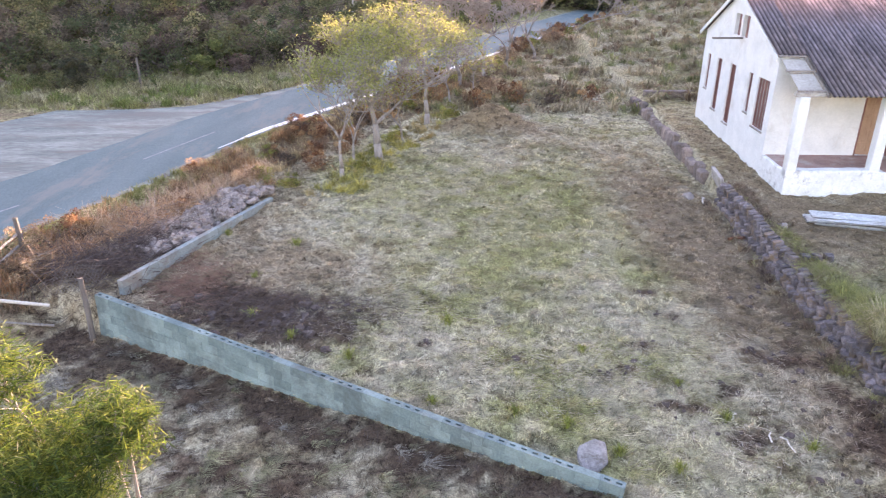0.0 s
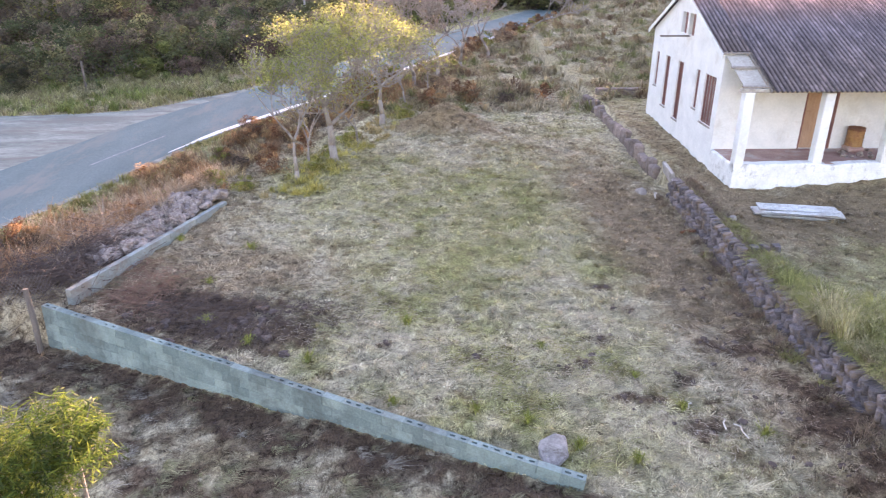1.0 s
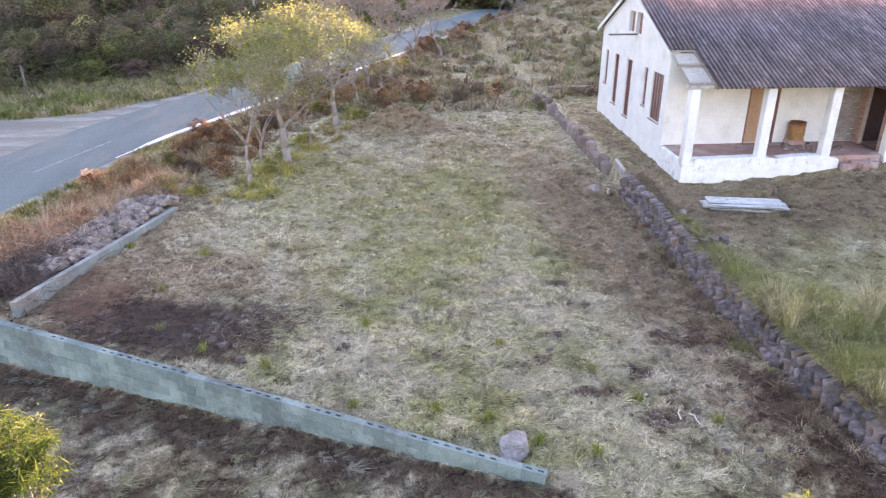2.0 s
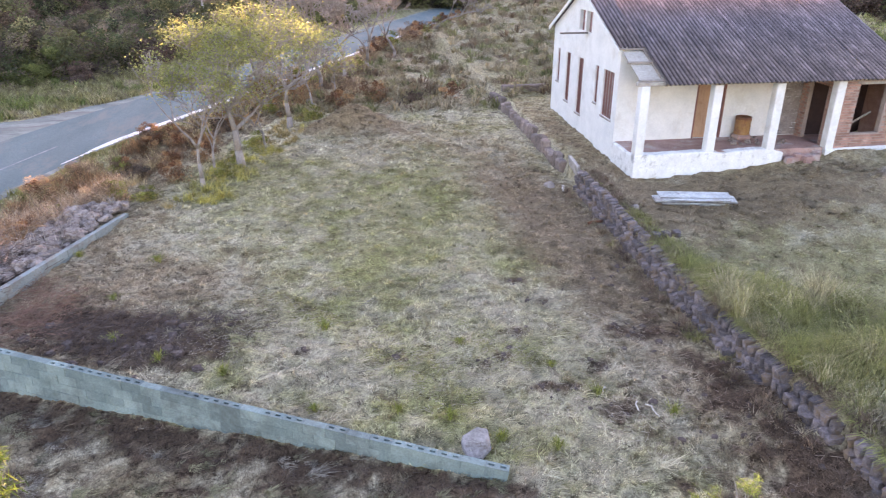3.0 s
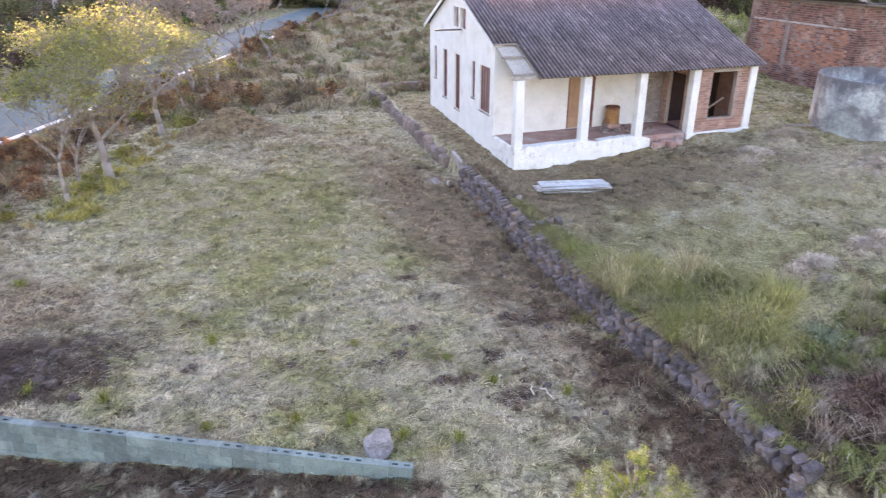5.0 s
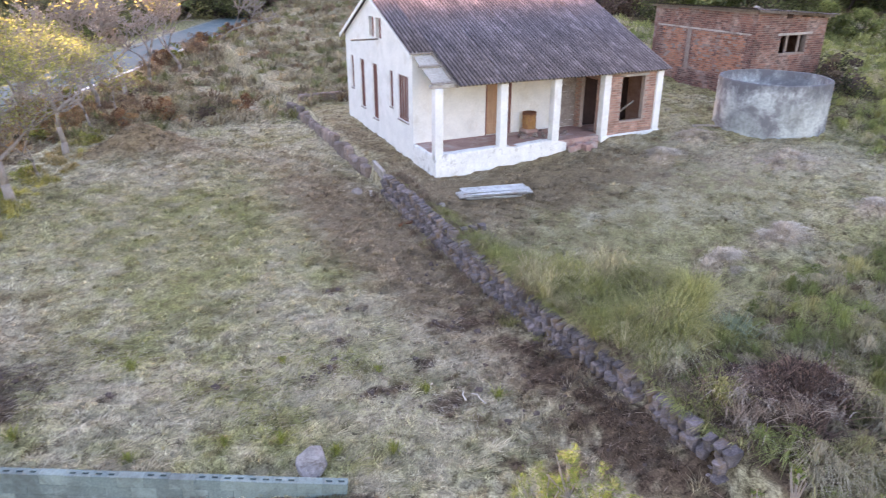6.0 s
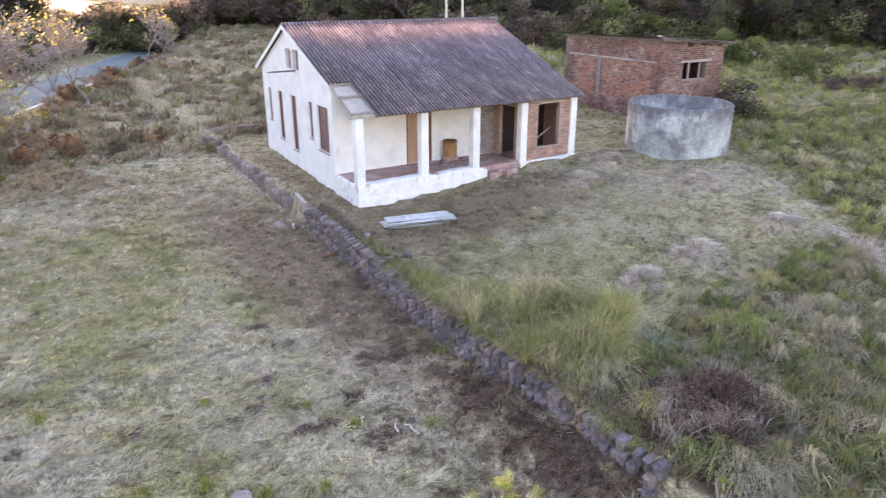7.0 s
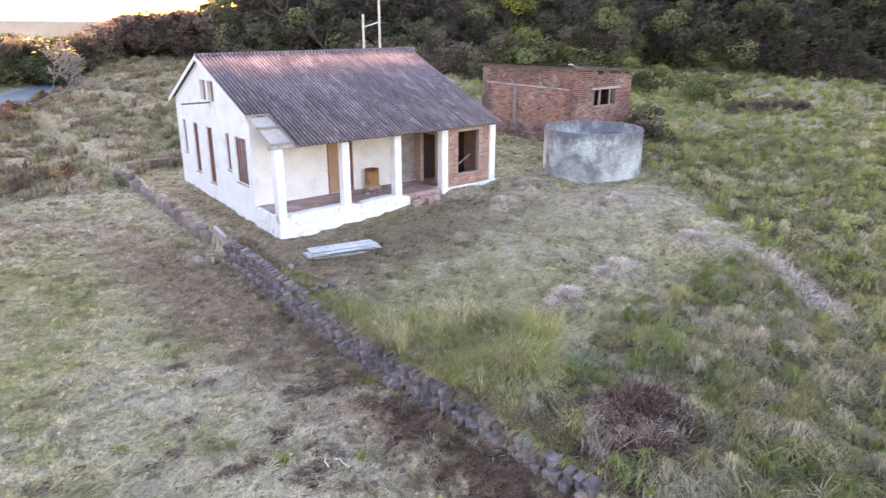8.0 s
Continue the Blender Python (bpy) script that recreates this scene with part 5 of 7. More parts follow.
# rank green growth of the field
FIELD = np.array([(0.18, 0.20, 0.065), (0.265, 0.27, 0.09), (0.32, 0.295, 0.13), (0.36, 0.315, 0.20), (0.26, 0.245, 0.115), (0.38, 0.335, 0.23), (0.22, 0.245, 0.08)])

FIELD_GREEN = np.array([(0.18, 0.20, 0.065), (0.25, 0.26, 0.085), (0.31, 0.305, 0.115), (0.39, 0.345, 0.21), (0.27, 0.275, 0.095)])


def tufts(name, cx, cy, r, h, per, tones, label, seed, w=0.016, lean=0.8, category="grass"):
    rng = np.random.default_rng(seed)
    n = len(cx)
    q = np.abs(rng.normal(0, 0.55, (n, per)))
    a = rng.uniform(0, 2 * np.pi, (n, per))
    r, h = np.broadcast_to(r, (n,)), np.broadcast_to(h, (n,))
    x = (cx[:, None] + np.cos(a) * q * r[:, None]).ravel()
    y = (cy[:, None] + np.sin(a) * q * r[:, None]).ravel()
    hh = (h[:, None] * rng.uniform(0.5, 1.15, (n, per)) * np.clip(1.15 - 0.45 * q, 0.3, 1.2)).ravel()
    # neighbours lean to the same tone
    pick = (fbm(cx * 0.55, cy * 0.55, seed, 3) - 0.5) * 2.6 + 0.5 + rng.normal(0, 0.22, n)
    tn = np.array(tones)[np.clip(pick * len(tones), 0, len(tones) - 1).astype(int)]
    tn = np.repeat(tn * rng.uniform(0.75, 1.25, (n, 1)), per, axis=0)
    tn = tn * rng.uniform(0.75, 1.25, (len(tn), 1))
    return blades(name, x, y, hh, np.full(len(x), w), lean, tn, label, category)


def domes(name, cx, cy, r, h, per, tones, label, seed, w=0.016, drift=(0.0, 0.0), category="grass", mixed=0.22, each=False):
    """Rounded hummocks: blades rise from a tight foot, arch outwards and droop."""
    rng = np.random.default_rng(seed)
    n = len(cx)
    q = rng.uniform(0.02, 1, (n, per)) ** 0.75
    a = rng.uniform(0, 2 * np.pi, (n, per))
    ca, sa = np.cos(a), np.sin(a)
    rr, hh = np.broadcast_to(r, (n,))[:, None], np.broadcast_to(h, (n,))[:, None]
    fx, fy = cx[:, None] + ca * q * rr * 0.4, cy[:, None] + sa * q * rr * 0.4
    z = np.repeat(land(cx, cy)[:, None] - 0.02, per, axis=1)
    out = q * rr * rng.uniform(0.5, 1.15, (n, per))
    top = hh * (1 - 0.5 * q ** 2) * rng.uniform(0.7, 1.2, (n, per))
    turn = a + rng.normal(0, 0.35, (n, per))
    kx, ky = np.cos(turn) + drift[0], np.sin(turn) + drift[1]
    px, py = -sa * w / 2, ca * w / 2
    mx, my, mz = fx + kx * out * 0.45, fy + ky * out * 0.45, z + top
    tx, ty, tz = fx + kx * out * 1.1, fy + ky * out * 1.1, z + top * np.clip(1.05 - 0.7 * q, 0.2, 1)
    v = np.stack([np.stack(p, -1) for p in ((fx - px, fy - py, z), (fx + px, fy + py, z), (mx + px, my + py, mz), (mx - px, my - py, mz),
                                            (mx - px, my - py, mz), (mx + px, my + py, mz), (tx + px * 0.2, ty + py * 0.2, tz), (tx - px * 0.2, ty - py * 0.2, tz))], 2)
    pick = (fbm(cx * 0.45, cy * 0.45, seed, 3) - 0.5) * 2.4 + 0.5 + rng.normal(0, mixed, n)
    tn = tones if each else np.array(tones)[np.clip(pick * len(tones), 0, len(tones) - 1).astype(int)]
    tn = tn * rng.uniform(0.7, 1.3, (n, 1))
    tn = np.repeat(tn, per, axis=0) * rng.uniform(0.65, 1.4, (n * per, 1))
    me = raw_mesh(name, v.reshape(-1, 3), 4, np.repeat(np.clip(tn, 0, 0.85), 8, axis=0))
    return tagged(mesh_part(name, me, GRASS), label, category, kind="stuff")


def spaced(n, x0, x1, y0, y1, gap, seed, ok):
    """Scattered points no nearer to one another than gap."""
    rnd = random.Random(seed)
    cells, pts = {}, []
    for _ in range(n):
        x, y = rnd.uniform(x0, x1), rnd.uniform(y0, y1)
        i, j = int(x // gap), int(y // gap)
        if any((x - a) ** 2 + (y - b) ** 2 < gap * gap for di in (-1, 0, 1) for dj in (-1, 0, 1) for a, b in cells.get((i + di, j + dj), ())):
            continue
        if ok(x, y):
            cells.setdefault((i, j), []).append((x, y))
            pts.append((x, y))
    return np.array(pts).T


def on_path(x, y):
    """The trodden strip that runs out of the cut terrace into the field."""
    return abs(x - 17.8 - (y - 5.7) * 0.72) < 0.7 and 4.4 < y < 11


def in_field(x, y):
    return x > float(field_x(y)) - 0.1 and not on_path(x, y) and not in_house(np.array(x), np.array(y), 0.4)


def on_slope(x, y):
    """Rough growth between the retaining wall's near end, the cut terrace and the field."""
    edge = np.interp(x, [9.0, 10.5, 12.5, 14.0, 16.0, 17.5, 19.5], [8.0, 8.4, 8.9, 9.6, 9.3, 9.4, 9.0])
    return x > float(stone_x(y)) + 0.7 and y < edge and math.hypot((x - 10.12) / 1.2, (y - 6.4) / 1.0) > 1 and not on_path(x, y)


fx, fy = spaced(30000, 16, 48, 2.5, 40, 0.5, 104, in_field)
rng = np.random.default_rng(104)
domes("field_growth", fx, fy, rng.uniform(0.3, 0.62, len(fx)), rng.uniform(0.16, 0.46, len(fx)), 84, FIELD_GREEN, "rank green and straw grass hummocks of the field", 105, 0.017)
fx, fy = spaced(6000, 44, 92, 2.5, 52, 1.1, 204, in_field)
domes("field_growth", fx, fy, rng.uniform(0.6, 1.2, len(fx)), rng.uniform(0.25, 0.7, len(fx)), 60, FIELD_GREEN, "rank green and straw grass hummocks of the field", 205, 0.05)
fx, fy = spaced(9000, 9, 20, 2.4, 10, 0.34, 106, on_slope)
domes("slope_growth", fx, fy, rng.uniform(0.25, 0.55, len(fx)), rng.uniform(0.12, 0.4, len(fx)), 190, FIELD, "matted green and straw grass hummocks", 107, 0.008, (-0.35, -0.2))
# far field beyond the house and the yard
x, y, rng = scatter(4600, -6, 62, 32, 90, 108, 0.25)
keep = (x - road_x(y) > 1.2) & ~in_house(x, y, 0.4)
far_tone = np.array([(0.24, 0.20, 0.11), (0.20, 0.14, 0.085), (0.19, 0.19, 0.08), (0.30, 0.25, 0.15), (0.36, 0.30, 0.19)])
domes("far_growth", x[keep], y[keep], rng.uniform(0.5, 1.2, keep.sum()), rng.uniform(0.15, 0.5, keep.sum()), 34, far_tone, "dry scrubby grass of the field behind", 109, 0.05)
# taller lime and straw grass between the house and the shed
fx, fy = spaced(1500, 19, 40, 31, 56, 0.9, 214, lambda x, y: x > 20 + 0.25 * (y - 31) and not in_house(np.array(x), np.array(y), 0.5))
rng = np.random.default_rng(215)
domes("field_growth", fx, fy, rng.uniform(0.5, 1.0, len(fx)), rng.uniform(0.3, 0.8, len(fx)), 60, FIELD_GREEN * 1.15, "tall lime and straw grass behind the farmhouse", 216, 0.035)
# verge over the road
x, y, rng = scatter(5200, -42, 4, 28, 62, 110)
r = x - road_x(y)
px = np.interp(y, [20, 32.0, 32.4, 33.3, 34.6, 36.2, 38.1, 46, 62], [-50, -20.0, -15.4, -12.2, -10.7, -9.4, -8.0, -3.9, 3.6])
keep = (x < px - 0.3) & (r > -26)
tufts("verge_grass", x[keep], y[keep], rng.uniform(0.3, 0.7, keep.sum()), rng.uniform(0.2, 0.5, keep.sum()), 48, [(0.17, 0.20, 0.06), (0.24, 0.235, 0.10), (0.33, 0.29, 0.17), (0.27, 0.25, 0.12)], "long green and straw grass verge under the wood", 111, 0.035, 0.9)


# single tall tufts on the terrace's edge
def tuft(x, y, r, h, per, tones, label, seed, w=0.014, lean=0.9, name="grass_tuft", cat="grass tuft", way=None):
    rng = np.random.default_rng(seed)
    t = empty(name, pose(x, y, lz(x, y) - 0.02), label, cat, "tall tufts")
    q, a = np.abs(rng.normal(0, 0.42, per)) * r, rng.uniform(0, 2 * np.pi, per)
    bx, by = np.cos(a) * q * 0.5, np.sin(a) * q * 0.5
    hh = h * rng.uniform(0.55, 1.1, per)
    out = lean * (0.25 + q / r) * hh * rng.uniform(0.5, 1.3, per)
    a = a if way is None else way + rng.normal(0, 0.75, per)
    turn = a + rng.normal(0, 0.5, per)
    k = np.cos(turn), np.sin(turn)
    px, py = -np.sin(a) * w / 2, np.cos(a) * w / 2
    P = []
    for f, g, ww in ((0, 0, 1.0), (0.6, 0.22, 0.9), (0.95, 0.55, 0.65), (0.78, 1.0, 0.1)):
        zz = hh * f
        P.append((np.stack([bx + k[0] * out * g - px * ww, by + k[1] * out * g - py * ww, zz], -1), np.stack([bx + k[0] * out * g + px * ww, by + k[1] * out * g + py * ww, zz], -1)))
    v = np.concatenate([np.stack([P[i][0], P[i][1], P[i + 1][1], P[i + 1][0]], 1) for i in range(3)], 1).reshape(-1, 3)
    tn = np.array(tones)[rng.integers(0, len(tones), per)] * rng.uniform(0.55, 1.5, (per, 1))
    me = raw_mesh("foliage", v, 4, np.repeat(tn, 12, axis=0))
    tagged(mesh_part("foliage", me, GRASS, t), kind="stuff")
    return t


TALL = [(0.40, 0.38, 0.155), (0.32, 0.32, 0.115), (0.46, 0.41, 0.24), (0.25, 0.26, 0.09)]
rt = random.Random(44)


def on_bank(x, y):
    """The belt of long grass on the terrace's edge, widest at its middle."""
    w = 0.75 + 2.5 * math.exp(-((y - 10.0) / 1.5) ** 2)
    return 0.30 < x - float(stone_x(y)) < w


bx, by = spaced(4000, 8.6, 12.4, 8.0, 15.0, 0.31, 45, on_bank)
for i, (xx, yy) in enumerate(zip(bx, by)):
    big = rt.random() < 0.55
    sh = rt.uniform(0.75, 1.3)
    far_off = float(sstep(0.5, 2.4, xx - float(stone_x(yy))))
    hh = (rt.uniform(0.5, 0.9) if big else rt.uniform(0.25, 0.5)) * (0.8 + 0.45 * far_off) * (1 - 0.45 * float(sstep(12.2, 14.5, yy)))
    tuft(xx, yy, rt.uniform(0.5, 0.8), hh, 700 if big else 420, [tuple(q * sh for q in rt.choice(TALL)), tuple(q * sh * 0.75 for q in rt.choice(TALL))], "tall soft green and straw grass tuft by the retaining wall", 300 + i, 0.009, rt.uniform(0.9, 1.5))
tuft(9.45, 8.2, 0.55, 0.6, 620, [(0.5, 0.48, 0.32), (0.36, 0.38, 0.2), (0.6, 0.56, 0.43)], "pale feathery grass tuft beside the retaining wall", 390, 0.009, 1.1)
tuft(9.15, 6.75, 0.5, 0.45, 420, [(0.38, 0.34, 0.15), (0.28, 0.28, 0.10)], "straw-yellow grass tuft by the wall's end", 391, 0.012, 0.9)
tuft(11.3, 8.35, 0.8, 0.45, 420, [(0.24, 0.28, 0.19), (0.20, 0.24, 0.15)], "blue-green arching grass tuft on the terrace", 392, 0.014, 1.2)
for i in range(90):
    a, q = rt.uniform(0, 6.28), rt.random() ** 0.5
    pale = rt.random() < (0.6 if math.cos(a - 2.4) * q > 0.3 else 0.22)
    tones = rt.choice(([(0.30, 0.24, 0.19), (0.42, 0.36, 0.30)], [(0.36, 0.28, 0.215), (0.25, 0.185, 0.14)])) if pale else rt.choice(([(0.08, 0.05, 0.038), (0.16, 0.10, 0.072)], [(0.055, 0.036, 0.028), (0.21, 0.135, 0.095)]))
    tuft(10.2 + math.cos(a) * q * 1.35, 6.4 + math.sin(a) * q * 1.0, rt.uniform(0.4, 0.8), rt.uniform(0.15, 0.42), 120, tones, "dead brown fern clump, dried and drooping", 600 + i, 0.017, rt.uniform(1.2, 2.4), "dead_fern", "dead fern", rt.uniform(0, 6.28))
# small green tufts in the yard
for i, (xx, yy) in enumerate(((-0.2, 10.6), (1.3, 10.3), (2.2, 10.0), (3.0, 9.4), (4.6, 11.4), (5.2, 10.4), (-1.9, 11.9), (-3.2, 12.6), (-4.2, 13.4), (-4.6, 15.2), (-3.9, 16.9), (3.9, 9.0), (6.4, 9.6), (2.9, 12.4), (0.1, 13.3), (-5.9, 17.6))):
    tuft(xx, yy, 0.3, rt.uniform(0.12, 0.22), 130, [(0.24, 0.26, 0.05), (0.19, 0.22, 0.06), (0.30, 0.29, 0.09)], "small green grass tuft in the dry yard", 450 + i, 0.010, 1.1)
# dry grass along the road's near edge
x, y, rng = scatter(3400, -12, 3, 11, 40, 112)
r = x - road_x(y)
keep = (r > 0.35) & (r < np.where(y > 21, 3.6, 3.0) + rng.normal(0, 0.4, len(x)))
x, y, r = x[keep], y[keep], r[keep]
dry = np.array([(0.36, 0.22, 0.11), (0.30, 0.17, 0.085), (0.40, 0.31, 0.17), (0.22, 0.15, 0.095)])
grn = np.array([(0.22, 0.22, 0.07), (0.17, 0.18, 0.06), (0.28, 0.25, 0.10)])
near_road = r < 1.1 + 0.5 * (fbm(x * 0.7, y * 0.7, 19, 2) - 0.5)
tufts("roadside_growth", x[~near_road], y[~near_road], rng.uniform(0.2, 0.45, (~near_road).sum()), rng.uniform(0.18, 0.55, (~near_road).sum()), 60, dry, "rust and straw coloured dry grass along the road", 113, 0.018, 0.9)
tufts("roadside_growth", x[near_road], y[near_road], rng.uniform(0.2, 0.4, near_road.sum()), rng.uniform(0.1, 0.25, near_road.sum()), 60, grn, "low green grass at the asphalt's edge", 114, 0.016, 0.9)
# yellow-green grass under the roadside trees, the sun's yellow put into its tones
x, y, rng = scatter(420, -4.8, 1.0, 20.5, 32, 115)
keep = np.abs(x - (-3.4 + (y - 21) * 0.32)) < 0.8
tufts("tree_grass", x[keep], y[keep], rng.uniform(0.15, 0.35, keep.sum()), rng.uniform(0.1, 0.28, keep.sum()), 55, np.array([(0.42, 0.37, 0.11), (0.34, 0.31, 0.10), (0.36, 0.28, 0.13)]), "yellow-green grass under the roadside trees", 116, 0.016, 0.9)
# low matted tussocks that break up the yard, thicker in drifts
x, y, rng = scatter(7600, -7.5, 8.2, 8, 31, 117, 0.35)
keep = (x - stone_x(y) < -0.4) & ~is_outer(x, y) & (x - road_x(y) > 3.6) & (fbm(x * 0.7, y * 0.7, 67, 3) + rng.normal(0, 0.08, len(x)) > 0.5 * coarse(x, y) ** 0.3)
x, y = x[keep], y[keep]
n = len(x)
domes("yard_tussock_grass", x, y, rng.uniform(0.10, 0.30, n) * (1 + 0.015 * (y - 8)), rng.uniform(0.025, 0.085, n), 36, cover(x, y) * rng.uniform(0.55, 1.45, (n, 1)), "low tussocks of dry and green grass in the yard", 118, 0.011, (1.0, 0.2), each=True)
# the same on the rough ground before the block wall
x, y, rng = scatter(2600, -9, 4.5, 3.2, 14.5, 127)
keep = is_outer(x, y) & (fbm(x * 0.8, y * 0.8, 68, 3) > 0.42)
x, y = x[keep], y[keep]
n = len(x)
tint = np.array([(0.26, 0.235, 0.15), (0.35, 0.31, 0.245), (0.20, 0.15, 0.10), (0.245, 0.23, 0.13)])[np.clip((fbm(x * 0.5, y * 0.5, 69, 3) - 0.25) * 8, 0, 3).astype(int)]
domes("rough_tussock_grass", x, y, rng.uniform(0.10, 0.26, n), rng.uniform(0.02, 0.07, n), 56, tint * rng.uniform(0.6, 1.3, (n, 1)), "trampled brown and olive grass before the block wall", 128, 0.009, (1.0, 0.1), each=True)
# earth and dead grass lodged along the retaining wall
x, y, rng = scatter(560, -0.62, 0.5, 5.8, 21, 118)
x = np.where((x > -0.36) & (x < 0.16), x + 0.5, x)
tufts("wall_growth", x + stone_x(y), y, rng.uniform(0.1, 0.25, len(x)), rng.uniform(0.08, 0.24, len(x)), 40, np.array([(0.22, 0.16, 0.11), (0.30, 0.25, 0.16), (0.14, 0.10, 0.075), (0.24, 0.23, 0.09)]), "dead grass and weeds lodged along the retaining wall", 119, 0.012, 1.2)


# grass hanging over the retaining wall's top course
oy = np.random.default_rng(131).uniform(5.8, 20.6, 260)
domes("wall_top_growth", stone_x(oy) + np.random.default_rng(132).uniform(0.2, 0.4, 260), oy, 0.22, np.random.default_rng(133).uniform(0.05, 0.15, 260), 46, np.array([(0.30, 0.25, 0.16), (0.24, 0.18, 0.12), (0.34, 0.32, 0.14), (0.27, 0.28, 0.10)]), "dry grass hanging over the retaining wall's top", 134, 0.012, (-0.7, -0.1))


# low leafy hummocks of the field
def hummocks(name, cx, cy, r, h, per, tones, label, seed, size=0.045):
    rng = np.random.default_rng(seed)
    n = len(cx)
    d = rng.normal(size=(n, per, 3))
    d[..., 2] = np.abs(d[..., 2])
    d /= np.linalg.norm(d, axis=2)[..., None]
    k = rng.uniform(0.7, 1.08, (n, per, 1))
    p = d * k * np.stack([r, r, h], -1)[:, None, :]
    p[..., 0] += cx[:, None]
    p[..., 1] += cy[:, None]
    p[..., 2] += land(cx, cy)[:, None] - 0.03
    tn = np.repeat(np.array(tones)[rng.integers(0, len(tones), n)] * rng.uniform(0.75, 1.3, (n, 1)), per, axis=0) * rng.uniform(0.6, 1.4, (n * per, 1))
    return tagged(quads(name, p.reshape(-1, 3), size, tn, GRASS, rng=rng, aspect=0.45), label, "weeds", kind="stuff")


HERB = np.array([(0.19, 0.23, 0.075), (0.26, 0.275, 0.095), (0.14, 0.17, 0.06), (0.28, 0.265, 0.14), (0.29, 0.285, 0.11)])
fx, fy = spaced(16000, 17, 46, 3, 38, 0.62, 120, in_field)
rng = np.random.default_rng(120)
hummocks("field_weeds", fx, fy, rng.uniform(0.22, 0.5, len(fx)), rng.uniform(0.16, 0.42, len(fx)), 70, HERB, "low yellow-green leafy weeds of the field", 121, 0.05)
fx, fy = spaced(900, 12, 19, 3.0, 9.5, 0.75, 122, on_slope)
hummocks("terrace_weeds", fx, fy, rng.uniform(0.2, 0.45, len(fx)), rng.uniform(0.14, 0.36, len(fx)), 120, HERB * 0.8, "low yellow-green leafy weeds on the terrace", 123, 0.034)
# low swept tussocks and loose heaps of hay on the cut terrace
x, y, rng = scatter(3400, 9.2, 25.5, 9.2, 19.5, 137)
keep = (x - stone_x(y) > 0.5) & ~in_house(x, y, 0.3) & (x < field_x(y)) & (fbm(x * 0.7, y * 0.7, 77, 3) + rng.normal(0, 0.07, len(x)) > 0.47)
x, y = x[keep], y[keep]
n = len(x)
domes("terrace_tussock_grass", x, y, rng.uniform(0.12, 0.34, n), rng.uniform(0.025, 0.08, n), 34, cover(x, y) * rng.uniform(0.65, 1.4, (n, 1)), "low swept grass and straw before the porch", 138, 0.013, (0.9, -0.2), each=True)
hx = np.concatenate([np.random.default_rng(140 + i).normal(a, c * 0.4, 9) for i, (a, b, c) in enumerate(HAY)])
hy = np.concatenate([np.random.default_rng(150 + i).normal(b, c * 0.28, 9) for i, (a, b, c) in enumerate(HAY)])
domes("hay_heap", hx, hy, 0.34, rng.uniform(0.08, 0.2, len(hx)), 150, np.array([(0.50, 0.44, 0.36), (0.42, 0.36, 0.29), (0.55, 0.49, 0.41)]), "loose heaps of pale cut hay", 139, 0.011, (0.6, 0.0), "hay")
# raked hay heaps before the tank
hx = np.concatenate([np.random.default_rng(7 + i).normal(a, c * 0.5, 700) for i, (a, b, c) in enumerate(HAY)])
hy = np.concatenate([np.random.default_rng(70 + i).normal(b, c * 0.3, 700) for i, (a, b, c) in enumerate(HAY)])
blades("raked_hay", hx, hy, np.random.default_rng(5).uniform(0.02, 0.07, len(hx)), np.full(len(hx), 0.014), 4.5, np.tile(np.array((0.45, 0.38, 0.30)), (len(hx), 1)), "heaps of raked pale hay before the tank", "hay")


# ---- roadside scrub, brush and rubble ----
def shrub_kind(seed, h, w, n, size, tones, label):
    return wood_kind("scrub_bush", seed, h, w, n, size, tones, label, 0.05, "roadside scrub", "bush")


RUSTY = [(0.24, 0.125, 0.06), (0.19, 0.10, 0.055), (0.30, 0.19, 0.095), (0.15, 0.10, 0.06)]
DRYB = [(0.38, 0.28, 0.17), (0.30, 0.22, 0.14), (0.24, 0.17, 0.12)]
SC = [shrub_kind(61, 0.9, 1.2, 2200, 0.031, RUSTY, "rust-brown dry bracken bush by the road"),
      shrub_kind(62, 0.8, 1.2, 2000, 0.028, DRYB, "straw-coloured dry bush by the road"),
      shrub_kind(63, 0.8, 1.0, 2000, 0.031, [(0.24, 0.24, 0.06), (0.18, 0.20, 0.05), (0.30, 0.25, 0.07)], "yellow-green low bush by the road"),
      shrub_kind(64, 0.6, 0.9, 1800, 0.028, [(0.10, 0.08, 0.06), (0.15, 0.11, 0.085)], "dark dry bush beside the ditch")]
seen_kinds = set()


def scrub(k, x, y, s):
    m = pose(x, y, lz(x, y) - 0.05, 0, 0, rw.uniform(0, 360))
    if k not in seen_kinds:
        seen_kinds.add(k)
        SC[k].matrix_world = m @ Matrix.Scale(s, 4)
        return
    o = copy_thing(SC[k], m)
    o.scale = (s, s, s)


for i in range(40):
    yy = 14.5 + 20 * rw.random() ** 0.9
    rr = 0.7 + rw.random() * (3.0 if yy > 21 else 2.4)
    scrub(rw.choice((0, 0, 1, 2, 3) if yy > 19 else (0, 1, 1, 3)), float(road_x(yy)) + rr, yy, rw.uniform(0.5, 1.0))
for i in range(46):
    yy = 34 + 36 * rw.random()
    scrub(rw.choice((0, 1, 0, 1, 2)), float(road_x(yy)) + rw.uniform(0.7, 2.4), yy, rw.uniform(0.8, 1.5))
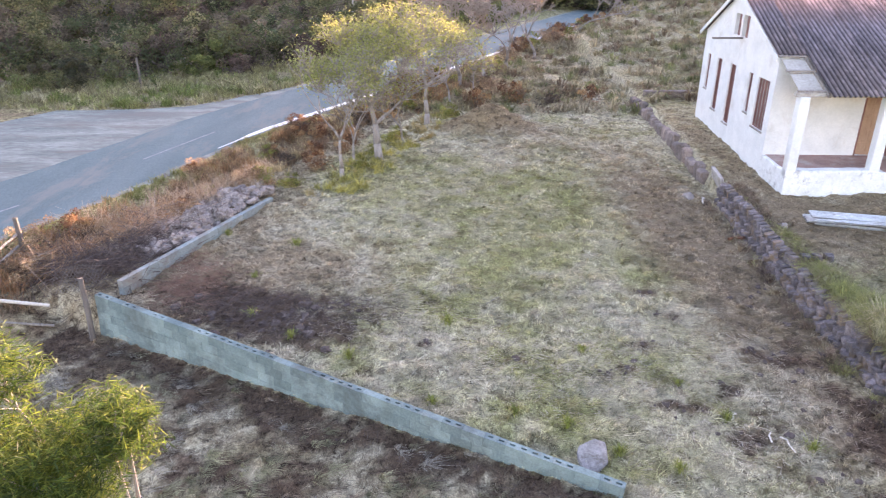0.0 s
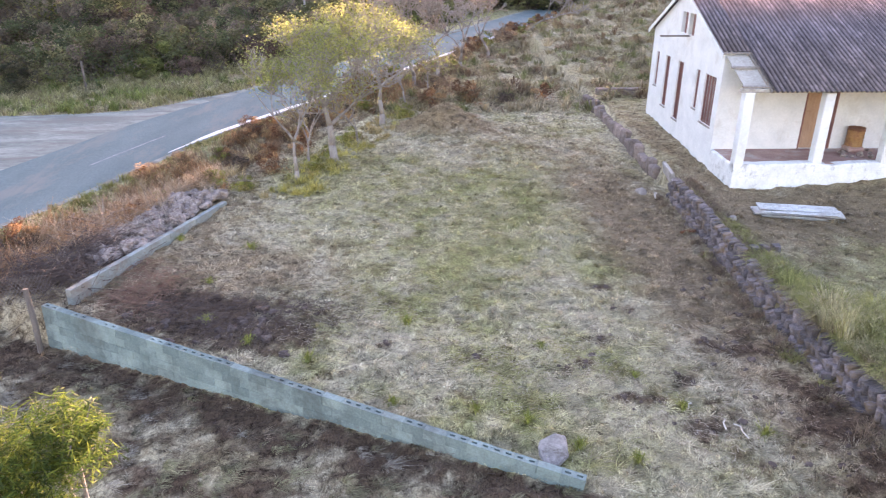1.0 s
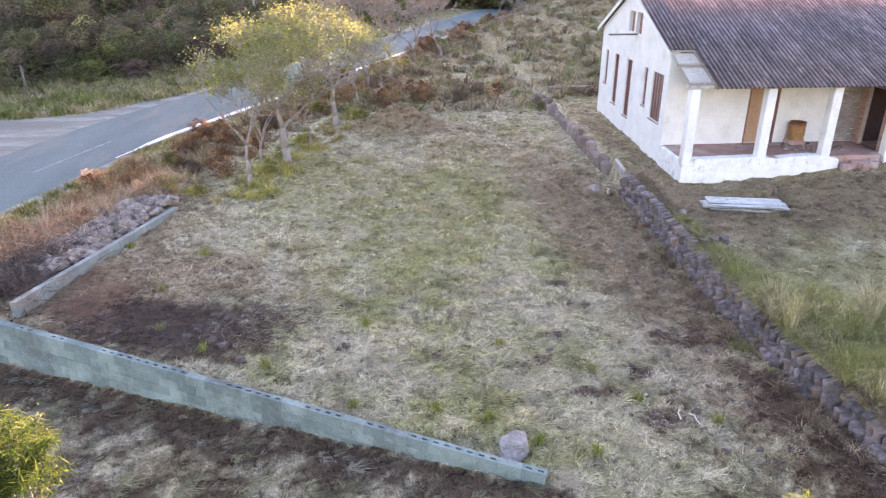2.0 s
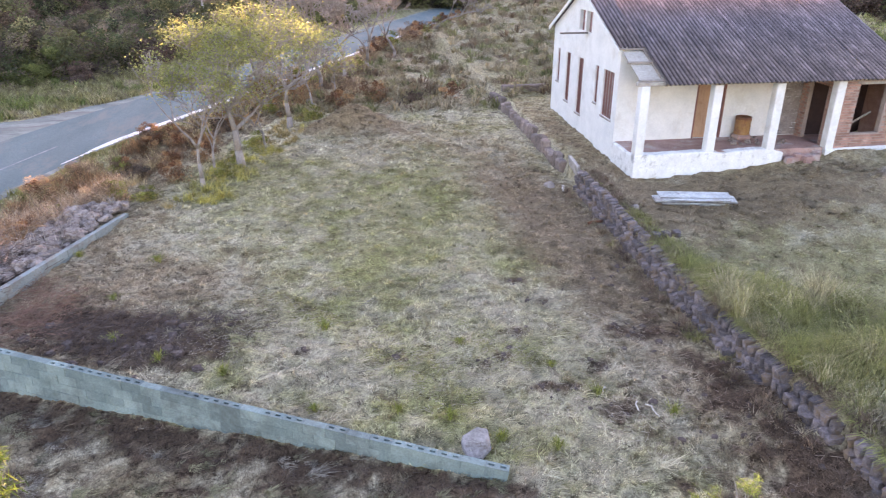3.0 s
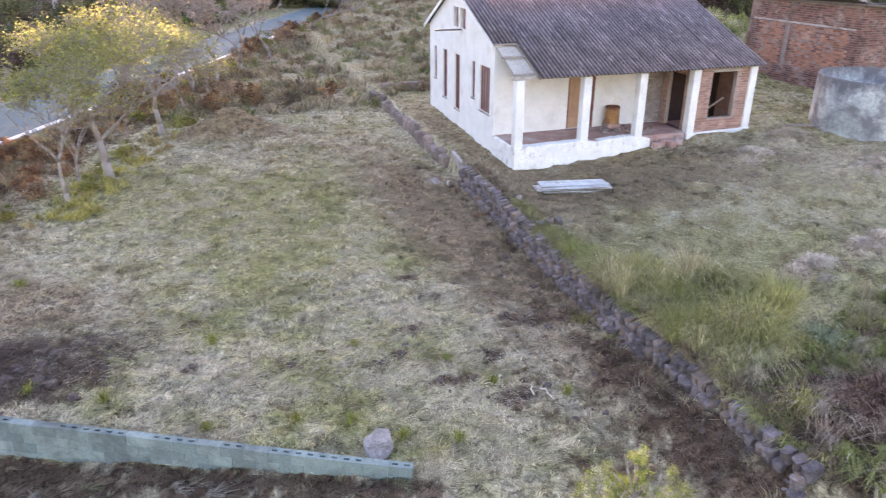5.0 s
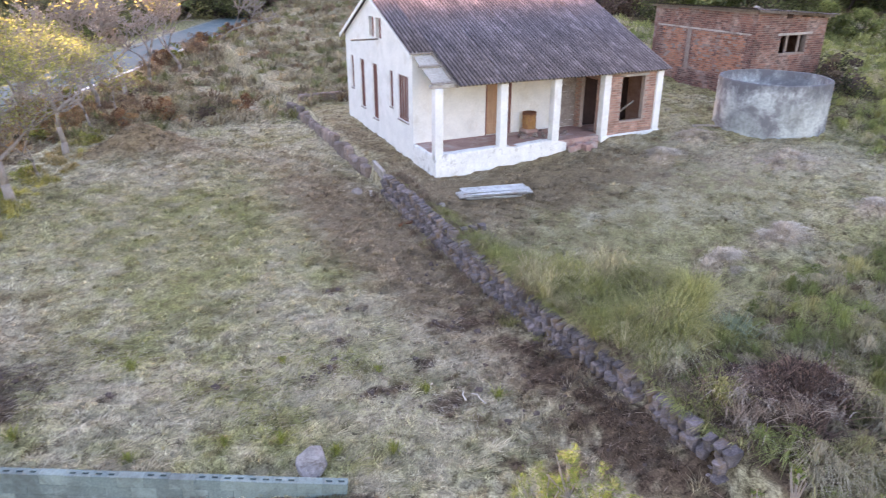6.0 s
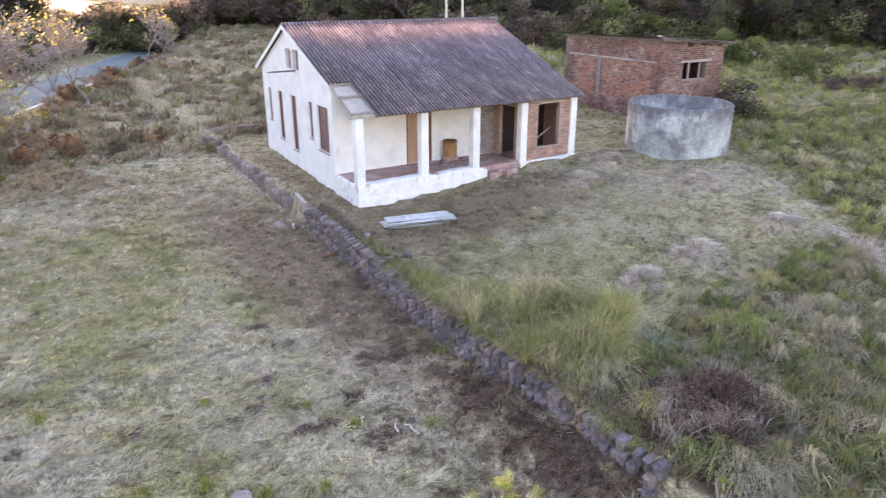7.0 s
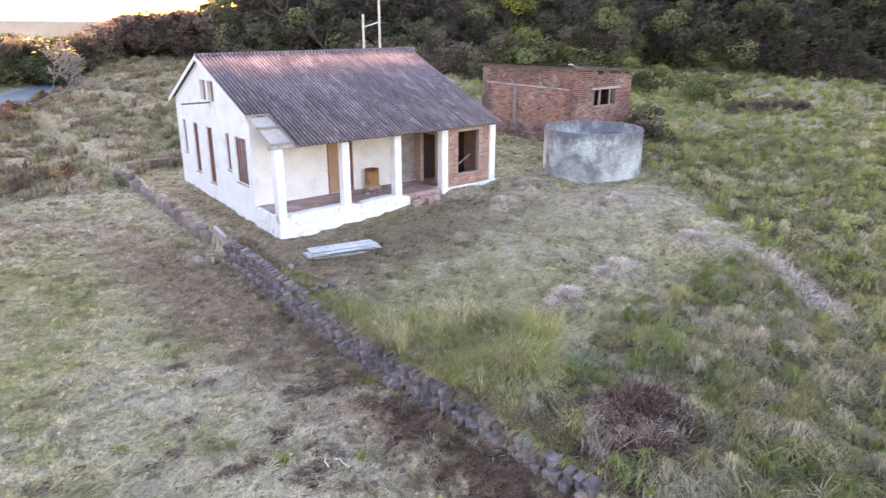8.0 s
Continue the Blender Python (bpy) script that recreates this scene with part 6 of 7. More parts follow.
for xx, yy, k, s in ((-2.9, 23.2, 2, 0.7), (-2.6, 25.0, 2, 0.6), (-1.9, 27.0, 2, 0.8), (0.3, 31.0, 2, 0.9), (1.6, 33.0, 0, 1.2), (3.5, 34.0, 0, 1.3), (5.0, 33.5, 3, 1.2), (7.2, 34.0, 0, 1.1), (2.2, 36.0, 1, 1.4), (-3.6, 25.2, 0, 0.9), (-4.3, 23.0, 0, 0.9), (-4.9, 21.3, 2, 0.7)):
    scrub(k, xx, yy, s)


def twigs(name, base, n, length, rad, label, seed, flat=0.5, spread=(1, 1, 1), category="brush", material=None):
    """A tangle of thin dry twigs about the base points, in one mesh."""
    rng = np.random.default_rng(seed)
    c = np.array(base)[rng.integers(0, len(base), n)] + rng.normal(size=(n, 3)) * np.array(spread)
    d = rng.normal(size=(n, 3))
    d[:, 2] *= 1 - flat
    d /= np.linalg.norm(d, axis=1)[:, None]
    l = (length * rng.uniform(0.4, 1.3, n))[:, None]
    gz = land(c[:, 0], c[:, 1])
    c[:, 2] = gz + np.abs(c[:, 2]) + 0.02
    s = np.cross(d, np.array([0.3, 0.2, 0.9]))
    s /= np.linalg.norm(s, axis=1)[:, None] + 1e-9
    t = np.cross(d, s)
    r = (rad * rng.uniform(0.5, 1.5, n))[:, None]
    a0, b0 = c - d * l / 2, c + d * l / 2
    low = np.minimum(a0[:, 2] - gz, b0[:, 2] - gz)
    lift = np.clip(0.01 - low, 0, None)
    a0[:, 2] += lift
    b0[:, 2] += lift
    k = [(s * math.cos(q) + t * math.sin(q)) * r for q in (0, 2.1, 4.2)]
    v = np.stack([np.stack([a0 + k[i], a0 + k[(i + 1) % 3], b0 + k[(i + 1) % 3] * 0.5, b0 + k[i] * 0.5], 1) for i in range(3)], 1).reshape(-1, 3)
    me = raw_mesh(name, v, 4)
    return tagged(mesh_part(name, me, material or TWIG), label, category, kind="stuff")


PALE = surface("bleached_wood", [(0.3, (0.5, 0.45, 0.38)), (0.7, (0.66, 0.61, 0.54))], 3, 20, 0.9)
DARKTWIG = surface("dark_twig", [(0.3, (0.06, 0.042, 0.036)), (0.7, (0.15, 0.112, 0.095))], 3.0, 20, 0.95, None, relief=0.2)
twigs("brush_heap", [(-9.0, 15.2, 0.2), (-8.4, 16.0, 0.2), (-9.4, 16.0, 0.1), (-7.9, 15.2, 0.2), (-7.8, 16.8, 0.2)], 1700, 0.75, 0.007, "tangled heap of cut dark twigs by the ditch", 501, 0.6, (0.5, 0.5, 0.12), material=DARKTWIG)
# bracken over the dark brush; its orange sun highlights are in the colour
twigs("dry_bracken", [(-9.2, 16.2, 0.2), (-8.7, 16.9, 0.2), (-8.3, 17.6, 0.2), (-9.8, 15.6, 0.1)], 900, 0.6, 0.006, "dry bracken stalks over the brush, sunlit orange in their colour", 511, 0.35, (0.4, 0.4, 0.2), material=surface("sunlit_bracken", [(0.3, (0.30, 0.16, 0.08)), (0.7, (0.46, 0.29, 0.16))], 3, 20, 0.95))
twigs("brush_heap", [(-7.9, 17.4, 0.2), (-7.4, 18.4, 0.2), (-7.0, 19.6, 0.2), (-8.3, 18.4, 0.25)], 240, 0.95, 0.008, "tangled heap of dry twigs beside the low wall", 502, 0.4, (0.45, 0.5, 0.2))
twigs("cut_branches", [(-9.4, 15.6, 0.3), (-8.9, 16.6, 0.3), (-8.2, 17.2, 0.3), (-9.9, 16.2, 0.2)], 120, 0.8, 0.007, "pale cut branches strewn over the dark brush", 512, 0.5, (0.6, 0.5, 0.15))
twigs("dark_litter", [(-3.8, 13.2, 0), (-4.5, 13.6, 0), (-2.8, 12.9, 0), (-4.9, 14.0, 0), (-3.4, 14.0, 0), (-2.0, 13.8, 0)], 2600, 0.26, 0.0035, "dark burnt twig litter on the ground", 503, 0.9, (0.6, 0.35, 0.03), material=DARKTWIG)
twigs("red_litter", [(-6.2, 14.6, 0), (-5.7, 15.0, 0), (-6.5, 15.8, 0), (-6.0, 14.1, 0)], 1500, 0.3, 0.0035, "reddish dry bracken litter in the wall's corner", 504, 0.7, (0.4, 0.4, 0.05), material=surface("red_bracken", [(0.3, (0.19, 0.10, 0.07)), (0.7, (0.32, 0.20, 0.14))], 3, 20, 0.95))
twigs("yard_litter", [(6.8, 9.0, 0), (6.6, 11.0, 0), (7.4, 13.0, 0), (6.0, 9.8, 0), (7.2, 7.4, 0), (7.3, 16.0, 0), (5.0, 10.4, 0)], 900, 0.22, 0.004, "scattered dry stalks along the retaining wall", 505, 0.95, (0.8, 1.0, 0.01))
twigs("hay_litter", [(-1.4, 13.2, 0), (0.6, 12.2, 0), (2.6, 11.2, 0), (3.5, 12.2, 0), (-1, 14.2, 0), (5, 12.5, 0), (4.9, 9.8, 0)], 5000, 0.16, 0.0032, "bleached straw lying on the yard", 506, 0.96, (0.9, 0.7, 0.012), material=surface("straw", [(0.3, (0.36, 0.30, 0.22)), (0.7, (0.55, 0.48, 0.38))], 3, 20, 0.95))
twigs("wall_foot_litter", [tuple((WALL_A + WDIR * q - WNOR * 0.5).to_3d()) for q in (1, 3, 5, 7, 9, 11)], 700, 0.18, 0.003, "brown dead grass stalks at the block wall's foot", 507, 0.8, (0.6, 0.35, 0.03), material=DARKTWIG)


def clod_mesh(seed, mat, flat=0.75, rough=0.75, detail=3):
    bm = bmesh.new()
    bmesh.ops.create_icosphere(bm, subdivisions=detail, radius=0.5)
    off = Vector((seed * 3.1, seed * 1.7, seed * 2.3))
    for v in bm.verts:
        k = 1 + rough * noise.fractal(v.co * 1.7 + off, 1.0, 2.0, 3)
        v.co = Vector((v.co.x * k, v.co.y * k, v.co.z * k * flat))
    me = bpy.data.meshes.new("clod")
    bm.to_mesh(me)
    bm.free()
    me.materials.append(mat)
    return me


CLODM = surface("dug_earth", [(0.35, (0.15, 0.12, 0.105)), (0.6, (0.38, 0.32, 0.285))], 6.0, 18, 0.97, (0.12, 0.085, 0.07), 3.0, (0.52, 0.62), 0.9)
clods = [clod_mesh(i, CLODM) for i in range(5)]
rc = random.Random(61)


def on_heap(x, y):
    """The strip of dug earth on the outer side of the low wall."""
    off = -7.25 + (y - 14.05) * 0.342 - x
    return 0.42 < off < 1.75


hx, hy = spaced(2500, -9.2, -5.2, 16.2, 20.9, 0.25, 62, on_heap)
for i, (xx, yy) in enumerate(zip(hx, hy)):
    s = rc.uniform(0.2, 0.46)
    o = new("earth_clod", clods[i % 5])
    o.matrix_world = pose(xx, yy, lz(xx, yy) + s * 0.2 + 0.12 * rc.random(), rc.uniform(-25, 25), rc.uniform(-25, 25), rc.uniform(0, 360)) @ Matrix.Scale(s, 4)
    tagged(o, "grey-brown clod of dug earth heaped behind the low wall", "earth clod", "heap of clods")
BURNT = surface("burnt_earth", [(0.3, (0.06, 0.042, 0.036)), (0.7, (0.125, 0.095, 0.082))], 6.0, 18, 0.97, (0.22, 0.175, 0.14), 5.0, (0.58, 0.68), 0.9)
dark_clods = [clod_mesh(i + 7, BURNT) for i in range(4)]
for hx, hy, hr in HOLES:
    for i in range(4):
        s = rc.uniform(0.05, 0.13)
        xx, yy = hx + rc.gauss(0, hr * 0.5), hy + rc.gauss(0, hr * 0.4)
        o = new("earth_clod", dark_clods[i % 4])
        o.matrix_world = pose(xx, yy, lz(xx, yy) + s * 0.05, 0, 0, rc.uniform(0, 360)) @ Matrix.Scale(s, 4)
        tagged(o, "dark clod of turned-up earth in the yard", "earth clod", "yard clods")

# small lumps in the burnt patch and along the foot of the retaining wall
for i in range(90):
    if i < 40:
        xx, yy = -3.8 + rc.gauss(0, 1.0), 13.3 + rc.gauss(0, 0.55)
    else:
        yy = 6.5 + 9 * rc.random()
        xx = float(stone_x(yy)) - 0.35 - abs(rc.gauss(0, 0.8))
    s = rc.uniform(0.08, 0.26) if i < 40 else rc.uniform(0.05, 0.16)
    o = new("earth_clod", dark_clods[i % 4])
    o.matrix_world = pose(xx, yy, lz(xx, yy) + s * 0.06, 0, 0, rc.uniform(0, 360)) @ Matrix.Scale(s, 4)
    tagged(o, "small dark lump of earth on the bare ground", "earth clod", "yard clods")
# dead grass lying over the dug heap, and the pale dry grass above it
rng = np.random.default_rng(81)
f = rng.uniform(0, 1, 12)
gx, gy = -8.0 + 2.2 * f + rng.normal(0, 0.4, 12), 16.0 + 4.4 * f + rng.normal(0, 0.4, 12)
gx = np.minimum(gx, -7.25 + (gy - 14.05) * 0.342 - 0.3)
blades("heap_grass", *(np.repeat(q, 70) + rng.normal(0, 0.14, 840) for q in (gx, gy)), rng.uniform(0.15, 0.46, 840), np.full(840, 0.014), 1.6, np.repeat(np.array([(0.40, 0.34, 0.28), (0.30, 0.24, 0.195), (0.48, 0.41, 0.34)])[rng.integers(0, 3, 12)], 70, axis=0), "grey dead grass lying over dug earth")
f = rng.uniform(0, 1, 80)
gx, gy = -9.7 + 3.6 * f + rng.normal(0, 0.3, 80), 16.8 + 5.8 * f + rng.normal(0, 0.3, 80)
blades("pale_roadside_grass", *(np.repeat(q, 60) + rng.normal(0, 0.16, 4800) for q in (gx, gy)), rng.uniform(0.2, 0.7, 4800), np.full(4800, 0.012), 0.8, np.repeat(np.array([(0.46, 0.32, 0.20), (0.38, 0.25, 0.15), (0.50, 0.39, 0.27)])[rng.integers(0, 3, 80)], 60, axis=0), "pale pinkish dry grass above the ditch")


# ---- loose things ----
GREYROCK = surface("grey_brown_rock", [(0.3, (0.20, 0.185, 0.172)), (0.7, (0.37, 0.34, 0.32))], 5.0, 22, 0.95, (0.12, 0.10, 0.085), 4.0, (0.5, 0.66), 0.9)


def boulder(x, y, s, seed, label, flat=0.6):
    rnd = random.Random(seed)
    bm = bmesh.new()
    for _ in range(16):
        d = Vector((rnd.gauss(0, 1), rnd.gauss(0, 1), rnd.gauss(0, 1))).normalized() * rnd.uniform(0.42, 0.6)
        bm.verts.new((d.x, d.y * 0.85, d.z * flat * 1.3))
    hull = bmesh.ops.convex_hull(bm, input=bm.verts)
    bmesh.ops.delete(bm, geom=[v for v in hull["geom_interior"] if isinstance(v, bmesh.types.BMVert)], context="VERTS")
    bmesh.ops.bevel(bm, geom=list(bm.edges), offset=0.03, segments=1, affect="EDGES")
    o = part("boulder", bm, GREYROCK if seed < 5 else ROCK)
    o.matrix_world = pose(x, y, lz(x, y) + s * 0.03, 6, -8, 30 * seed) @ Matrix.Scale(s, 4)
    tagged(o, label, "boulder")


boulder(2.5, 9.25, 0.74, 2, "grey-brown flat boulder sunk in grass beside the block wall's end", 0.28)
boulder(7.85, 21.0, 0.4, 5, "pale stone at the retaining wall's foot")
boulder(9.3, 17.7, 0.35, 6, "pale stone on the terrace's edge")




def fence_post(x, y, h, r, tilt, turn, label, seg=7):
    t = empty("fence_post", pose(x, y, lz(x, y) - 0.1, tilt, 0, turn), label, "fence post", "fence posts")
    bm = bmesh.new()
    rod(bm, (0, 0, 0), (0.02, 0, h * 0.5), r, r * 0.95, seg)
    rod(bm, (0.02, 0, h * 0.5 - 0.01), (0.0, 0.01, h + 0.1), r * 0.95, r * 0.85, seg)
    part("post", bm, POSTWOOD, t)
    return t


fence_post(-7.72, 13.2, 1.42, 0.065, -8, 25, "thick weathered grey timber post by the block wall")
fence_post(-10.6, 16.0, 1.05, 0.07, 0, 0, "short dark timber fence post at the roadside")
fence_post(-16.4, 38.0, 1.5, 0.07, 0, 0, "grey timber fence post on the verge over the road")


def rail(a, b, r, label):
    m = (Vector(a) + Vector(b)) / 2
    o = empty("timber_rail", pose(*m), label, "rail", "fallen rails")
    bm = bmesh.new()
    rod(bm, Vector(a) - m, Vector(b) - m, r, r * 0.9, 7)
    part("pole", bm, PALE if r > 0.04 else WOOD, o)


rail((-10.8, 13.35, lz(-10.8, 13.35) + 0.55), (-8.97, 13.95, lz(-8.97, 13.95) + 0.45), 0.045, "pale timber rail resting on brush")
rail((-10.8, 13.2, lz(-10.8, 13.2) + 0.1), (-8.85, 13.75, lz(-8.85, 13.75) + 0.08), 0.035, "grey timber rail lying on the ground")


rail((-10.62, 15.95, 0.42), (-10.4, 13.6, 0.40), 0.035, "pale timber rail nailed to the short roadside post")
rail((-10.64, 15.95, 0.12), (-10.42, 13.6, 0.08), 0.035, "pale timber rail nailed to the short roadside post")


def wire_panel():
    t = empty("wire_netting", pose(-8.35, 14.3, lz(-8.35, 14.3) + 0.05, 0, 0, 25), "rusty sagging piece of wire netting on a frame", "wire netting")
    n, w, h = 14, 1.1, 0.6
    for i in range(n + 1):
        for sgn in (1, -1):
            bm = bmesh.new()
            x0 = -w / 2 + w * i / n
            x1 = max(-w / 2, min(w / 2, x0 + sgn * h * 0.6))
            f = abs(x1 - x0) / (h * 0.6) if h else 1
            if f < 0.1:
                bm.free()
                continue
            rod(bm, (x0, 0, 0), (x1, 0.12 * f, h * f), 0.005, seg=3)
            part("wire", bm, POSTWOOD, t)


wire_panel()


def sheet_stack():
    a, b = Vector((10.28, 18.2)), Vector((12.5, 17.55))
    d = (b - a)
    t = empty("sheet_stack", pose(a.x, a.y, lz(11.4, 17.9, False) + 0.01, 0, 0, math.degrees(math.atan2(d.y, d.x))), "stack of pale grey corrugated roofing sheets on the ground", "roofing sheets")
    rnd = random.Random(3)
    me = corrugated(0.58, 2.15, 0.116, 0.034)
    me.materials.append(SHEET)
    me.shade_smooth()
    for i in range(5):
        o = new("sheet", me)
        o.parent = t
        o.matrix_local = pose(rnd.uniform(-0.2, 0.2), 0.29 + rnd.uniform(-0.18, 0.18), 0.03 + 0.024 * i, rnd.uniform(-2, 2), 0, rnd.uniform(-4, 4) - 90)


sheet_stack()


def oil_drum(m):
    t = empty("oil_drum", m, "rusty steel drum with faded yellow paint on the porch", "drum")
    R, h = 0.26, 0.60
    prof = [(R, 0.0), (R + 0.01, 0.02), (R, 0.04), (R, 0.27), (R + 0.012, 0.29), (R, 0.31), (R, 0.48), (R + 0.012, 0.50), (R, 0.52), (R, h - 0.03), (R + 0.01, h - 0.01), (R, h), (R - 0.02, h), (R - 0.02, h - 0.25)]
    def ring(p, mat, name):
        bm = bmesh.new()
        cols = [[bm.verts.new((r * math.cos(2 * math.pi * i / 28), r * math.sin(2 * math.pi * i / 28), z)) for r, z in p] for i in range(28)]
        for i in range(28):
            q, w = cols[i], cols[(i + 1) % 28]
            for j in range(len(p) - 1):
                bm.faces.new((q[j], w[j], w[j + 1], q[j + 1]))
        bmesh.ops.recalc_face_normals(bm, faces=bm.faces)
        part(name, bm, mat, t, smooth=True)
    ring(prof[:9], YELLOW, "drum_body")
    ring(prof[8:], RUST, "drum_rim")
    bm = bmesh.new()
    bmesh.ops.create_circle(bm, cap_ends=True, segments=28, radius=R - 0.01, matrix=Matrix.Translation((0, 0, h - 0.12)))
    part("contents", bm, DARK, t)


oil_drum(P0 @ pose(4.60, 1.56, FLOOR_Z + 0.2))
st = empty("drum_stand", P0 @ pose(4.60, 1.56, FLOOR_Z), "low rubble stand under the drum", "rubble")
part("rubble", one_box(-0.26, 0.27, -0.25, 0.26, 0, 0.2, bevel=0.06), FLOORC, st)
for i in range(16):
    a, b = 3.9 + 1.9 * rc.random(), 0.75 + 0.9 * rc.random()
    if abs(a - 4.6) < 0.4 and abs(b - 1.56) < 0.4:
        continue
    o = new("rubble_piece", clods[i % 5])
    s = rc.uniform(0.1, 0.25)
    o.matrix_world = P0 @ pose(a, b, FLOOR_Z + s * 0.2, 0, 0, rc.uniform(0, 360)) @ Matrix.Scale(s, 4)
    tagged(o, "lump of rubble lying on the porch floor", "rubble", "porch rubble")


def stick(x, y, l, r, turn, label, mat):
    o = empty("stick", pose(x, y, lz(x, y) + 0.05, 0, 0, turn), label, "stick", "loose sticks")
    bm = bmesh.new()
    p = [Vector((0, 0, 0)), Vector((l * 0.4, 0.03, 0.03)), Vector((l * 0.75, -0.02, 0.02)), Vector((l, 0.05, 0.0))]
    for a, b in zip(p, p[1:]):
        rod(bm, a, b, r, r * 0.8, 6)
    part("branch", bm, mat, o)


stick(5.75, 9.75, 0.36, 0.016, 75, "short bleached stick lying in the grass", PALE)
stick(6.02, 9.45, 0.42, 0.014, 95, "short bleached stick lying in the grass", PALE)
stick(5.3, 10.35, 0.2, 0.016, 60, "short bleached stick lying in the grass", PALE)
stick(6.5, 10.9, 0.7, 0.008, -20, "thin bent pale branch on the bare earth", PALE)
stick(1.0, 14.2, 0.8, 0.012, 40, "thin dark stick lying on the green turf", WOOD)
stick(-8.3, 17.0, 1.6, 0.025, 120, "long pale branch sticking out of the brush", PALE)
stick(21.1, 19.2, 1.3, 0.06, -35, "grey plank lying before the water tank", WOOD)
stick(8.0, 17.9, 0.5, 0.05, 10, "broken dark brick piece by the wall", RUST)
stick(8.2, 20.6, 0.55, 0.035, 70, "pale broken plank against the wall", PALE)


# twin poles with a crosspiece behind the house, and the roadside pole
def pole_frame():
    t = empty("pole_frame", pose(28.9, 41.1, lz(28.9, 41.1) - 0.3), "two pale poles joined by a crosspiece", "pole")
    z0 = lz(28.9, 41.1)
    for a, b, h in ((0.37, -0.35, 9.2 - z0), (-0.53, 0.28, 7.25 - z0)):
        bm = bmesh.new()
        rod(bm, (a, b, 0), (a, b, h + 0.3), 0.1, 0.08, 8)
        part("pole", bm, PALE, t)
    bm = bmesh.new()
    rod(bm, (-0.53, 0.28, 6.4 - z0 + 0.3), (0.37, -0.35, 6.75 - z0 + 0.3), 0.05, seg=6)
    part("crosspiece", bm, PALE, t)


pole_frame()


def utility_pole():
    x, y = -8.0, 59.5
    t = empty("utility_pole", pose(x, y, lz(x, y) - 0.2), "grey utility pole with slanting stay wire", "utility pole")
    bm = bmesh.new()
    rod(bm, (0.6, 0, 0), (1.1, 0, 8.0), 0.2, 0.15, 10)
    part("pole", bm, CEMENT, t)
    bm = bmesh.new()
    rod(bm, (-2.6, -0.5, 0), (0.9, 0, 4.5), 0.03, seg=5)
    part("stay", bm, WOOD, t)


utility_pole()


# ---- near tree tops below the camera ----
def near_tree(name, lobes, base, n, size, aspect, tones, label, seed, trunk=0.05):
    rng = np.random.default_rng(seed)
    bz = lz(*base)
    t = empty(name, pose(base[0], base[1], bz), label, "tree")
    o = Vector((base[0], base[1], bz))
    bm = bmesh.new()
    mid = Vector((0, 0, (sum(l[2] for l in lobes) / len(lobes) - bz) * 0.6))
    rod(bm, (0, 0, -0.2), mid, trunk, trunk * 0.7, 8)
    for l in lobes:
        c = Vector(l[:3]) - o
        rod(bm, mid - Vector((0, 0, 0.05)), c, trunk * 0.5, 0.012, 6)
        for _ in range(7):
            e = c + Vector(rng.normal(size=3)) * l[3] * 0.5
            rod(bm, c * 0.85 + mid * 0.15, e, 0.012, 0.005, 5)
    part("trunk", bm, BARK, t)
    P = []
    for l in lobes:
        k = int(n * (l[3] ** 2) / sum(q[3] ** 2 for q in lobes))
        twig = rng.normal(size=(max(6, k // 26), 3))
        twig /= np.linalg.norm(twig, axis=1)[:, None]
        tip = twig * l[3] * rng.uniform(0.35, 1.05, (len(twig), 1))
        P.append(np.array(l[:3]) - np.array(o) + tip[rng.integers(0, len(tip), k)] + rng.normal(size=(k, 3)) * l[3] * 0.10)
    c = np.concatenate(P)
    tone = np.array(tones)[rng.integers(0, len(tones), len(c))] * rng.uniform(0.7, 1.3, (len(c), 1))
    quads("crown", c, size, tone, LEAF, t, aspect=aspect, rng=rng)
    return t


LIME = [(0.10, 0.15, 0.025), (0.065, 0.10, 0.02), (0.16, 0.195, 0.03), (0.045, 0.07, 0.02)]
near_tree("willow_leaved_tree", [(-3.80, 4.90, 3.70, 0.42), (-3.0, 5.0, 3.02, 0.45), (-3.45, 4.55, 2.85, 0.62), (-2.88, 5.1, 3.12, 0.32), (-4.1, 4.3, 3.0, 0.7), (-3.3, 4.6, 2.5, 0.5), (-3.7, 5.0, 2.7, 0.5)], (-2.86, 4.98), 30000, 0.068, 0.085, LIME, "bright green narrow-leaved tree top in low sun", 71)
FEATHER = [(0.14, 0.20, 0.04), (0.19, 0.235, 0.05), (0.10, 0.145, 0.035)]
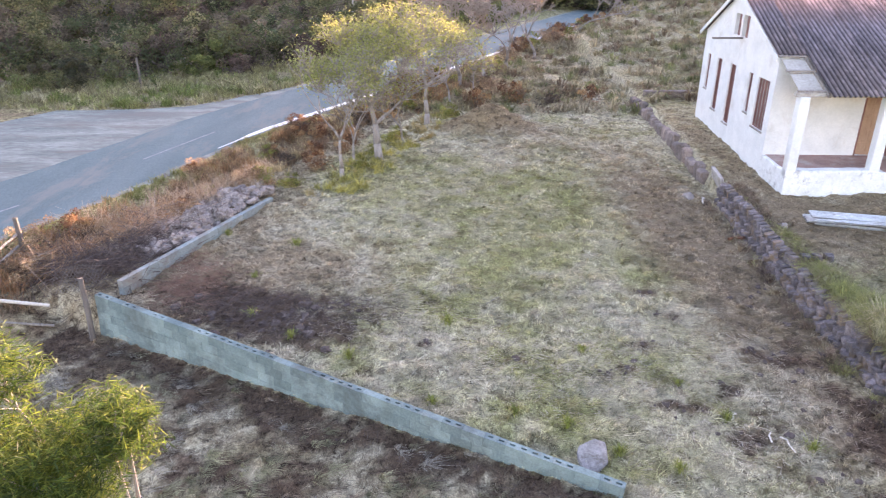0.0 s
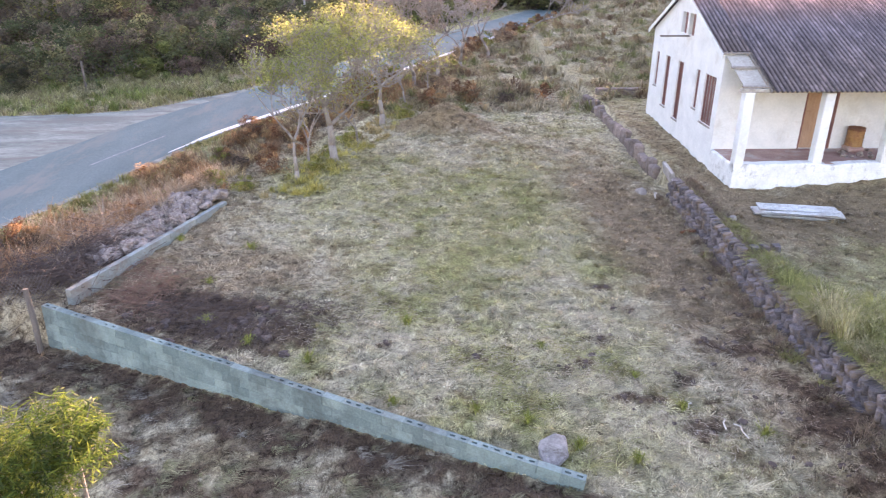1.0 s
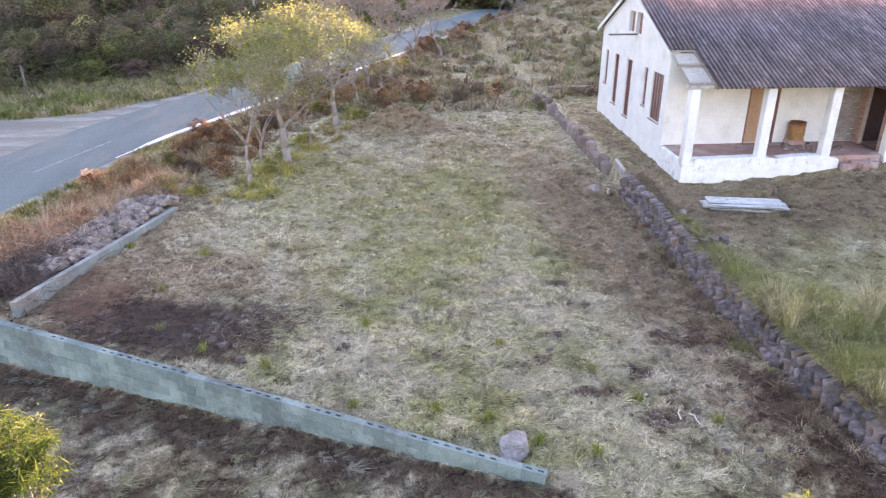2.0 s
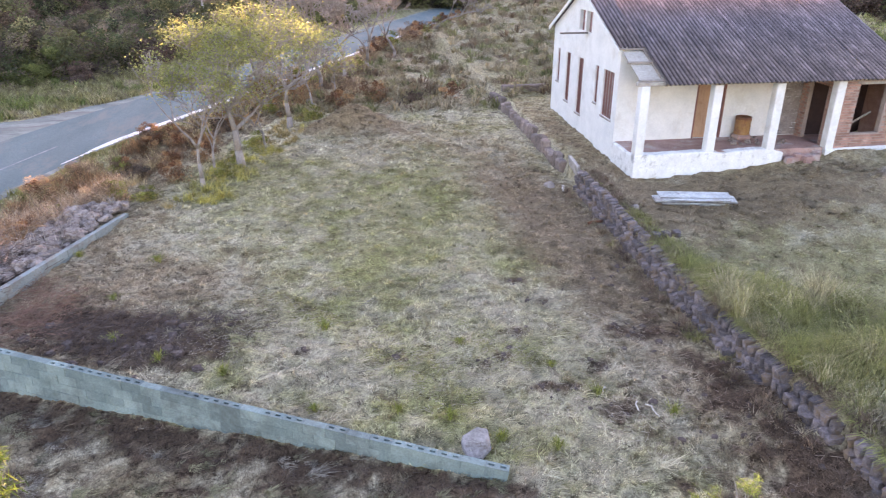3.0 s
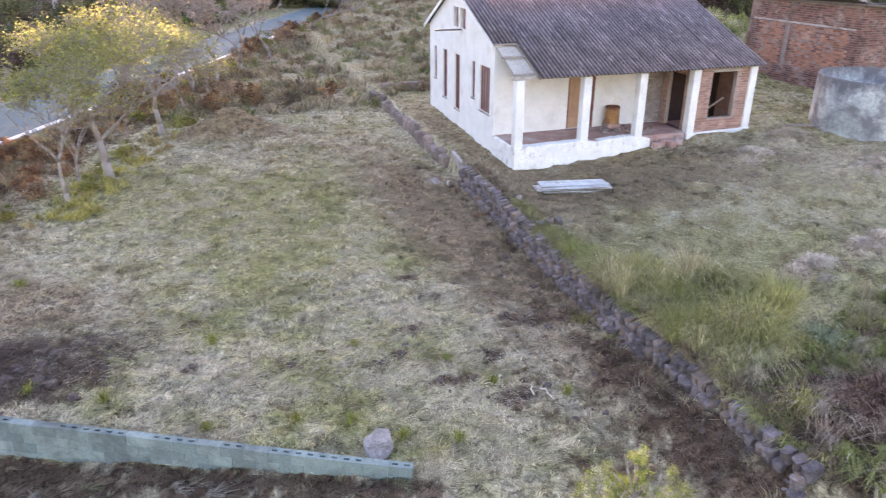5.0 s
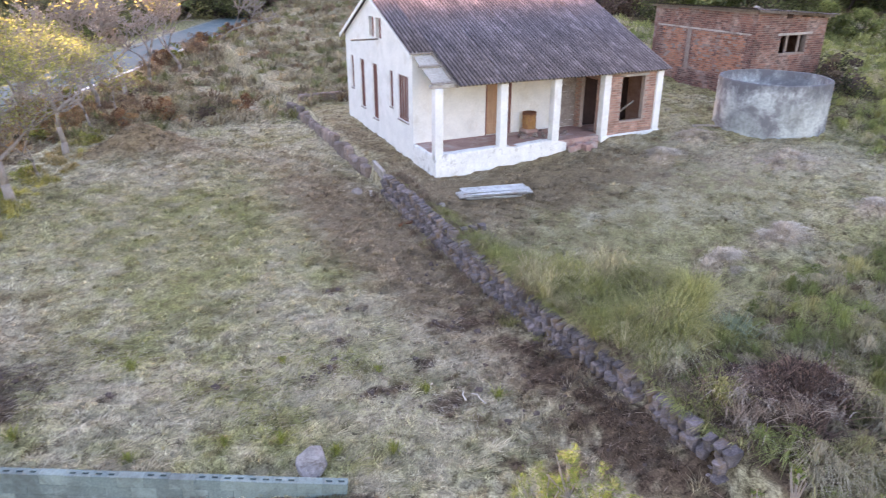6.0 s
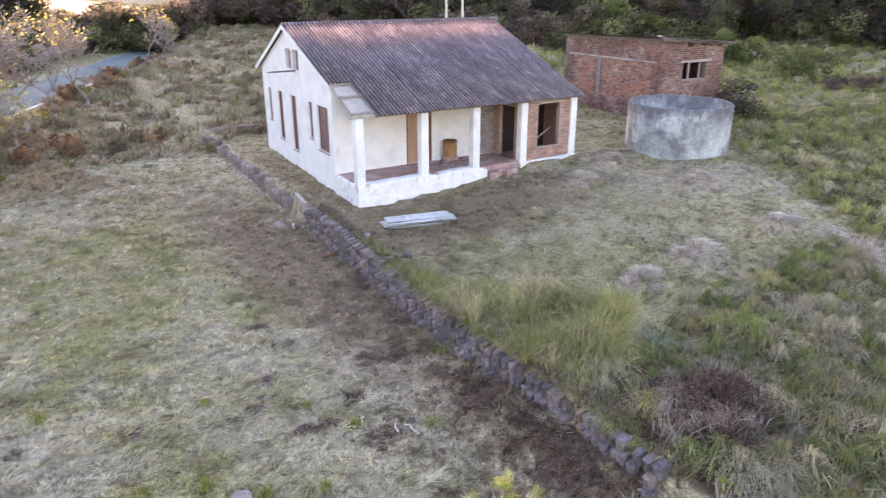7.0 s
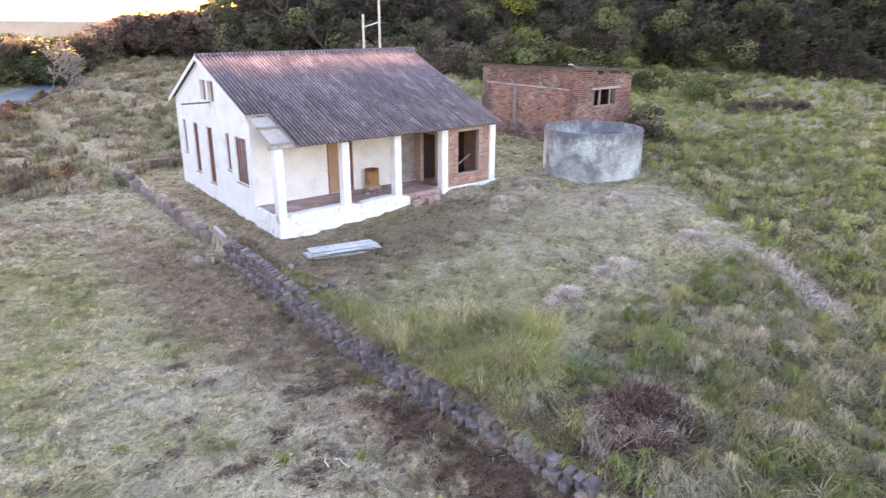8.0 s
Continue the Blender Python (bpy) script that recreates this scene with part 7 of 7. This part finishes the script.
near_tree("feathery_sapling", [(3.30, 3.70, 2.96, 0.2), (3.05, 3.74, 2.80, 0.26), (3.45, 3.42, 2.82, 0.26), (3.28, 3.55, 2.62, 0.34), (2.95, 3.6, 2.55, 0.3)], (3.2, 3.3), 6000, 0.042, 0.06, FEATHER, "feathery yellow-green sapling top", 72, 0.03)
near_tree("feathery_sapling", [(4.58, 2.51, 3.32, 0.07), (4.30, 2.62, 3.12, 0.08), (4.5, 2.4, 2.85, 0.2)], (4.4, 2.3), 500, 0.05, 0.08, FEATHER, "feathery yellow-green sapling top", 73, 0.025)
shrub_back = wood_kind("dark_bush", 81, 2.2, 2.6, 2200, 0.08, DG + BROWN, "dark tangled bush beside the brick shed", 0.05, "shed bushes", "bush")
shrub_back.matrix_world = pose(30.6, 20.3, lz(30.6, 20.3) - 0.1)
o = copy_thing(shrub_back, pose(29.2, 19.9, lz(29.2, 19.9) - 0.1, 0, 0, 90))
o.scale = (0.7, 0.7, 0.75)


# ---- single bricks of the porch room ----
def lay_bricks(wall_ob, length, z0, z1, openings, place):
    full = brick_mesh()
    half = brick_mesh(0.10)
    rnd = random.Random(13)
    h, l = 0.090, 0.222
    for j in range(int((z1 - z0) / h)):
        a = 0.0
        if j % 2:
            seq = [(0.0, half)]
            a = 0.111
        else:
            seq = []
        while a + 0.1 < length:
            seq.append((a, full if a + 0.21 <= length else half))
            a += l
        for a, me in seq:
            w = 0.21 if me is full else 0.10
            z = z0 + j * h
            if any(o[0] - w + 0.02 < a < o[1] - 0.02 and o[2] - 0.05 < z < o[3] - 0.02 for o in openings):
                continue
            o = new("brick", me)
            o.parent = wall_ob
            o.matrix_local = place(a, z) @ pose(0, rnd.uniform(-0.004, 0.003), 0, 0, 0, rnd.uniform(-0.5, 0.5))


lay_bricks(brick_front, 2.12, 0.72, 2.98, [(BW[0] - 7.08, BW[1] - 7.08, BW[2], BW[3] + 0.09)], lambda a, z: pose(7.08 + a, 0.06, z))
lay_bricks(brick_side, 1.6, FLOOR_Z, 2.98, [(0.25, 1.2, 0.5, 2.75)], lambda a, z: pose(6.85, 0.3 + a + 0.21, z, 0, 0, -90))
